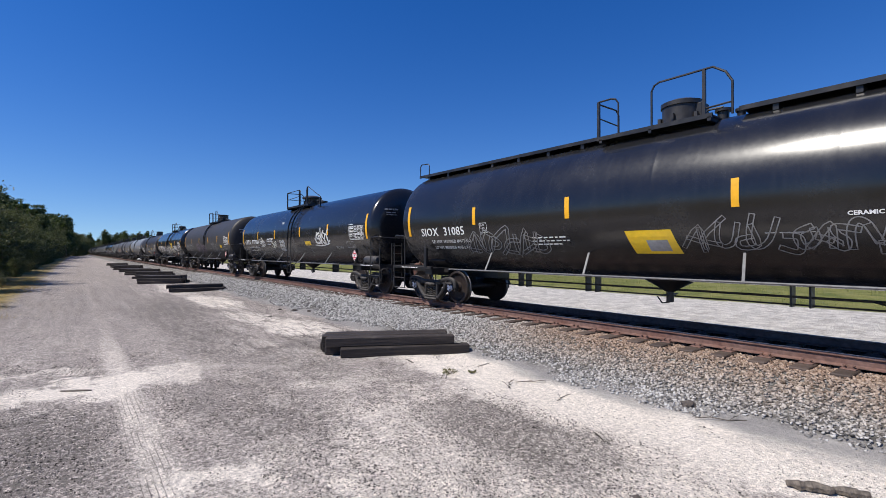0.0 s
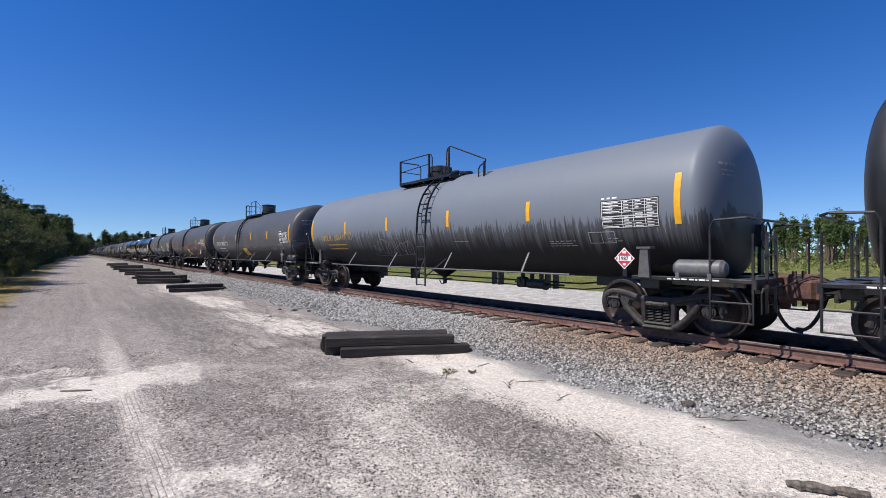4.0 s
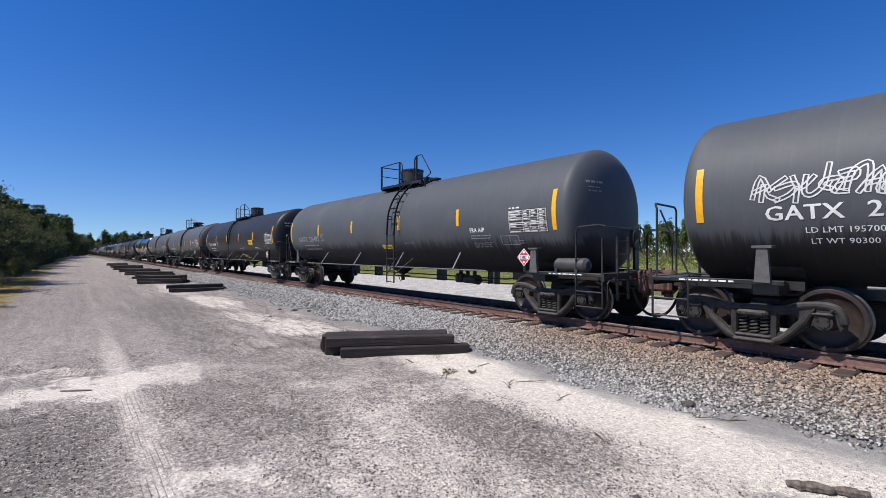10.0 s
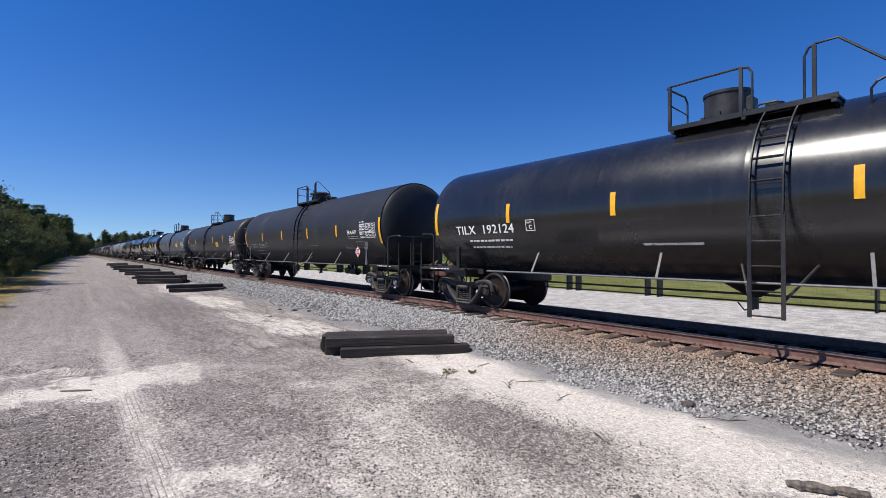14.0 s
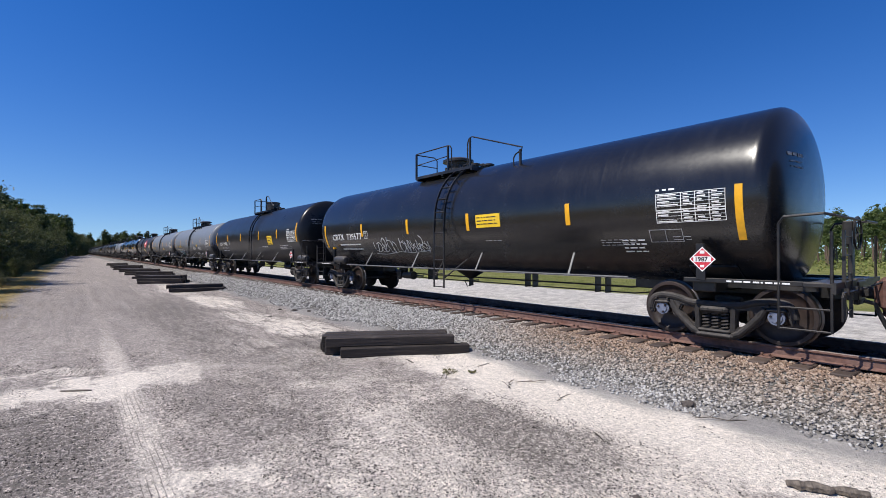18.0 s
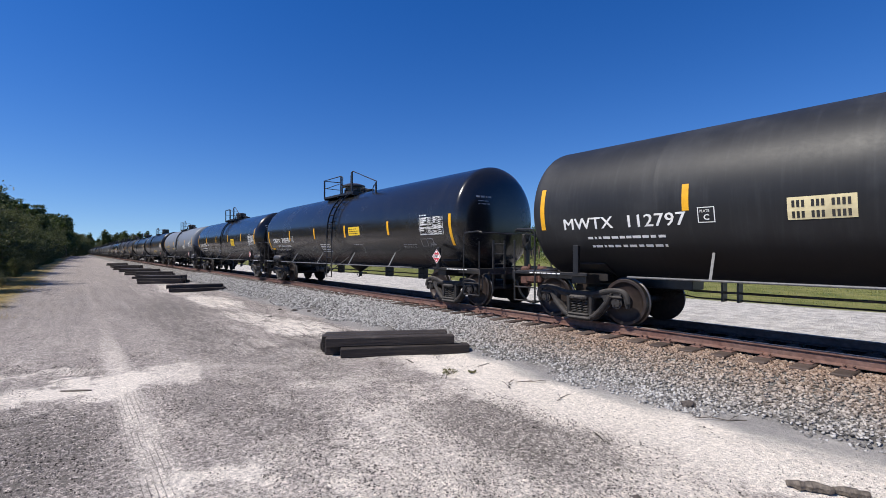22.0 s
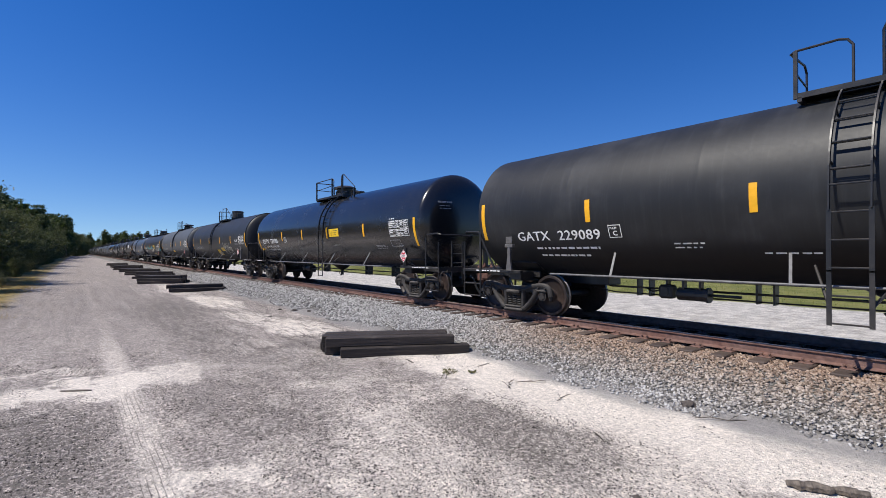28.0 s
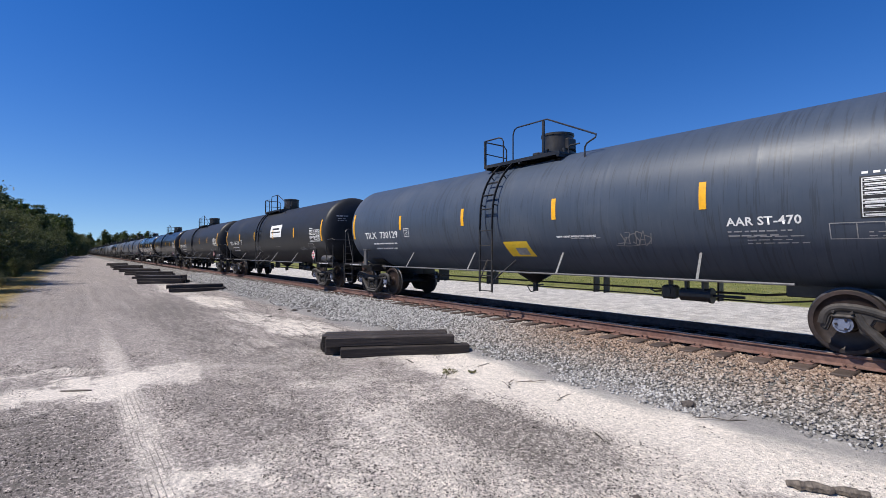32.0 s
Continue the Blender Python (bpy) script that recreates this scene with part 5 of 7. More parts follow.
    road = n.mix(bright, road, (0.74, 0.67, 0.60))
    pebbles = big_chip
    road = n.mix(n.math("MULTIPLY", n.ramp(xw, 5.85, 6.3), 0.8), road, n.mix(n.ramp(fine, 0.3, 0.7), (0.17, 0.165, 0.16), (0.34, 0.33, 0.32)))
    # ballast shoulder
    stones = n.node("ShaderNodeSeparateXYZ", Vector=n.voronoi(pos, 17.0, "Color")).outputs[1]
    bal = n.mix(stones, (0.16, 0.15, 0.14), (0.42, 0.40, 0.37))
    bal = n.mix(n.ramp(n.voronoi(pos, 17.0, "Distance", "F1"), 0.3, 0.6, 0.0, 0.7), bal, (0.06, 0.055, 0.05))
    xb = n.math("ADD", x, n.math("MULTIPLY", n.math("SUBTRACT", n.noise(pos, 1.2, 4.0, 0.6), 0.5), 0.7))
    col = n.mix(n.ramp(xb, 6.35, 6.65), road, bal)
    # service track beyond the rails, then grass
    haul = n.mix(n.ramp(n.noise(pos, 2.0, 8.0, 0.75), 0.35, 0.65), (0.38, 0.355, 0.32), (0.68, 0.64, 0.575))
    haul = n.mix(n.ramp(n.noise(pos, 17.0, 8.0, 0.85), 0.50, 0.60, 0.0, 0.65), haul, (0.17, 0.155, 0.14))
    haul = n.mix(n.math("MULTIPLY", pebbles, 0.6), haul, (0.2, 0.19, 0.18))
    # train's shadow over bed and far shoulder, put into the ground colour
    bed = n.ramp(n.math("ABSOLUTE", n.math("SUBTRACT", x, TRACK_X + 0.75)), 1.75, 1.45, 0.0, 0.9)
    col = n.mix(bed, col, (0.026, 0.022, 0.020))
    col = n.mix(n.ramp(xb, 11.45, 11.75), col, haul)
    grass = n.mix(n.ramp(n.noise(pos, 0.6, 6.0, 0.7), 0.35, 0.65), (0.135, 0.150, 0.042), (0.265, 0.245, 0.088))
    grass = n.mix(n.ramp(n.noise(pos, 12.0, 4.0, 0.7), 0.3, 0.7, 0.0, 0.5), grass, (0.085, 0.105, 0.028))
    col = n.mix(n.ramp(xw, 21.0, 21.9), col, grass)
    # verge on the near side
    verge = n.mix(n.ramp(n.noise(pos, 0.7, 6.0, 0.7), 0.4, 0.62), (0.20, 0.155, 0.065), (0.36, 0.26, 0.10))
    verge = n.mix(n.ramp(n.noise(pos, 5.0, 5.0, 0.7), 0.45, 0.7, 0.0, 0.7), verge, (0.09, 0.10, 0.03))
    col = n.mix(n.ramp(xw, -1.7, -2.6), col, verge)
    h = n.math("ADD", n.math("ADD", n.math("MULTIPLY", big_chip, 0.35), n.math("MULTIPLY", small_chip, 0.18)), n.math("ADD", n.math("MULTIPLY", fine, 0.12), n.math("ADD", n.math("MULTIPLY", mid, 0.8), n.math("MULTIPLY", crumb, 1.1))))
    n.bump(h, 0.85, 0.036)
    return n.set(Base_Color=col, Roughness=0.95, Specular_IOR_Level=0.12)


def ground_height(x, y):
    """Cross-section of the place: road, ballast shoulder, track bed, service track, field."""
    pts = ((-6, 0.10), (-1.5, 0.03), (0, 0.0), (5.6, 0.0), (6.35, 0.02), (7.75, 0.40), (10.8, 0.42), (11.9, 0.10), (22, 0.02), (40, 0.0))
    if x <= pts[0][0]:
        z = pts[0][1]
    elif x >= pts[-1][0]:
        z = pts[-1][1]
    else:
        for (x0, z0), (x1, z1) in zip(pts, pts[1:]):
            if x0 <= x <= x1:
                z = z0 + (z1 - z0) * (x - x0) / (x1 - x0)
                break
    near = max(0.0, 1 - max(0.0, abs(y - 10) - 20) / 40)
    if -8 < x < 6.6 and near > 0:
        z += near * (0.035 * noise.noise((x * 0.9, y * 0.35, 0)) + 0.012 * noise.noise((x * 3.1, y * 2.3, 4)))
        z -= near * 0.022 * math.exp(-((x - 0.55) / 0.16) ** 2) * (0.6 + 0.4 * math.sin(y * 21))
        z -= near * 0.02 * math.exp(-((x - 2.3) / 0.2) ** 2)
    return z


def steps(edges):
    out = []
    for a, b, d in edges:
        n = max(1, round((b - a) / d))
        out += [a + (b - a) * k / n for k in range(n)]
    return out + [edges[-1][1]]


def build_ground():
    xs = steps([(-2500, -200, 460), (-200, -30, 34), (-30, -8, 4.4), (-8, -3, 0.5), (-3, 6.2, 0.09), (6.2, 12, 0.2), (12, 20, 1.0), (20, 60, 10), (60, 300, 60), (300, 2500, 440)])
    ys = steps([(-2500, -60, 400), (-60, -4, 7), (-4, 0, 0.4), (0, 18, 0.10), (18, 34, 0.3), (34, 70, 1.2), (70, 300, 12), (300, 4500, 500)])
    verts = [(x, y, ground_height(x, y)) for y in ys for x in xs]
    w = len(xs)
    faces = [(j * w + i, j * w + i + 1, (j + 1) * w + i + 1, (j + 1) * w + i) for j in range(len(ys) - 1) for i in range(w - 1)]
    me = bpy.data.meshes.new("ground")
    me.from_pydata(verts, [], faces)
    me.materials.append(ground_material())
    me.polygons.foreach_set("use_smooth", [True] * len(me.polygons))
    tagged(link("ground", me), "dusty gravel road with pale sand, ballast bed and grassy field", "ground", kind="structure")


build_ground()


# ---- loose stones ----
def rock_field(name, places, sizes, material, label, parent=None, seed=1, flat=0.65):
    """Many small faceted stones in one mesh. places: rows of x, y, z."""
    rs = np.random.RandomState(seed)
    base = np.array([(1, 1, 1), (1, 1, -1), (1, -1, 1), (1, -1, -1), (-1, 1, 1), (-1, 1, -1), (-1, -1, 1), (-1, -1, -1)], float) * 0.62
    quad = np.array([(0, 1, 3, 2), (4, 6, 7, 5), (0, 4, 5, 1), (2, 3, 7, 6), (0, 2, 6, 4), (1, 5, 7, 3)])
    n = len(places)
    v = base[None] * (1 + rs.uniform(-0.38, 0.38, (n, 8, 3)))
    v *= np.stack([rs.uniform(0.9, 1.45, n), rs.uniform(0.55, 0.95, n), rs.uniform(0.35, 0.75, n) * flat / 0.65], -1)[:, None]
    ax = rs.normal(size=(n, 3)) * np.array((1.0, 1.0, 2.6))
    ax /= np.linalg.norm(ax, axis=1)[:, None]
    an = rs.uniform(0, math.tau, n)
    c, s = np.cos(an)[:, None, None], np.sin(an)[:, None, None]
    k = ax[:, None, :]
    v = v * c + np.cross(np.broadcast_to(k, v.shape), v) * s + k * (v * k).sum(-1, keepdims=True) * (1 - c)
    v = v * np.asarray(sizes)[:, None, None] + np.asarray(places)[:, None, :]
    me = bpy.data.meshes.new(name)
    f = (quad[None] + np.arange(n)[:, None, None] * 8).reshape(-1, 4)
    me.vertices.add(n * 8)
    me.vertices.foreach_set("co", v.reshape(-1))
    me.loops.add(f.size)
    me.loops.foreach_set("vertex_index", f.reshape(-1).astype(np.int32))
    me.polygons.add(len(f))
    me.polygons.foreach_set("loop_start", np.arange(0, f.size, 4, dtype=np.int32))
    me.update(calc_edges=True)
    me.materials.append(material)
    ob = link(name, me, parent)
    return tagged(ob, label, "stones", kind="stuff")


def stone_material(name, dark, pale, rust_amount):
    n = Nodes(name)
    r = n.random_island()
    pos = n.coords("World")
    col = n.mix(r, dark, pale)
    sep = n.node("ShaderNodeSeparateXYZ", Vector=pos)
    # iron dust thrown off beside the near rail, in an uneven patch
    edge = n.noise(n.coords("World", (1.0, 0.4, 1.0)), 0.8, 5.0, 0.65)
    near = n.ramp(n.math("ADD", sep.outputs[0], n.math("MULTIPLY", edge, 1.4)), 7.3, 8.9)
    stretch = n.ramp(n.math("ADD", sep.outputs[1], n.math("MULTIPLY", edge, 3.0)), 10.5, 7.0)
    tan = n.math("MULTIPLY", n.ramp(n.math("ADD", sep.outputs[0], n.math("MULTIPLY", edge, 1.2)), 6.9, 8.2), n.ramp(n.math("ADD", sep.outputs[1], n.math("MULTIPLY", edge, 3.0)), 11.5, 6.5))
    col = n.mix(n.math("MULTIPLY", tan, 0.75 * rust_amount), col, n.mix(r, (0.15, 0.115, 0.085), (0.46, 0.37, 0.285)))
    f = n.math("MULTIPLY", n.math("MULTIPLY", near, stretch), rust_amount)
    f = n.math("MULTIPLY", f, n.ramp(n.noise(pos, 9.0, 3.0, 0.7), 0.25, 0.6, 0.35, 1.0))
    col = n.mix(n.math("MULTIPLY", f, 0.7), col, n.mix(r, (0.15, 0.085, 0.055), (0.36, 0.225, 0.155)))
    # the train's shadow on the track bed, painted dark into the stones
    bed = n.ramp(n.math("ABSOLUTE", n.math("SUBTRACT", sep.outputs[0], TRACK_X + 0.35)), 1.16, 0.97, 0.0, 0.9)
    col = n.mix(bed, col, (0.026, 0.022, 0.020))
    n.bump(n.noise(pos, 60.0, 4.0, 0.65), 0.4, 0.006)
    return n.set(Base_Color=col, Roughness=0.92, Specular_IOR_Level=0.12)


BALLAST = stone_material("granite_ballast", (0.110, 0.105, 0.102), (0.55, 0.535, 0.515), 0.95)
PEBBLE = stone_material("limestone_pebbles", (0.028, 0.025, 0.023), (0.36, 0.32, 0.295), 0.0)
rs = np.random.RandomState(4)


def scatter(n, x0, x1, y0, y1, power=1.0):
    x = rs.uniform(x0, x1, n)
    y = y0 + (y1 - y0) * rs.uniform(0, 1, n) ** power
    return x, y


def lay(n, x0, x1, y0, y1, power, s0, s1, sink):
    x, y = scatter(n, x0, x1, y0, y1, power)
    keep = (x > 6.45 + 0.22 * np.sin(y * 1.3) + 0.15 * np.sin(y * 3.7) + rs.uniform(-0.25, 0.25, n)) | (x0 < 5)
    x, y = x[keep], y[keep]
    s = rs.uniform(s0, s1, len(x))
    z = np.array([ground_height(a, b) for a, b in zip(x, y)]) + s * sink
    return np.stack([x, y, z], -1), s


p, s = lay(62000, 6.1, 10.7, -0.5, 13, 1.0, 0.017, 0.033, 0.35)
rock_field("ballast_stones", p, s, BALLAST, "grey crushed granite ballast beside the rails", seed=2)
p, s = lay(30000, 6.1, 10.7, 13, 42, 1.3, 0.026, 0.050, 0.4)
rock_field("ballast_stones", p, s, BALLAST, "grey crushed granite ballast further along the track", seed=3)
p, s = lay(70000, -2.9, 6.5, -2.5, 34, 1.9, 0.004, 0.014, 0.2)
near_p, near_s = lay(165000, -1.4, 5.9, 0.6, 11.5, 1.0, 0.0035, 0.0125, 0.25)
# only the wedge of road that the camera looks on
wedge = (near_p[:, 0] * 0.785 - near_p[:, 1] * 0.62 > -1.0 * (near_p[:, 0] * 0.62 + near_p[:, 1] * 0.785)) & (near_p[:, 0] * 0.62 + near_p[:, 1] * 0.785 > 3.4)
p, s = np.concatenate([p, near_p[wedge]]), np.concatenate([s, near_s[wedge]])
s = s * (1 + np.maximum(0, p[:, 1] - 10) * 0.04)
dens = np.array([0.20 + 0.45 * noise.noise((a * 0.7, b * 0.35, 7)) + 0.55 * noise.noise((a * 3, b * 2, 9)) for a, b in p[:, :2]])
dens -= 0.36 * ((p[:, 0] > 4.9) & (p[:, 1] < 9)) + 0.6 * (abs(p[:, 0] - 0.62) < 0.2)


def thicker(cx, cy, rx, ry):
    return np.exp(-((p[:, 0] - cx) / rx) ** 2 - ((p[:, 1] - cy) / ry) ** 2)


dens += 0.3 * thicker(-0.7, 6.2, 0.9, 1.6) + 0.55 * thicker(4.0, 3.7, 0.8, 1.4) + 0.3 * thicker(4.3, 9.5, 1.2, 1.6) + 0.25 * thicker(3.0, 4.2, 1.4, 1.8) - 0.7 * thicker(0.2, 9.0, 1.1, 0.75)
keep = rs.uniform(0, 1, len(p)) < np.minimum(dens * 0.85, 0.55)
p, s = p[keep], s[keep]
rock_field("pebbles", p, s, PEBBLE, "small loose stones on the dirt road", seed=6)

# ---- track ----
RAIL_STEEL = plain("rusty_rail_steel", (0.155, 0.088, 0.070), 0.7, 0.3, bump=0.3, dirt=(0.12, 0.05, 0.035), dirt_amount=0.7)
RAIL_TOP = plain("polished_rail_head", (0.24, 0.20, 0.18), 0.48, 0.15, 0.5, dirt_amount=0.0)


def wood_material(name, dark, pale):
    n = Nodes(name)
    grain = n.noise(n.coords("Object", (16.0, 0.9, 16.0)), 2.0, 5.0, 0.65)
    big = n.noise(n.coords("Object"), 2.5, 5.0, 0.65)
    col = n.mix(n.ramp(grain, 0.3, 0.75), dark, pale)
    col = n.mix(n.ramp(big, 0.5, 0.8, 0.0, 0.5), col, (0.11, 0.095, 0.08))
    hsv = n.node("ShaderNodeHueSaturation", Value=n.math("ADD", n.math("MULTIPLY", n.random_object(), 0.5), 0.75), Color=col)
    n.bump(grain, 0.6, 0.012)
    return n.set(Base_Color=hsv.outputs[0], Roughness=0.72)


CREOSOTE = wood_material("creosoted_wood", (0.014, 0.0105, 0.009), (0.055, 0.040, 0.033))
OLD_TIE = wood_material("weathered_tie_wood", (0.045, 0.032, 0.026), (0.12, 0.085, 0.068))


def rail_mesh():
    bm = bmesh.new()
    prof = [(-0.07, 0), (0.07, 0), (0.07, 0.012), (0.012, 0.035), (0.010, 0.125), (0.036, 0.138), (0.036, 0.165), (0.028, 0.172), (-0.028, 0.172), (-0.036, 0.165), (-0.036, 0.138), (-0.010, 0.125), (-0.012, 0.035), (-0.07, 0.012)]
    ys = (-700, -60, 0, 20, 60, 200, 1200)
    rings = [[bm.verts.new((x, y, z)) for x, z in prof] for y in ys]
    for q, w in zip(rings, rings[1:]):
        for i in range(len(prof)):
            f = bm.faces.new((q[i], q[(i + 1) % len(prof)], w[(i + 1) % len(prof)], w[i]))
            f.material_index = 1 if i in (7, 8) else 0
    bmesh.ops.recalc_face_normals(bm, faces=bm.faces)
    return mesh_of(bm, "rail", RAIL_STEEL, RAIL_TOP)


track = tagged(new("railway_track"), "rusty steel rails on weathered wooden ties in ballast", "railway track", kind="structure")
track.location = (TRACK_X, 0, 0)
for x in (-0.755, 0.755):
    link("rail", shared("rail", rail_mesh), track, (x, 0, RAIL_Z - 0.172), "rusty steel rail with a polished head")


def tie_mesh():
    bm = bmesh.new()
    box(bm, (-1.30, -0.115, -0.18), (1.30, 0.115, 0.0), bevel=0.012)
    return mesh_of(bm, "tie", OLD_TIE)


def tie_plate_mesh():
    bm = bmesh.new()
    box(bm, (-0.19, -0.09, 0), (0.19, 0.09, 0.016), bevel=0.004)
    for x in (-0.10, 0.10):
        for y in (-0.05, 0.05):
            tube(bm, (x, y, 0.01), (x, y, 0.055), 0.012, 6)
            box(bm, (x - 0.022, y - 0.016, 0.045), (x + 0.022, y + 0.016, 0.06))
    return mesh_of(bm, "tie_plate", RAIL_STEEL)


TIE_TOP = RAIL_Z - 0.172 - 0.016
tr = random.Random(9)
for k in range(110):
    y = -3 + k * 0.508 + tr.uniform(-0.03, 0.03)
    t = link("tie", shared("tie", tie_mesh), track, pose(tr.uniform(-0.04, 0.04), y, TIE_TOP, 0, 0, tr.uniform(-1.2, 1.2)))
    if k < 60:
        for x in (-0.755, 0.755):
            link("tie_plate", shared("tie_plate", tie_plate_mesh), t, (x, 0, 0))
bm = bmesh.new()
for k in range(600):
    y = 53.0 + k * 0.508
    box(bm, (-1.30, y - 0.115, TIE_TOP - 0.18), (1.30, y + 0.115, TIE_TOP))
tagged(part("far_ties", bm, OLD_TIE, track), kind="stuff")


# ---- stacks of new ties beside the road ----
def loose_tie(x, y, z, turn, roll=0.0, tip=0.0, length=2.6):
    def build():
        bm = bmesh.new()
        box(bm, (-0.115, -length / 2, 0), (0.115, length / 2, 0.18), bevel=0.014)
        return mesh_of(bm, "railway_tie", CREOSOTE)
    ob = link("railway_tie", shared(("loose_tie", length), build), None, pose(x, y, z, tip, roll, turn))
    return tagged(ob, "black creosoted wooden railway tie lying in a stack", "railway tie", "stacked railway ties")


def tie_stack(x, y, turn, rows, seed, slides=()):
    r = random.Random(seed)
    m = Matrix.Translation((x, y, 0)) @ Matrix.Rotation(radians(turn), 4, "Z")
    g = ground_height(x, y)
    for level, n in enumerate(rows):
        for k in range(n):
            slide = slides[level][k] if slides else r.uniform(-0.14, 0.14)
            c = m @ Vector(((k - (n - 1) / 2) * 0.27 + r.uniform(-0.02, 0.02), slide, 0))
            loose_tie(c.x, c.y, g + 0.0 + level * 0.182, turn + r.uniform(-1.5, 1.5))


# ---- trees ----
BARK = plain("pine_bark", (0.13, 0.09, 0.065), 0.9, 0.4, bump=0.6)


def leaf_material(name, a, b, glow=0.25):
    """Leaves that pass part of the sunlight."""
    n = Nodes(name)
    col = n.mix(n.random_island(), a, b)
    n.set(Base_Color=col, Roughness=0.6, Subsurface_Weight=0.0)
    thin = n.node("ShaderNodeBsdfTranslucent", Color=n.node("ShaderNodeHueSaturation", Saturation=1.15, Value=1.3, Color=col).outputs[0])
    mixed = n.tree.nodes.new("ShaderNodeMixShader")
    n.put(mixed.inputs[0], glow)
    n.put(mixed.inputs[1], n.bsdf.outputs[0])
    n.put(mixed.inputs[2], thin.outputs[0])
    n.put(n.tree.nodes["Material Output"].inputs["Surface"], mixed.outputs[0])
    return n.mat


PINE = leaf_material("pine_needles", (0.034, 0.055, 0.016), (0.10, 0.125, 0.036))
FAR_PINE = leaf_material("plantation_needles", (0.048, 0.080, 0.022), (0.135, 0.175, 0.052))
OAK = leaf_material("oak_leaves", (0.034, 0.050, 0.015), (0.125, 0.135, 0.043))
SCRUB = leaf_material("scrub_leaves", (0.10, 0.11, 0.045), (0.24, 0.22, 0.10))
DRY = leaf_material("dry_grass", (0.22, 0.15, 0.05), (0.42, 0.30, 0.12))
FIELD = leaf_material("field_scrub_leaves", (0.10, 0.135, 0.028), (0.25, 0.26, 0.075))
GREEN = leaf_material("green_grass", (0.11, 0.14, 0.03), (0.27, 0.27, 0.085))


def leaf_mesh(name, material, centres, count, spread, size, seed, long=1.0):
    """Clumps of small leaves round the given centres."""
    r = np.random.RandomState(seed)
    cs = np.asarray(centres, float)
    pick = r.randint(0, len(cs), count)
    off = r.normal(size=(count, 3)) * np.array(spread)
    c = cs[pick] + off
    a = r.normal(size=(count, 3))
    a /= np.linalg.norm(a, axis=1)[:, None]
    b = np.cross(a, r.normal(size=(count, 3)))
    b /= np.linalg.norm(b, axis=1)[:, None]
    sz = size * r.uniform(0.6, 1.3, count)[:, None]
    v = np.stack([c - a * sz * long, c + b * sz * 0.5, c + a * sz * long, c - b * sz * 0.5], 1).reshape(-1, 3)
    me = bpy.data.meshes.new(name)
    me.from_pydata(v.tolist(), [], np.arange(count * 4).reshape(-1, 4).tolist())
    me.materials.append(material)
    return me


def tree_meshes(kind, height, seed):
    """Trunk with limbs, and a crown of leaf clumps with gaps."""
    r = random.Random(seed)
    bm = bmesh.new()
    base = height * (0.026 if kind == "oak" else 0.020)
    pts, x, y = [], 0.0, 0.0
    for k in range(7):
        pts.append(Vector((x, y, height * 0.93 * k / 6)))
        x += r.uniform(-0.02, 0.02) * height
        y += r.uniform(-0.02, 0.02) * height
    for k in range(6):
        tube(bm, pts[k], pts[k + 1], base * (1 - k / 6.5), 8, 0, base * (1 - (k + 1) / 6.5))
    clumps = []
    if kind in ("pine", "slim"):
        lo = 0.32 if kind == "pine" else 0.58
        for k in range(34):
            t = lo + (1 - lo) * (k / 34) ** 0.9
            p = pts[0].lerp(pts[-1], t * 0.98)
            reach = height * (0.20 if kind == "pine" else 0.115) * (1.08 - t) ** 0.6 * r.uniform(0.45, 1.15) + 0.15
            a = r.uniform(0, math.tau)
            e = p + Vector((math.cos(a) * reach, math.sin(a) * reach, reach * r.uniform(-0.1, 0.45)))
            tube(bm, p, e, base * 0.16, 5, 0, base * 0.05)
            for q in (0.5, 0.75, 1.0):
                clumps.append(p.lerp(e, q))
        clumps.append(pts[-1] + Vector((0, 0, height * 0.05)))
        spread = (height * 0.030, height * 0.030, height * 0.018) if kind == "pine" else (height * 0.024, height * 0.024, height * 0.020)
    else:
        lo = 0.04
        for k in range(46):
            t = lo + (1 - lo) * k / 46
            p = pts[0].lerp(pts[-1], t * 0.9)
            reach = height * 0.36 * math.sin(math.pi * (0.18 + 0.78 * t)) * r.uniform(0.45, 1.15)
            a = r.uniform(0, math.tau)
            e = p + Vector((math.cos(a) * reach, math.sin(a) * reach, reach * r.uniform(-0.15, 0.5)))
            tube(bm, p, e, base * 0.18, 5, 0, base * 0.05)
            for q in (0.45, 0.75, 1.0):
                clumps.append(p.lerp(e, q) + Vector((r.uniform(-0.2, 0.2), r.uniform(-0.2, 0.2), 0)))
        spread = (height * 0.048, height * 0.048, height * 0.036)
    trunk = mesh_of(bm, "trunk", BARK)
    crown = leaf_mesh("crown", {"oak": OAK, "pine": PINE, "slim": FAR_PINE}[kind], [tuple(c) for c in clumps], {"pine": 5000, "slim": 1300, "oak": 15000}[kind], spread, 0.115 if kind == "oak" else 0.18, seed, 0.9 if kind == "oak" else 1.5)
    return trunk, crown


TREES = {}


def plant(kind, variant, x, y, size, label, category, group):
    key = (kind, variant)
    if key not in TREES:
        TREES[key] = tree_meshes(kind, 10.0, 50 + variant * 7 + {"oak": 0, "pine": 3, "slim": 5}[kind])
    trunk, crown = TREES[key]
    t = tagged(new("oak_tree" if kind == "oak" else "pine_tree"), label, category, group)
    t.matrix_world = pose(x, y, ground_height(x, y) - 0.05, 0, 0, (x * 37 + y * 91) % 360) @ Matrix.Scale(size / 10.0, 4)
    link("trunk", trunk, t)
    link("crown", crown, t)
    return t


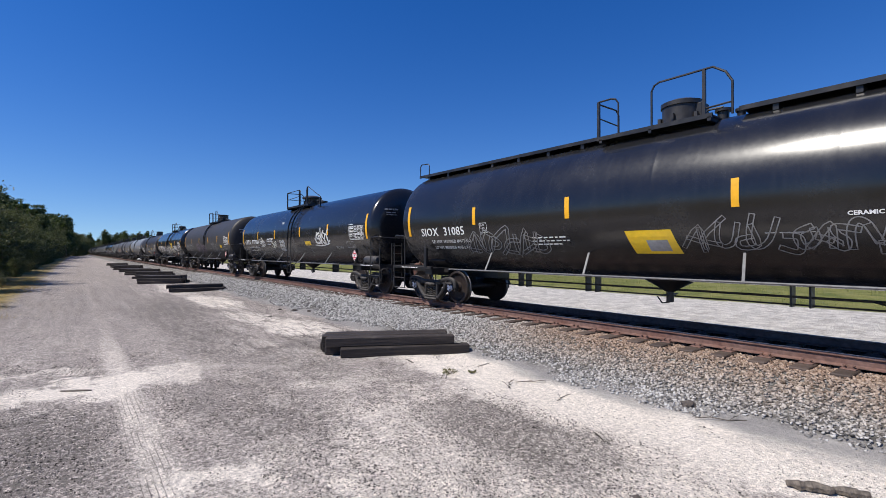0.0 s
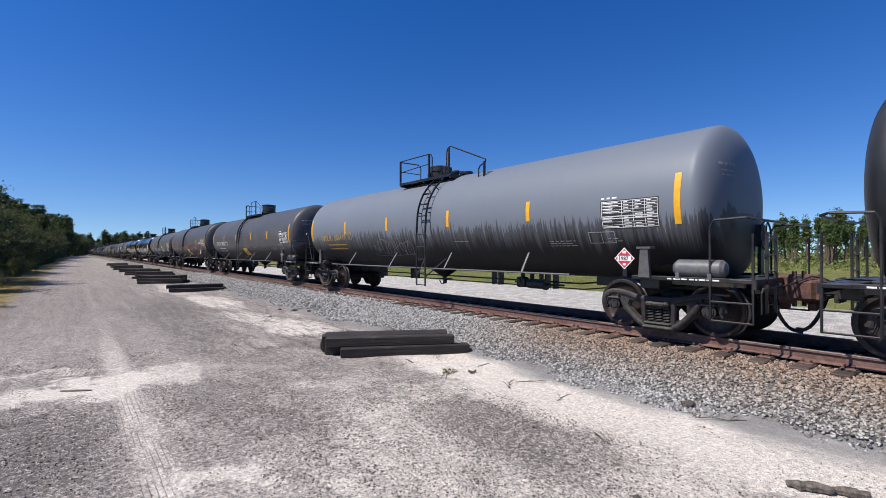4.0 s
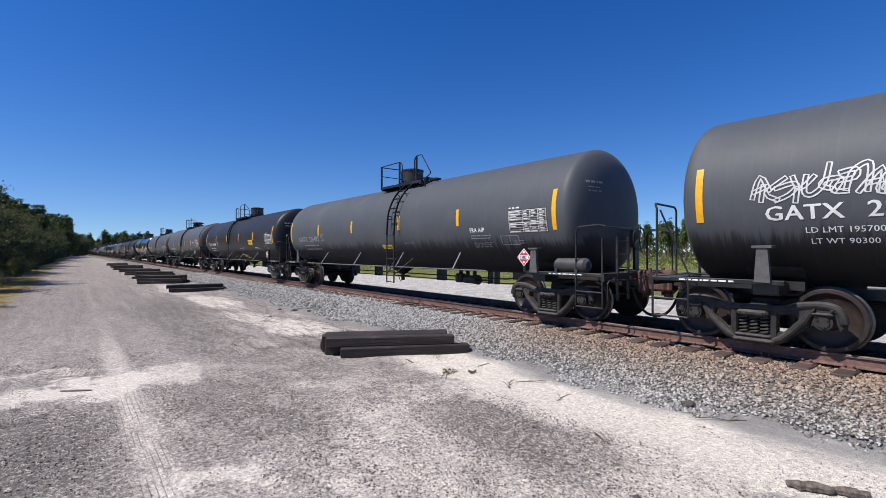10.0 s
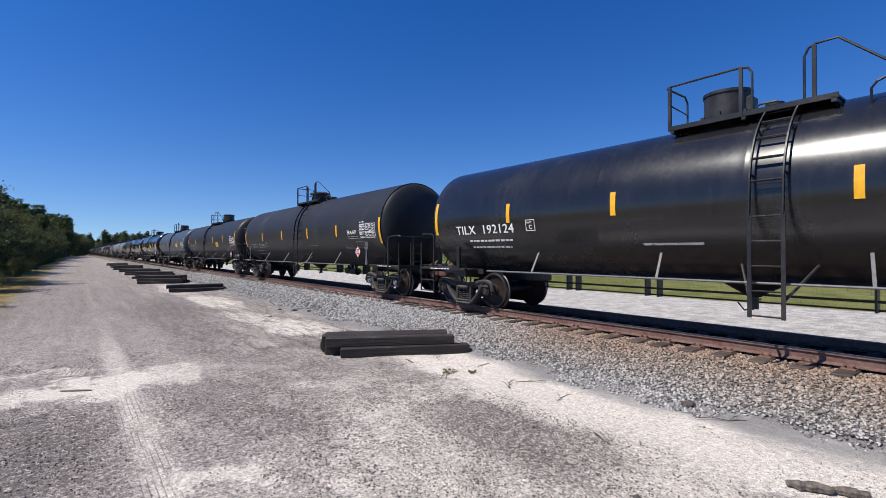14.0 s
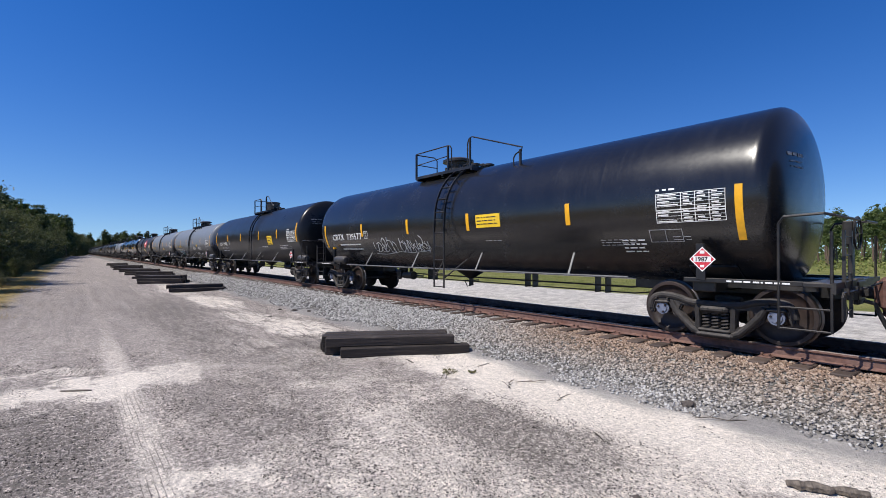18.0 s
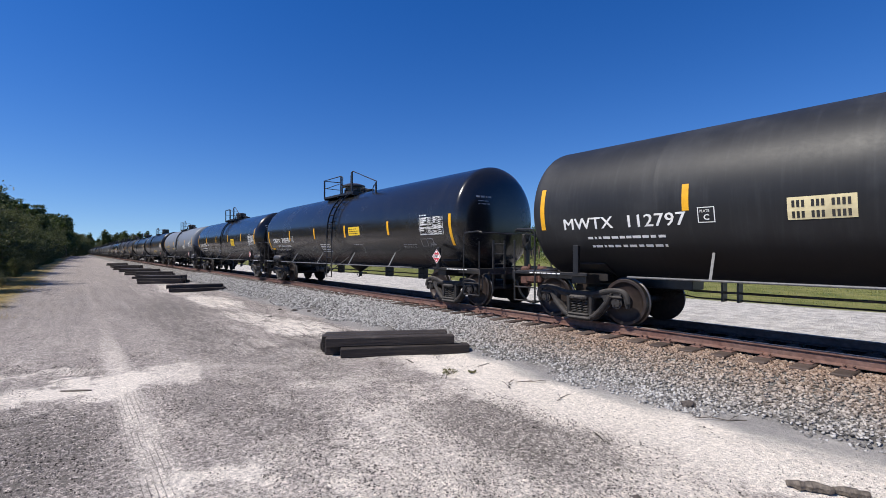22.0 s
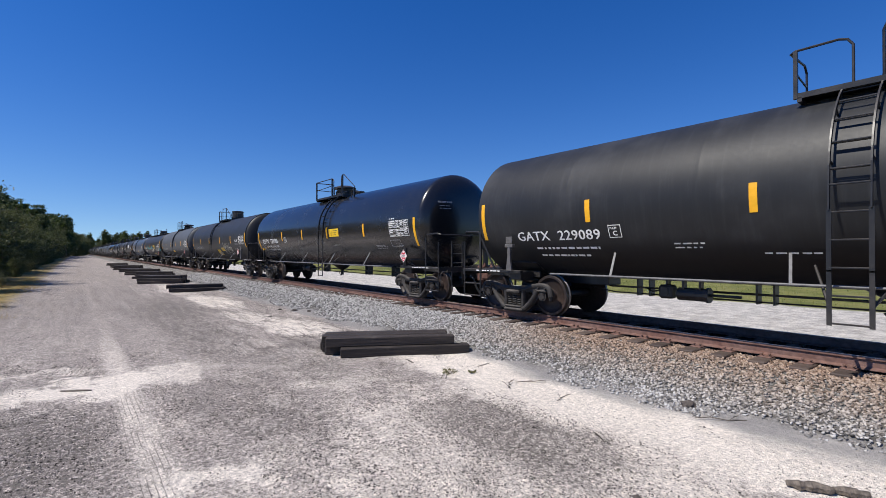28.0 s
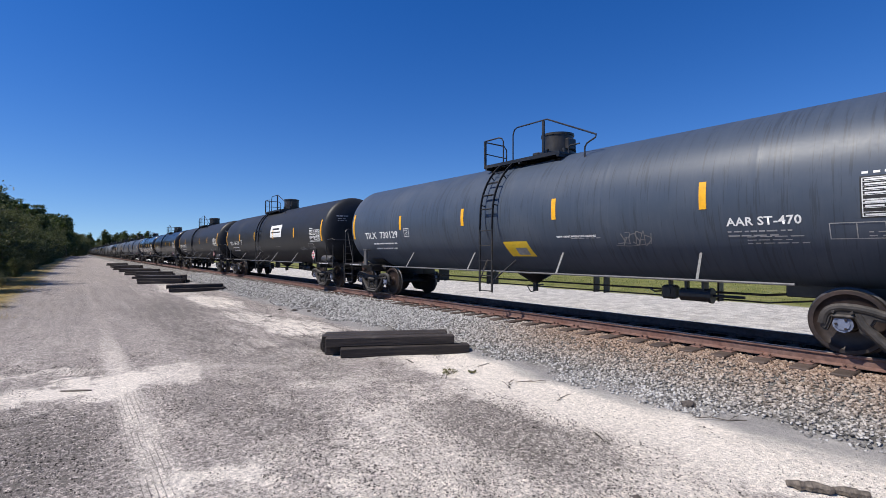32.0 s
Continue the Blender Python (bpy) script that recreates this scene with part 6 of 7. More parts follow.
vr = random.Random(21)
for row, x0 in enumerate((-6.6, -9.6, -13.0)):
    y = 44.0 + row * 5
    while y < 330:
        x = x0 - vr.uniform(0, 1.6) + max(0.0, y - 150) * 0.022
        size = (8.3 + 0.026 * y) * vr.uniform(0.80, 1.04)
        kind = "pine" if vr.random() < (0.30, 0.55, 0.7)[row] else "oak"
        plant(kind, vr.randint(0, 2), x, y, size * ((1.2, 1.2, 1.2)[row] if kind == "pine" else 0.90), "dark green tree in the row along the dirt road", "tree", "trees along the road")
        y += vr.uniform(2.8, 4.4) * (1 + y * 0.006)
# low oaks and scrub at the foot of the row
for k in range(46):
    y = 46 + k * 3.4 + vr.uniform(-1.2, 1.2)
    plant("oak", vr.randint(0, 2), -5.0 - vr.uniform(0, 1.4) + max(0.0, y - 150) * 0.02, y, vr.uniform(2.0, 4.6), "low dark green oak at the edge of the trees", "tree", "trees along the road")
for k in range(24):
    y = 52 + k * 3.1 + vr.uniform(-1.2, 1.2)
    plant("oak", vr.randint(0, 2), -3.5 - vr.uniform(0, 1.3), y, vr.uniform(0.9, 2.0), "low shrubby oak on the verge of the road", "shrub", "shrubs on the verge")
for k in range(16):
    plant("oak" if k % 3 else "pine", k % 3, vr.uniform(-5, 3.2), vr.uniform(320, 410), vr.uniform(11, 14.5), "tree closing the far end of the road", "tree", "trees along the road")
# woods beyond the end of the road, and one tall pine
for k in range(80):
    plant("pine" if vr.random() < 0.45 else "oak", vr.randint(0, 2), vr.uniform(-60, 48), vr.uniform(420, 580), vr.uniform(12, 20), "distant tree beyond the end of the road", "tree", "distant trees")
for yy, xx, hh in ((222, -4.0, 15.5), (234, -3.4, 16.5), (246, -3.7, 16), (262, -3.0, 15), (284, -2.4, 15)):
    plant("pine", yy % 3, xx, yy, hh, "tall pine at the far end of the roadside trees", "tree", "trees along the road")
plant("pine", 1, 21, 300, 13.5, "tall slender pine standing above the train", "tree", "distant trees")
# pine plantation across the field
for k in range(195):
    depth = vr.random() ** 1.5
    plant("slim", vr.randint(0, 3), 84 + depth * 30, vr.uniform(2, 92), vr.uniform(4.9, 8.6) * (1 + 0.20 * depth), "slim pine in the plantation across the field", "pine tree", "plantation pines")
wr = random.Random(8)
woods = [(wr.uniform(112, 150), wr.uniform(-50, 230), wr.uniform(0.3, 6.8) * wr.uniform(0.6, 1.0)) for _ in range(1500)]
tagged(link("far_woods", leaf_mesh("far_woods", FAR_PINE, woods, 34000, (1.1, 1.1, 0.6), 0.42, 12, 1.2)), "dense green woods behind the plantation", "woods", kind="stuff")
scrub = [(wr.uniform(56, 100), wr.uniform(-20, 115), wr.uniform(0.05, 1.5) * wr.random()) for _ in range(3000)]
tagged(link("undergrowth", leaf_mesh("undergrowth", FIELD, scrub, 30000, (0.5, 0.5, 0.22), 0.13, 14, 1.6)), "tall yellow-green grass and scrub at the foot of the plantation", "undergrowth", kind="stuff")
# trees that shade the verge
for xx, yy, hh in ((-6.6, 25.0, 6.4), (-6.8, 34.0, 7.4), (-6.6, 41.0, 8.2)):
    plant("oak", int(yy) % 3, xx, yy, hh, "dark green tree in the row along the dirt road", "tree", "trees along the road")


def tufts(name, places, count, material, spread, height, seed, label, category):
    r = np.random.RandomState(seed)
    ps = np.asarray(places, float)
    pick = r.randint(0, len(ps), count)
    c = ps[pick] + np.stack([r.normal(0, spread, count), r.normal(0, spread, count), np.zeros(count)], -1)
    c[:, 2] = [ground_height(a, b) - 0.01 for a, b in c[:, :2]]
    h = height * r.uniform(0.4, 1.2, count)
    lean = r.normal(0, 0.35, (count, 2)) * h[:, None]
    a = r.uniform(0, math.tau, count)
    w = np.stack([np.cos(a), np.sin(a), np.zeros(count)], -1) * (0.004 + height * 0.012)
    tip = c + np.concatenate([lean, h[:, None]], 1)
    v = np.stack([c - w, c + w, tip], 1).reshape(-1, 3)
    me = bpy.data.meshes.new(name)
    me.from_pydata(v.tolist(), [], np.arange(count * 3).reshape(-1, 3).tolist())
    me.materials.append(material)
    return tagged(link(name, me), label, category, kind="stuff")


gr = random.Random(33)
tufts("dry_grass", [(gr.uniform(-6, -1.9), gr.uniform(14, 46), 0) for _ in range(90)], 16000, DRY, 0.35, 0.16, 1, "dry yellow grass on the verge of the road", "grass")
tufts("field_grass", [(gr.uniform(21.8, 40), gr.uniform(0, 60), 0) for _ in range(500)], 22000, GREEN, 0.7, 0.22, 2, "green grass on the field beyond the track", "grass")


def bush(x, y, size, material, seed, label):
    r = random.Random(seed)
    b = tagged(new("bush"), label, "bush", "bushes on the verge")
    b.location = (x, y, ground_height(x, y))
    bm = bmesh.new()
    cs = []
    for k in range(9):
        a, h = r.uniform(0, math.tau), r.uniform(0.4, 0.95) * size
        e = Vector((math.cos(a) * size * 0.45 * r.random(), math.sin(a) * size * 0.45 * r.random(), h))
        tube(bm, (0, 0, -0.02), e, 0.012, 5, 0, 0.004)
        cs += [tuple(e * q) for q in (0.45, 0.7, 1.0)]
    part("stem", bm, BARK, b)
    link("leaves", leaf_mesh("leaves", material, cs, 900, (size * 0.13,) * 3, 0.035, seed, 1.6), b)


for k in range(26):
    yy = 17 + k * 2.2 + gr.uniform(-1, 1)
    bush(-2.6 - gr.uniform(0.2, 2.4) - yy * 0.01, yy, gr.uniform(0.5, 1.25), SCRUB if gr.random() < 0.6 else OAK, 70 + k, "scrubby bush on the grassy verge of the road")

# near stack, then the line of stacks along the road
tie_stack(5.35, 8.35, 61.0, (4, 3), 1, ((-0.16, 0.16, 0.24, 0.30), (0.14, 0.24, 0.20)))
for k, (x, y, turn, rows) in enumerate(((5.2, 28.0, 80, (4, 2)), (4.7, 36.5, 66, (6, 6, 4)), (5.0, 44, 66, (6, 4, 2)), (5.0, 51, 66, (6, 5, 3)), (5.1, 59, 70, (6, 5)), (5.1, 67, 66, (6, 5, 3)), (5.2, 77, 66, (6, 4)), (5.3, 90, 70, (6, 4)))):
    tie_stack(x, y, turn, rows, 10 + k)


def driftwood(x, y, turn, length, thick, seed):
    r = random.Random(seed)
    n = 9
    bm = bmesh.new()
    rings = []
    for i in range(n):
        u = (i / (n - 1) - 0.5) * length
        rr = thick * (0.55 + 0.45 * math.sin(math.pi * (0.1 + 0.8 * i / (n - 1)))) * r.uniform(0.75, 1.2)
        c = Vector((u, r.uniform(-0.3, 0.3) * thick, thick * 0.8))
        rings.append([bm.verts.new(c + Vector((0, math.cos(a) * rr * r.uniform(0.8, 1.2), math.sin(a) * rr * 0.8))) for a in [k * math.tau / 7 for k in range(7)]])
    for q, w in zip(rings, rings[1:]):
        for i in range(7):
            bm.faces.new((q[i], q[(i + 1) % 7], w[(i + 1) % 7], w[i]))
    bm.faces.new(rings[0][::-1])
    bm.faces.new(rings[-1])
    ob = link("stick", mesh_of(bm, "stick", DEADWOOD), None, pose(x, y, ground_height(x, y) - 0.01, 0, 0, turn))
    return tagged(ob, "weathered grey piece of dead wood on the sand", "stick")


DEADWOOD = wood_material("dead_wood", (0.05, 0.040, 0.032), (0.17, 0.14, 0.11))
driftwood(5.05, 1.22, -62, 0.34, 0.055, 1)
driftwood(5.22, 0.98, -66, 0.26, 0.05, 7)
driftwood(0.02, 8.9, -30, 0.42, 0.022, 2)
driftwood(5.0, 7.35, -100, 0.30, 0.016, 3)
driftwood(5.9, 6.3, 10, 0.45, 0.012, 4)


def twig(x, y, turn, length, seed):
    r = random.Random(seed)
    bm = bmesh.new()
    pts = [Vector((length * (k / 6 - 0.5), r.uniform(-0.06, 0.06) * length, 0.012 + r.uniform(0, 0.02))) for k in range(7)]
    pipe(bm, pts, 0.006, 5)
    for k in (2, 4):
        e = pts[k] + Vector((length * 0.22, r.choice((-1, 1)) * length * 0.2, 0.03))
        pipe(bm, [pts[k], pts[k].lerp(e, 0.5) + Vector((0, 0, 0.01)), e], 0.004, 5)
    ob = link("twig", mesh_of(bm, "twig", DEADWOOD), None, pose(x, y, ground_height(x, y), 0, 0, turn))
    tagged(ob, "thin forked dead twig lying on the sand", "twig", "twigs on the sand")


for k, (x, y, turn, length) in enumerate(((5.35, 5.1, 40, 0.45), (5.75, 5.0, -35, 0.5), (5.5, 4.2, 15, 0.35), (6.2, 2.4, -55, 0.6), (4.6, 3.0, 60, 0.25))):
    twig(x, y, turn, length, 40 + k)


def weed(x, y, size, seed):
    r = random.Random(seed)
    ob = tagged(new("weed"), "small green weed growing out of the sand", "weed", "weeds on the sand")
    ob.location = (x, y, ground_height(x, y))
    bm = bmesh.new()
    tips = []
    for k in range(9):
        a, l = r.uniform(0, math.tau), size * r.uniform(0.5, 1.0)
        tip = Vector((math.cos(a) * l, math.sin(a) * l, size * r.uniform(0.1, 0.4)))
        pipe(bm, [(0, 0, 0), tip * 0.5 + Vector((0, 0, 0.01)), tip], 0.003, 4)
        tips += [tuple(tip * q) for q in (0.5, 0.8, 1.0)]
    part("stem", bm, BARK, ob)
    link("leaves", leaf_mesh("leaves", SCRUB, tips, 160, (size * 0.09, size * 0.09, size * 0.05), 0.016, seed, 1.3), ob)


weed(5.0, 6.15, 0.17, 3)
weed(5.35, 6.0, 0.09, 4)


def clod(x, y, size, seed):
    r = random.Random(seed)
    bm = bmesh.new()
    bmesh.ops.create_icosphere(bm, subdivisions=2, radius=size)
    for v in bm.verts:
        v.co *= 1 + 0.45 * noise.noise(v.co * (1.6 / size) + Vector((seed, 0, 0)))
        v.co.z = max(v.co.z * 0.55, -0.15 * size)
    ob = link("clod", mesh_of(bm, "clod", CLOD), None, pose(x, y, ground_height(x, y) + 0.1 * size, 0, 0, r.uniform(0, 360)))
    tagged(ob, "dark lump of dirt on the ground", "clod", "clods of dirt")


CLOD = plain("dark_dirt_clod", (0.075, 0.062, 0.054), 0.9, 0.35, scale=40.0, bump=0.6)
for k, (x, y, size) in enumerate(((6.42, 2.85, 0.10), (6.1, 16.2, 0.10), (5.8, 16.8, 0.07), (6.4, 15.6, 0.08), (5.0, 15.4, 0.06), (3.5, 2.05, 0.03), (3.75, 2.1, 0.035), (3.1, 1.95, 0.025))):
    clod(x, y, size, k + 1)

# ---- the train ----
THERMAL = ("THERMAL PROTECTION", "SYSTEM EQUIPPED")
CARS = [
    dict(paint="gloss", mark="SIOX", number="31085", top="W", big=True, walkway=True, ladder=False, hatch=3, stripes=(3.1, 5.92, 9.0, 12.05), sub=("LD LMT 197700LB 89675 KG", "LT WT 88300LB 40052 KG"), look="with a running board and pale spray tags",
         extras=[("tag", 2.6, 1.45, 2.5, 0.5, "grey", "block", 0.03), ("lines", 4.9, 1.75, 1.0, 3), ("panel", 7.25, 1.42, 0.85, 0.48), ("tag", 8.2, 1.52, 1.15, 0.40, "grey", "block", 0.022), ("tag", 9.5, 1.48, 2.1, 0.34, "grey", "bubble", 0.022), ("sign", 11.1, 1.95, 0.9, 0.55), ("caption", 10.3, 1.93, 0.075, ("CERAMIC FIBER",)), ("caption", 10.75, 1.72, 0.075, ("VENT TANK WHEN",))]),
    dict(paint="gloss", mark="CBTX", number="737084", stripes=(3.05, 5.75, 9.1, 12.05), top="C", move=0.45, hatch=1, look="with white spray tags", sub=("LD LMT 195300 LB 88550 KG", "LT WT 90500 LB 41050 KG"),
         extras=[("tag", 3.45, 1.8, 0.6, 0.33, "white", "scrawl", 0.05), ("caption", 4.5, 2.10, 0.085, THERMAL), ("lines", 4.5, 1.85, 0.6, 1), ("tag", 5.15, 1.74, 0.65, 0.27, "cream", "scrawl", 0.03), ("tag", 5.3, 1.5, 0.9, 0.2, "grey", "scrawl", 0.02), ("graffito", 6.4, 1.88, 0.24, ("RIVAL", "RIVAL", "RIVAL"), "white", False), ("sign", 9.6, 1.75, 0.6, 0.18), ("tag", 10.8, 1.8, 1.3, 0.45, "white", "scrawl", 0.07), ("lines", 6.6, 2.9, 0.4, 2)]),
    dict(paint="brown", mark="CBTX", number="737994", number_scale=0.88, number_shift=0.22, big=True, first=0.05, top="A", move=-0.1, hatch=0, crisp=False, look="with violet spray lettering", sub=("LD LMT 195000 LB 88450 KG", "LT WT 91000 LB 41250 KG"),
         extras=[("tag", 4.6, 1.5, 3.3, 0.6, "purple", "block", 0.035), ("tag", 10.0, 1.5, 1.9, 0.5, "grey", "block", 0.03), ("sign", 12.6, 1.75, 0.5, 0.22)]),
    dict(paint="gloss", mark="CTCX", number="730825", big=True, first=0.03, top="A", move=-0.3, hatch=2, look="with white spray tags and a yellow sign", sub=("LD LMT 207400LB 940 50 KG", "LT WT 78600LB 356 50 KG"),
         extras=[("tag", 3.9, 1.65, 0.9, 0.35, "white", "scrawl", 0.03), ("tag", 5.9, 1.5, 2.0, 0.5, "white", "bubble", 0.03), ("tag", 8.4, 1.7, 1.0, 0.42, "cream", "scrawl", 0.045), ("tag", 9.5, 1.52, 1.6, 0.33, "cream", "scrawl", 0.045), ("sign", 9.6, 1.92, 0.85, 0.44), ("tag", 11.3, 1.75, 1.5, 0.32, "white", "scrawl", 0.06), ("lines", 12.3, 1.6, 1.2, 1)]),
    dict(paint="dark", mark="TILX", number="360578", placard=14.5, top="B", move=-0.3, hatch=0, look="with white outline spray tags",
         extras=[("tag", 3.1, 1.3, 1.8, 0.45, "grey", "bubble", 0.025), ("tag", 6.85, 1.9, 0.9, 0.7, "white", "scrawl", 0.04), ("panel", 6.85, 1.2, 1.0, 0.55), ("tag", 7.8, 1.15, 2.5, 0.62, "white", "bubble", 0.035), ("tag", 10.4, 1.45, 1.4, 0.38, "grey", "scrawl", 0.03), ("sign", 10.6, 1.85, 0.6, 0.14), ("lines", 11.75, 1.7, 0.9, 2), ("tag", 12.65, 1.7, 0.9, 0.28, "white", "scrawl", 0.03)]),
    dict(paint="light", mark="UTLX", number="205117", yellow=True, top="C", move=0.4, hatch=2, look="with dark run marks", extras=[("tag", 5.0, 1.4, 2.2, 0.5, "grey", "scrawl", 0.03)]),
    dict(paint="worn", mark="CTCX", number="303017", top="B", hatch=0, look="with dirty lower flanks", extras=[("panel", 7.2, 1.3, 0.8, 0.5)]),
    dict(paint="worn", mark="GATX", number="227024", top="B", move=0.08, crisp=False, rim=True, hatch=0, look="with red smears and a yellow panel",
         extras=[("tag", 3.86, 1.86, 2.2, 0.27, "red", "smear", 0.03), ("panel", 7.6, 1.25, 0.95, 0.6), ("tag", 8.3, 1.84, 2.5, 0.32, "red", "smear", 0.03), ("lines", 10.9, 1.78, 1.4, 1), ("tag", 12.2, 1.8, 1.4, 0.32, "red", "smear", 0.03), ("word", 13.0, 2.15, 0.16, "FRA-AIP")]),
    dict(paint="grey", mark="TILX", number="315616", tip=9.2, top="A", move=-0.3, hatch=0, look="with large pale spray lettering",
         extras=[("piece", 3.7, 1.22, 4.6, 0.85, 6), ("sign", 9.6, 1.95, 0.8, 0.25), ("tag", 9.3, 1.55, 1.9, 0.4, "white", "block", 0.035), ("tag", 13.2, 1.5, 1.0, 0.35, "cream", "bubble", 0.03)]),
    dict(paint="gloss", mark="CBTX", number="737129", stripes=(3.0, 5.95, 9.2, 12.05), top="B", move=0.05, hatch=1, look="with small white stencils", sub=("LD LMT 195300 LB 88550 KG", "LT WT 90700 LB 41150 KG"),
         extras=[("caption", 4.72, 2.08, 0.085, THERMAL), ("lines", 4.75, 1.84, 0.55, 1), ("sign", 6.19, 1.43, 0.43, 0.14), ("lines", 6.2, 3.05, 0.4, 2), ("lines", 8.6, 2.2, 0.6, 4), ("lines", 10.6, 1.95, 1.2, 4)]),
    dict(paint="gloss", mark="CBTX", number="736847", plate=3.62, stripes=(3.25, 6.1, 9.2, 12.05), top="A", move=-0.05, hatch=1, look="with a blue spray tag", sub=("LD LMT 195600 LB 88700 KG", "LT WT 90400 LB 41000 KG"),
         extras=[("head_tag", -1.05, 2.35, 1.3, 0.6), ("tag", 3.15, 1.5, 0.45, 0.34, "grey", "bubble", 0.015), ("tag", 4.1, 1.6, 1.6, 0.4, "blue", "scrawl", 0.06), ("lines", 1.9, 1.55, 1.4, 2), ("caption", 5.4, 2.1, 0.085, THERMAL), ("sign", 11.1, 1.88, 0.55, 0.2)]),
    dict(paint="grey", mark="GATX", number="226520", top="A", move=0.3, hatch=0, look="with white spray tags", sub=("LD LMT 195700 LB", "LT WT 90300 LB"),
         extras=[("tag", 0.75, 2.22, 1.9, 0.30, "white", "block", 0.026), ("tag", 5.4, 1.65, 1.6, 0.35, "white", "scrawl", 0.035), ("tag", 8.8, 1.35, 3.4, 0.5, "grey", "block", 0.03), ("tag", 11.6, 2.0, 1.6, 0.35, "grey", "scrawl", 0.03), ("sign", 11.2, 1.6, 0.8, 0.16), ("word", 12.6, 1.95, 0.14, "FRA AIP")]),
    dict(paint="grey", mark="GATX", number="226482", top="A", move=0.35, crisp=False, hatch=0, look="with faded stencils", extras=[("sign", 8.0, 1.55, 0.6, 0.16), ("word", 12.5, 1.95, 0.15, "FRA AIP")]),
    dict(paint="dark", mark="TILX", number="361524", tank=False, stripes=(3.1, 6.0, 8.83, 11.81), top="B", move=-0.1, hatch=0, look="with a yellow sign", extras=[("sign", 10.8, 1.88, 0.82, 0.28), ("panel", 8.55, 1.1, 0.85, 0.36), ("lines", 11.8, 1.7, 1.0, 2), ("lines", 8.8, 1.68, 0.9, 1)]),
    dict(paint="grey", mark="GATX", number="227057", truck=0.03, top="A", move=-0.3, rim=True, hatch=1, look="with a pale sign post by its head", extras=[("sign", 6.36, 1.5, 0.88, 0.24), ("lines", 10.94, 1.72, 1.38, 2), ("word", 12.94, 2.2, 0.19, "FRA-AIP")]),
    dict(paint="grey", mark="GATX", number="224802", top="A", hatch=0, look="with a small green sign", extras=[("sign", 7.3, 1.42, 0.4, 0.14), ("word", 12.6, 1.95, 0.16, "FRA AIP"), ("lines", 9.3, 1.72, 0.9, 1)]),
    dict(paint="gloss", mark="TILX", number="192124", tip=9.2, top="A", move=-0.66, hatch=0, first=0.02, stripes=(2.75, 5.45, 8.95, 12.0), look="with a yellow sign", extras=[("caption", 5.95, 1.57, 0.06, ("VENT TANK WHEN UNLOADING",)), ("sign", 9.9, 1.85, 0.8, 0.45)]),
    dict(paint="dark", mark="GATX", number="222015", top="A", move=-0.35, crisp=False, rim=True, hatch=1, look="with a pale sign post by its head", extras=[("word", 12.95, 2.1, 0.19, "FRA-AIP")]),
    dict(paint="dark", mark="TILX", number="360112", top="B", crisp=False, hatch=0, look="with faded stencils", extras=[("sign", 10.0, 1.85, 0.7, 0.3)]),
    dict(paint="bluegrey", mark="TILX", number="335207", top="A", move=-0.1, crisp=False, hatch=0, look="with dark run marks and a yellow sign", extras=[("sign", 11.0, 1.95, 1.0, 0.36)]),
    dict(paint="gloss", mark="CBTX", number="739578", big=True, top="C", move=-0.1, hatch=1, last=14.98, stripes=(3.1, 5.95, 8.75, 11.8), look="with a yellow sign", extras=[("sign", 9.03, 2.05, 0.84, 0.3), ("lines", 6.9, 1.75, 0.9, 4), ("lines", 13.0, 1.65, 0.5, 4)]),
    dict(paint="gloss", mark="CBTX", number="739577", big=True, placard=14.46, table=13.72, top="C", move=0.05, hatch=1, last=15.0, stripes=(3.2, 6.04, 8.8, 11.88), look="with white scrawls and a yellow sign", extras=[("tag", 3.85, 1.45, 1.3, 0.42, "white", "scrawl", 0.03), ("tag", 5.4, 1.5, 1.5, 0.35, "white", "scrawl", 0.03), ("sign", 9.12, 2.05, 0.84, 0.32), ("lines", 13.0, 1.65, 0.5, 4)]),
    dict(paint="satin", mark="TILX", number="194001", big=True, top="A", hatch=0, stripes=(3.1, 6.1, 9.6, 12.5), look="with a square yellow sign", extras=[("sign", 11.0, 1.85, 0.75, 0.45), ("caption", 9.9, 1.72, 0.055, ("VENT TANK WHEN UNLOADING",)), ("lines", 12.7, 1.75, 1.1, 3)]),
    dict(paint="light", mark="UTLX", number="208353", tip=9.65, yellow=True, top="C", move=0.5, hatch=1, look="with run marks and white spray tags",
         extras=[("tag", 1.1, 1.2, 4.1, 0.65, "white", "block", 0.03), ("tag", 2.2, 1.3, 1.4, 0.4, "teal", "scrawl", 0.03), ("tag", 5.3, 1.3, 1.9, 0.42, "grey", "scrawl", 0.04), ("tag", 8.7, 1.68, 1.0, 0.24, "white", "scrawl", 0.035), ("graffito", 8.75, 1.02, 0.95, ("DEMO",), "white", True), ("sign", 10.18, 1.92, 0.44, 0.15), ("tag", 10.7, 1.7, 1.2, 0.2, "white", "scrawl", 0.03)]),
    dict(paint="light", mark="UTLX", number="209996", yellow=True, top="C", move=0.35, hatch=1, look="with heavy dark run marks", extras=[("tag", 10.4, 1.4, 2.2, 0.5, "grey", "bubble", 0.03), ("sign", 9.3, 1.75, 0.55, 0.16)]),
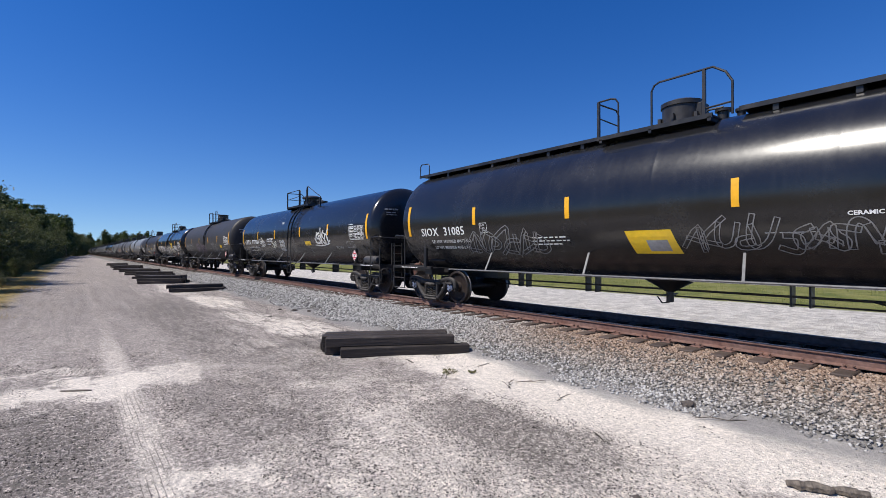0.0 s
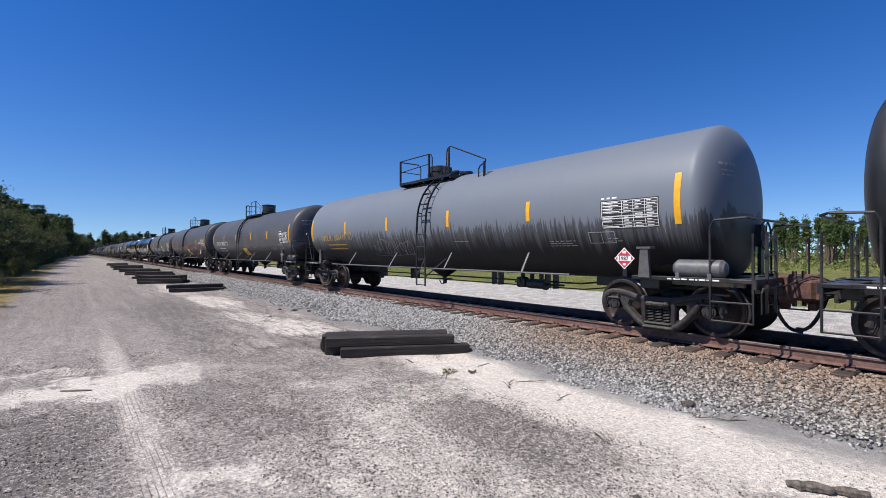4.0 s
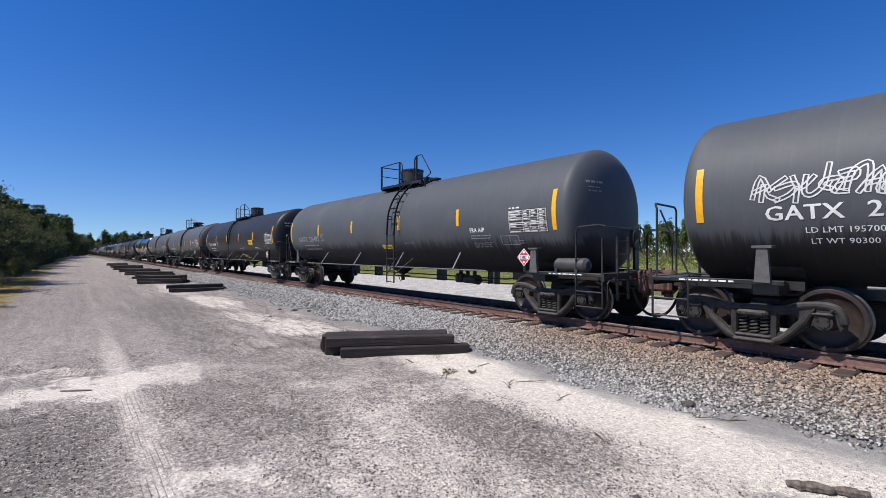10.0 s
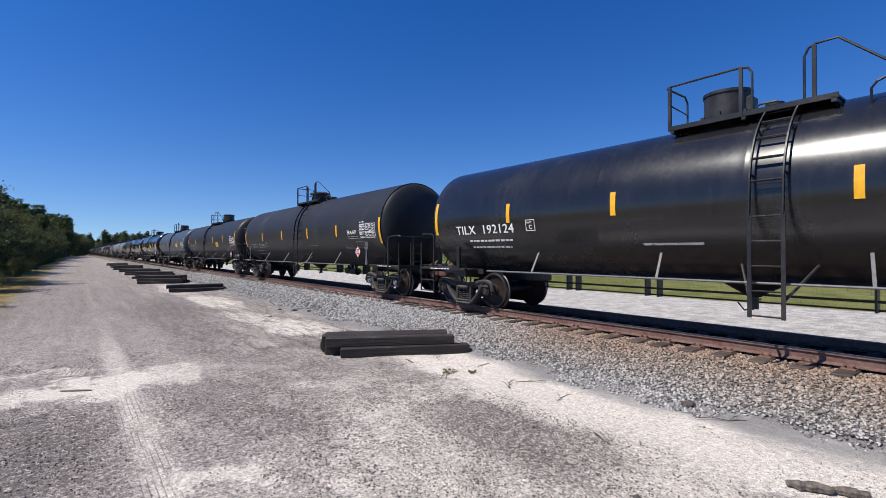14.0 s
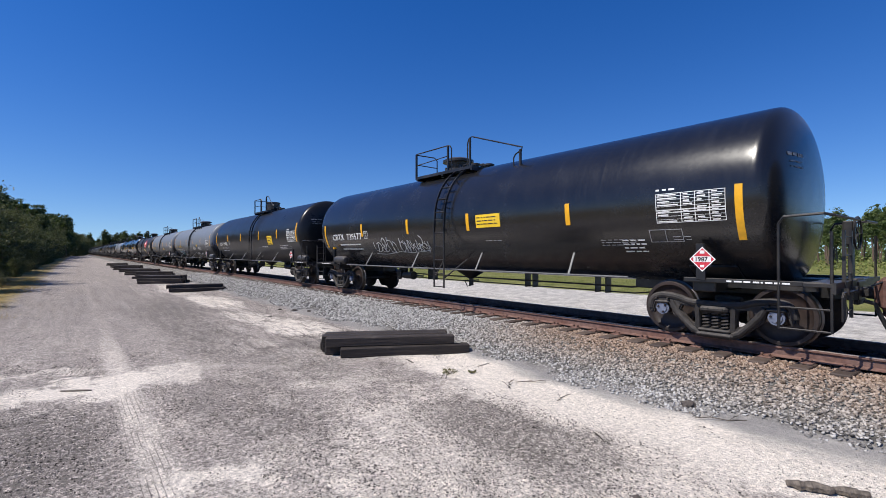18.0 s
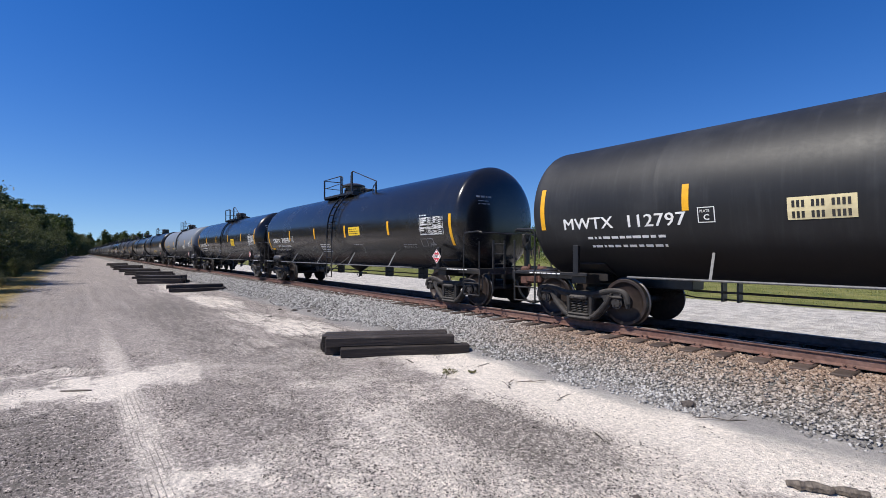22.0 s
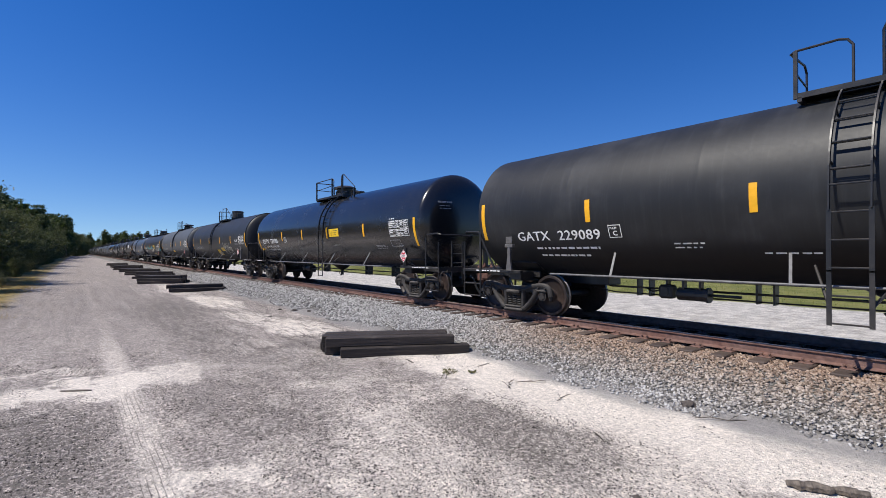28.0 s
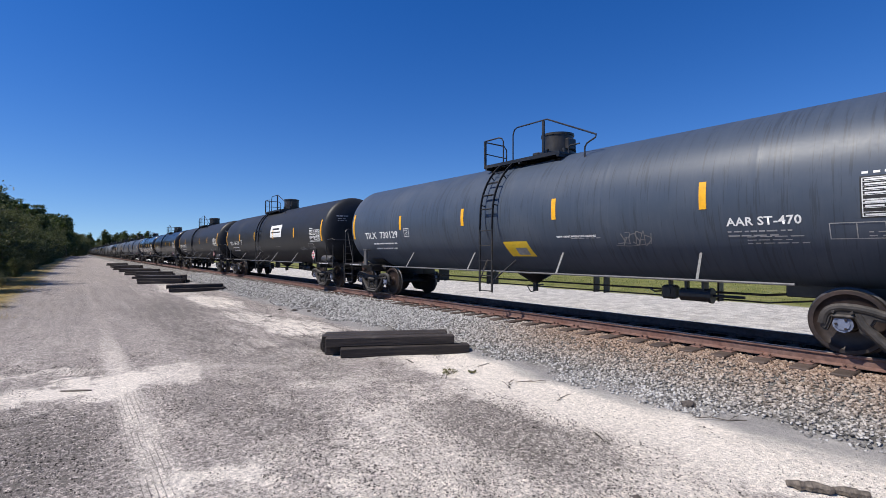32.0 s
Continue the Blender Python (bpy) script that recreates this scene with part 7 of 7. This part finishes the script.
    dict(paint="dark", mark="MWTX", number="112797", first=0.11, top="B", move=-0.1, hatch=1, look="with a large red diamond decal", extras=[("diamond", 10.35, 2.62), ("cream_sign", 4.5, 1.9, 0.76, 0.32), ("panel", 8.75, 1.45, 0.85, 0.5), ("lines", 8.6, 2.25, 1.0, 3), ("word", 13.9, 1.72, 0.17, "AAR ST-470"), ("tag", 10.2, 1.5, 1.6, 0.22, "grey", "scrawl", 0.02)]),
    dict(paint="gloss", mark="CBTX", number="739591", big=True, top="C", move=0.05, hatch=1, last=15.0, stripes=(3.15, 6.0, 8.8, 11.85), look="with a yellow sign", sub=("LD LMT 196600 LB 89 200 KG", "LT WT 89400 LB 40 550 KG"), extras=[("sign", 9.12, 2.05, 0.84, 0.3), ("lines", 6.4, 1.75, 1.0, 5)]),
    dict(paint="gloss", mark="TILX", number="191278", top="A", move=-0.4, hatch=2, stripes=(3.1, 6.1, 9.3, 12.4), look="with a square yellow sign", extras=[("sign", 10.0, 1.85, 0.8, 0.45), ("caption", 6.0, 1.57, 0.06, ("VENT TANK WHEN UNLOADING",))]),
    dict(paint="light", mark="UTLX", number="204784", placard=14.22, yellow=True, top="A", move=-0.15, hatch=2, look="with run marks and small white tags", extras=[("tag", 5.87, 1.62, 0.84, 0.38, "white", "scrawl", 0.05), ("tag", 10.84, 1.85, 1.2, 0.26, "white", "scrawl", 0.04), ("sign", 5.1, 1.75, 0.5, 0.14)]),
    dict(paint="satin", mark="TILX", number="732013", tank=False, big=True, last=15.27, placard=14.51, table=14.1, top="B", move=-0.15, hatch=0, look="with faint scrawls and a yellow panel", extras=[("tag", 3.7, 1.65, 1.0, 0.22, "grey", "scrawl", 0.015), ("panel", 7.82, 1.3, 0.9, 0.44), ("lines", 8.7, 1.72, 0.6, 3), ("sign", 9.28, 1.53, 0.82, 0.22), ("caption", 10.2, 1.68, 0.055, ("VENT TANK WHEN UNLOADING",)), ("lines", 12.76, 1.68, 1.1, 2)]),
    dict(paint="satin", mark="CBTX", number="737402", top="B", hatch=1, look="with white spray tags", extras=[("tag", 4.2, 1.45, 1.8, 0.5, "white", "scrawl", 0.04), ("tag", 8.4, 1.4, 2.2, 0.6, "white", "scrawl", 0.05)]),
    dict(paint="dark", mark="GATX", number="220208", top="A", crisp=False, rim=True, hatch=0, look="with a yellow panel", extras=[("panel", 7.8, 1.3, 0.9, 0.6), ("word", 12.9, 2.1, 0.19, "FRA-AIP")]),
    dict(paint="dark", mark="GATX", number="229089", stripes=(3.01, 5.85, 9.1, 12.0), top="B", move=-0.08, rim=True, hatch=0, look="with a yellow panel and white stencils", extras=[("lines", 4.6, 1.58, 0.5, 2), ("lines", 5.9, 1.42, 0.9, 1), ("panel", 7.8, 1.3, 0.9, 0.6), ("word", 12.9, 2.1, 0.19, "FRA-AIP")]),
    dict(paint="gloss", mark="CBTX", number="739585", plate=4.05, tank=False, big=True, top="C", move=0.9, hatch=1, last=15.0, stripes=(3.78, 6.3, 8.9, 11.9), look="with a yellow sign", sub=("LD LMT 1967 00 LB 89 250 KG", "LT WT 893 00 LB 40 500 KG"), extras=[("sign", 9.12, 2.05, 0.84, 0.3)]),
    dict(paint="dark", mark="GATX", number="229093", top="B", move=0.2, crisp=False, rim=True, hatch=0, look="with an outline spray tag", extras=[("panel", 7.9, 1.25, 0.85, 0.5), ("sign", 9.2, 1.55, 0.75, 0.24), ("tag", 9.9, 1.35, 1.8, 0.65, "cream", "bubble", 0.02), ("word", 12.95, 2.1, 0.19, "FRA-AIP")]),
    dict(paint="grey", mark="GATX", number="229273", tip=9.25, top="A", move=-0.25, crisp=False, rim=True, hatch=1, look="with a small yellow sign", extras=[("sign", 6.81, 1.5, 0.9, 0.24), ("lines", 11.2, 1.72, 1.2, 1), ("word", 13.3, 2.1, 0.18, "FRA-AIP")]),
    dict(paint="dark", mark="TILX", number="352002", last=15.17, table=13.56, placard=14.6, top="W", walkway=True, ladder=False, hatch=3, stripes=(3.2, 5.65, 9.07, 12.31), look="with a running board and teal spray tags",
         extras=[("head_word", -0.85, 2.72, 0.2, "TILX 352002"), ("tag", 3.58, 1.97, 1.1, 0.3, "teal", "scrawl", 0.05), ("tag", 5.03, 1.85, 0.5, 0.22, "teal", "scrawl", 0.045), ("tag", 3.14, 1.3, 2.27, 0.55, "grey", "block", 0.03), ("tag", 6.15, 1.5, 1.1, 0.5, "white", "scrawl", 0.03), ("tag", 7.19, 1.95, 1.0, 0.28, "teal", "scrawl", 0.055), ("tag", 7.41, 1.58, 0.9, 0.24, "white", "scrawl", 0.035), ("tag", 8.53, 1.72, 1.0, 0.24, "cream", "scrawl", 0.05), ("panel", 8.3, 1.12, 0.9, 0.38), ("tag", 9.67, 1.35, 1.5, 0.45, "grey", "bubble", 0.03), ("graffito", 11.2, 1.62, 0.42, ("BON",), "white", False), ("sign", 9.89, 1.92, 0.78, 0.42), ("tag", 12.47, 1.95, 0.85, 0.28, "white", "scrawl", 0.05), ("tag", 12.57, 1.66, 1.2, 0.16, "white", "scrawl", 0.03), ("tag", 14.5, 1.7, 0.88, 0.22, "teal", "scrawl", 0.05)]),
    dict(paint="bluegrey", mark="TILX", number="730129", stripes=(3.1, 6.05, 9.0, 11.97), top="B", move=0.05, hatch=0, look="with a yellow panel", extras=[("panel", 7.5, 1.35, 0.75, 0.42), ("caption", 9.0, 1.75, 0.055, ("VENT TANK WHEN UNLOADING",)), ("tag", 10.4, 1.6, 0.6, 0.22, "grey", "scrawl", 0.02), ("word", 12.3, 1.85, 0.18, "AAR ST-470")]),
    dict(paint="dark", mark="TILX", number="361109", top="B", hatch=0, look="with a white sign on its flank", extras=[("white_sign", 8.8, 2.2, 1.6, 0.6), ("tag", 6.0, 1.5, 0.8, 0.3, "grey", "scrawl", 0.03)]),
    dict(paint="dark", mark="CBTX", number="737255", top="B", hatch=0, look="with white spray tags", extras=[("tag", 5.0, 1.4, 2.4, 0.6, "grey", "block", 0.03)]),
    dict(paint="satin", mark="TILX", number="732410", top="B", hatch=0),
    dict(paint="gloss", mark="CBTX", number="739102", top="C", hatch=1),
    dict(paint="bluegrey", mark="TILX", number="730551", hatch=0),
]
TAIL_PAINTS = ("dark", "gloss", "dark", "bluegrey", "grey", "satin", "light", "grey", "dark", "gloss", "worn", "dark", "gloss", "grey", "brown", "light", "satin", "gloss", "dark", "bluegrey")
# place of each shell's tail along the track at the start
TAILS = [11.8, 29.51, 47.73, 65.6, 83.53, 101.5, 119.47, 137.5, 155.42, 173.43, 191.7, 209.6, 227.65, 245.43, 263.46, 281.5, 299.01, 317.29, 335.1, 353.0, 370.87, 388.91, 406.96, 424.82, 442.46, 460.3, 478.3, 495.93, 514.1, 531.95, 549.9, 567.9, 585.77, 603.69, 621.5, 639.48, 657.2, 675.1]
TRAIN = []
for k in range(62):
    tail = TAILS[k] if k < len(TAILS) else TAILS[-1] + (k - len(TAILS) + 1) * 17.93
    spec = CARS[k] if k < len(CARS) else dict(paint=TAIL_PAINTS[k % len(TAIL_PAINTS)], plain=True, hatch=k % 2, look="far back in the train")
    TRAIN.append((tank_car(k, tail - MID, spec), tail - MID))


def motions():
    """The whole train rolls past at a steady speed; the wheels of each car turn while it goes by."""
    for (car, sets), y in TRAIN:
        walk(car, [(t, pose(TRACK_X, y - SPEED * t, RAIL_Z)) for t in (0.0, 8.0, 16.0, 24.0, CLIP)])
        t0 = (y - 34.0) / SPEED
        t1 = (y + 12.0) / SPEED
        if t0 > CLIP:
            continue
        f0, f1 = max(0, int(t0 * FPS)), min(int(CLIP * FPS), int(t1 * FPS))
        for w, d in sets:
            turn = lambda f: Matrix.Translation((0, d, 0.457)) @ Matrix.Rotation(SPEED / 0.457 * (f - f0) / FPS, 4, "X")
            rows = [(f / FPS, turn(f)) for f in range(f0, f1 + 1)]
            if f0 > 0:
                rows.insert(0, (0.0, turn(f0)))
            if f1 < CLIP * FPS:
                rows.append((CLIP, turn(f1)))
            walk(w, rows)


motions()
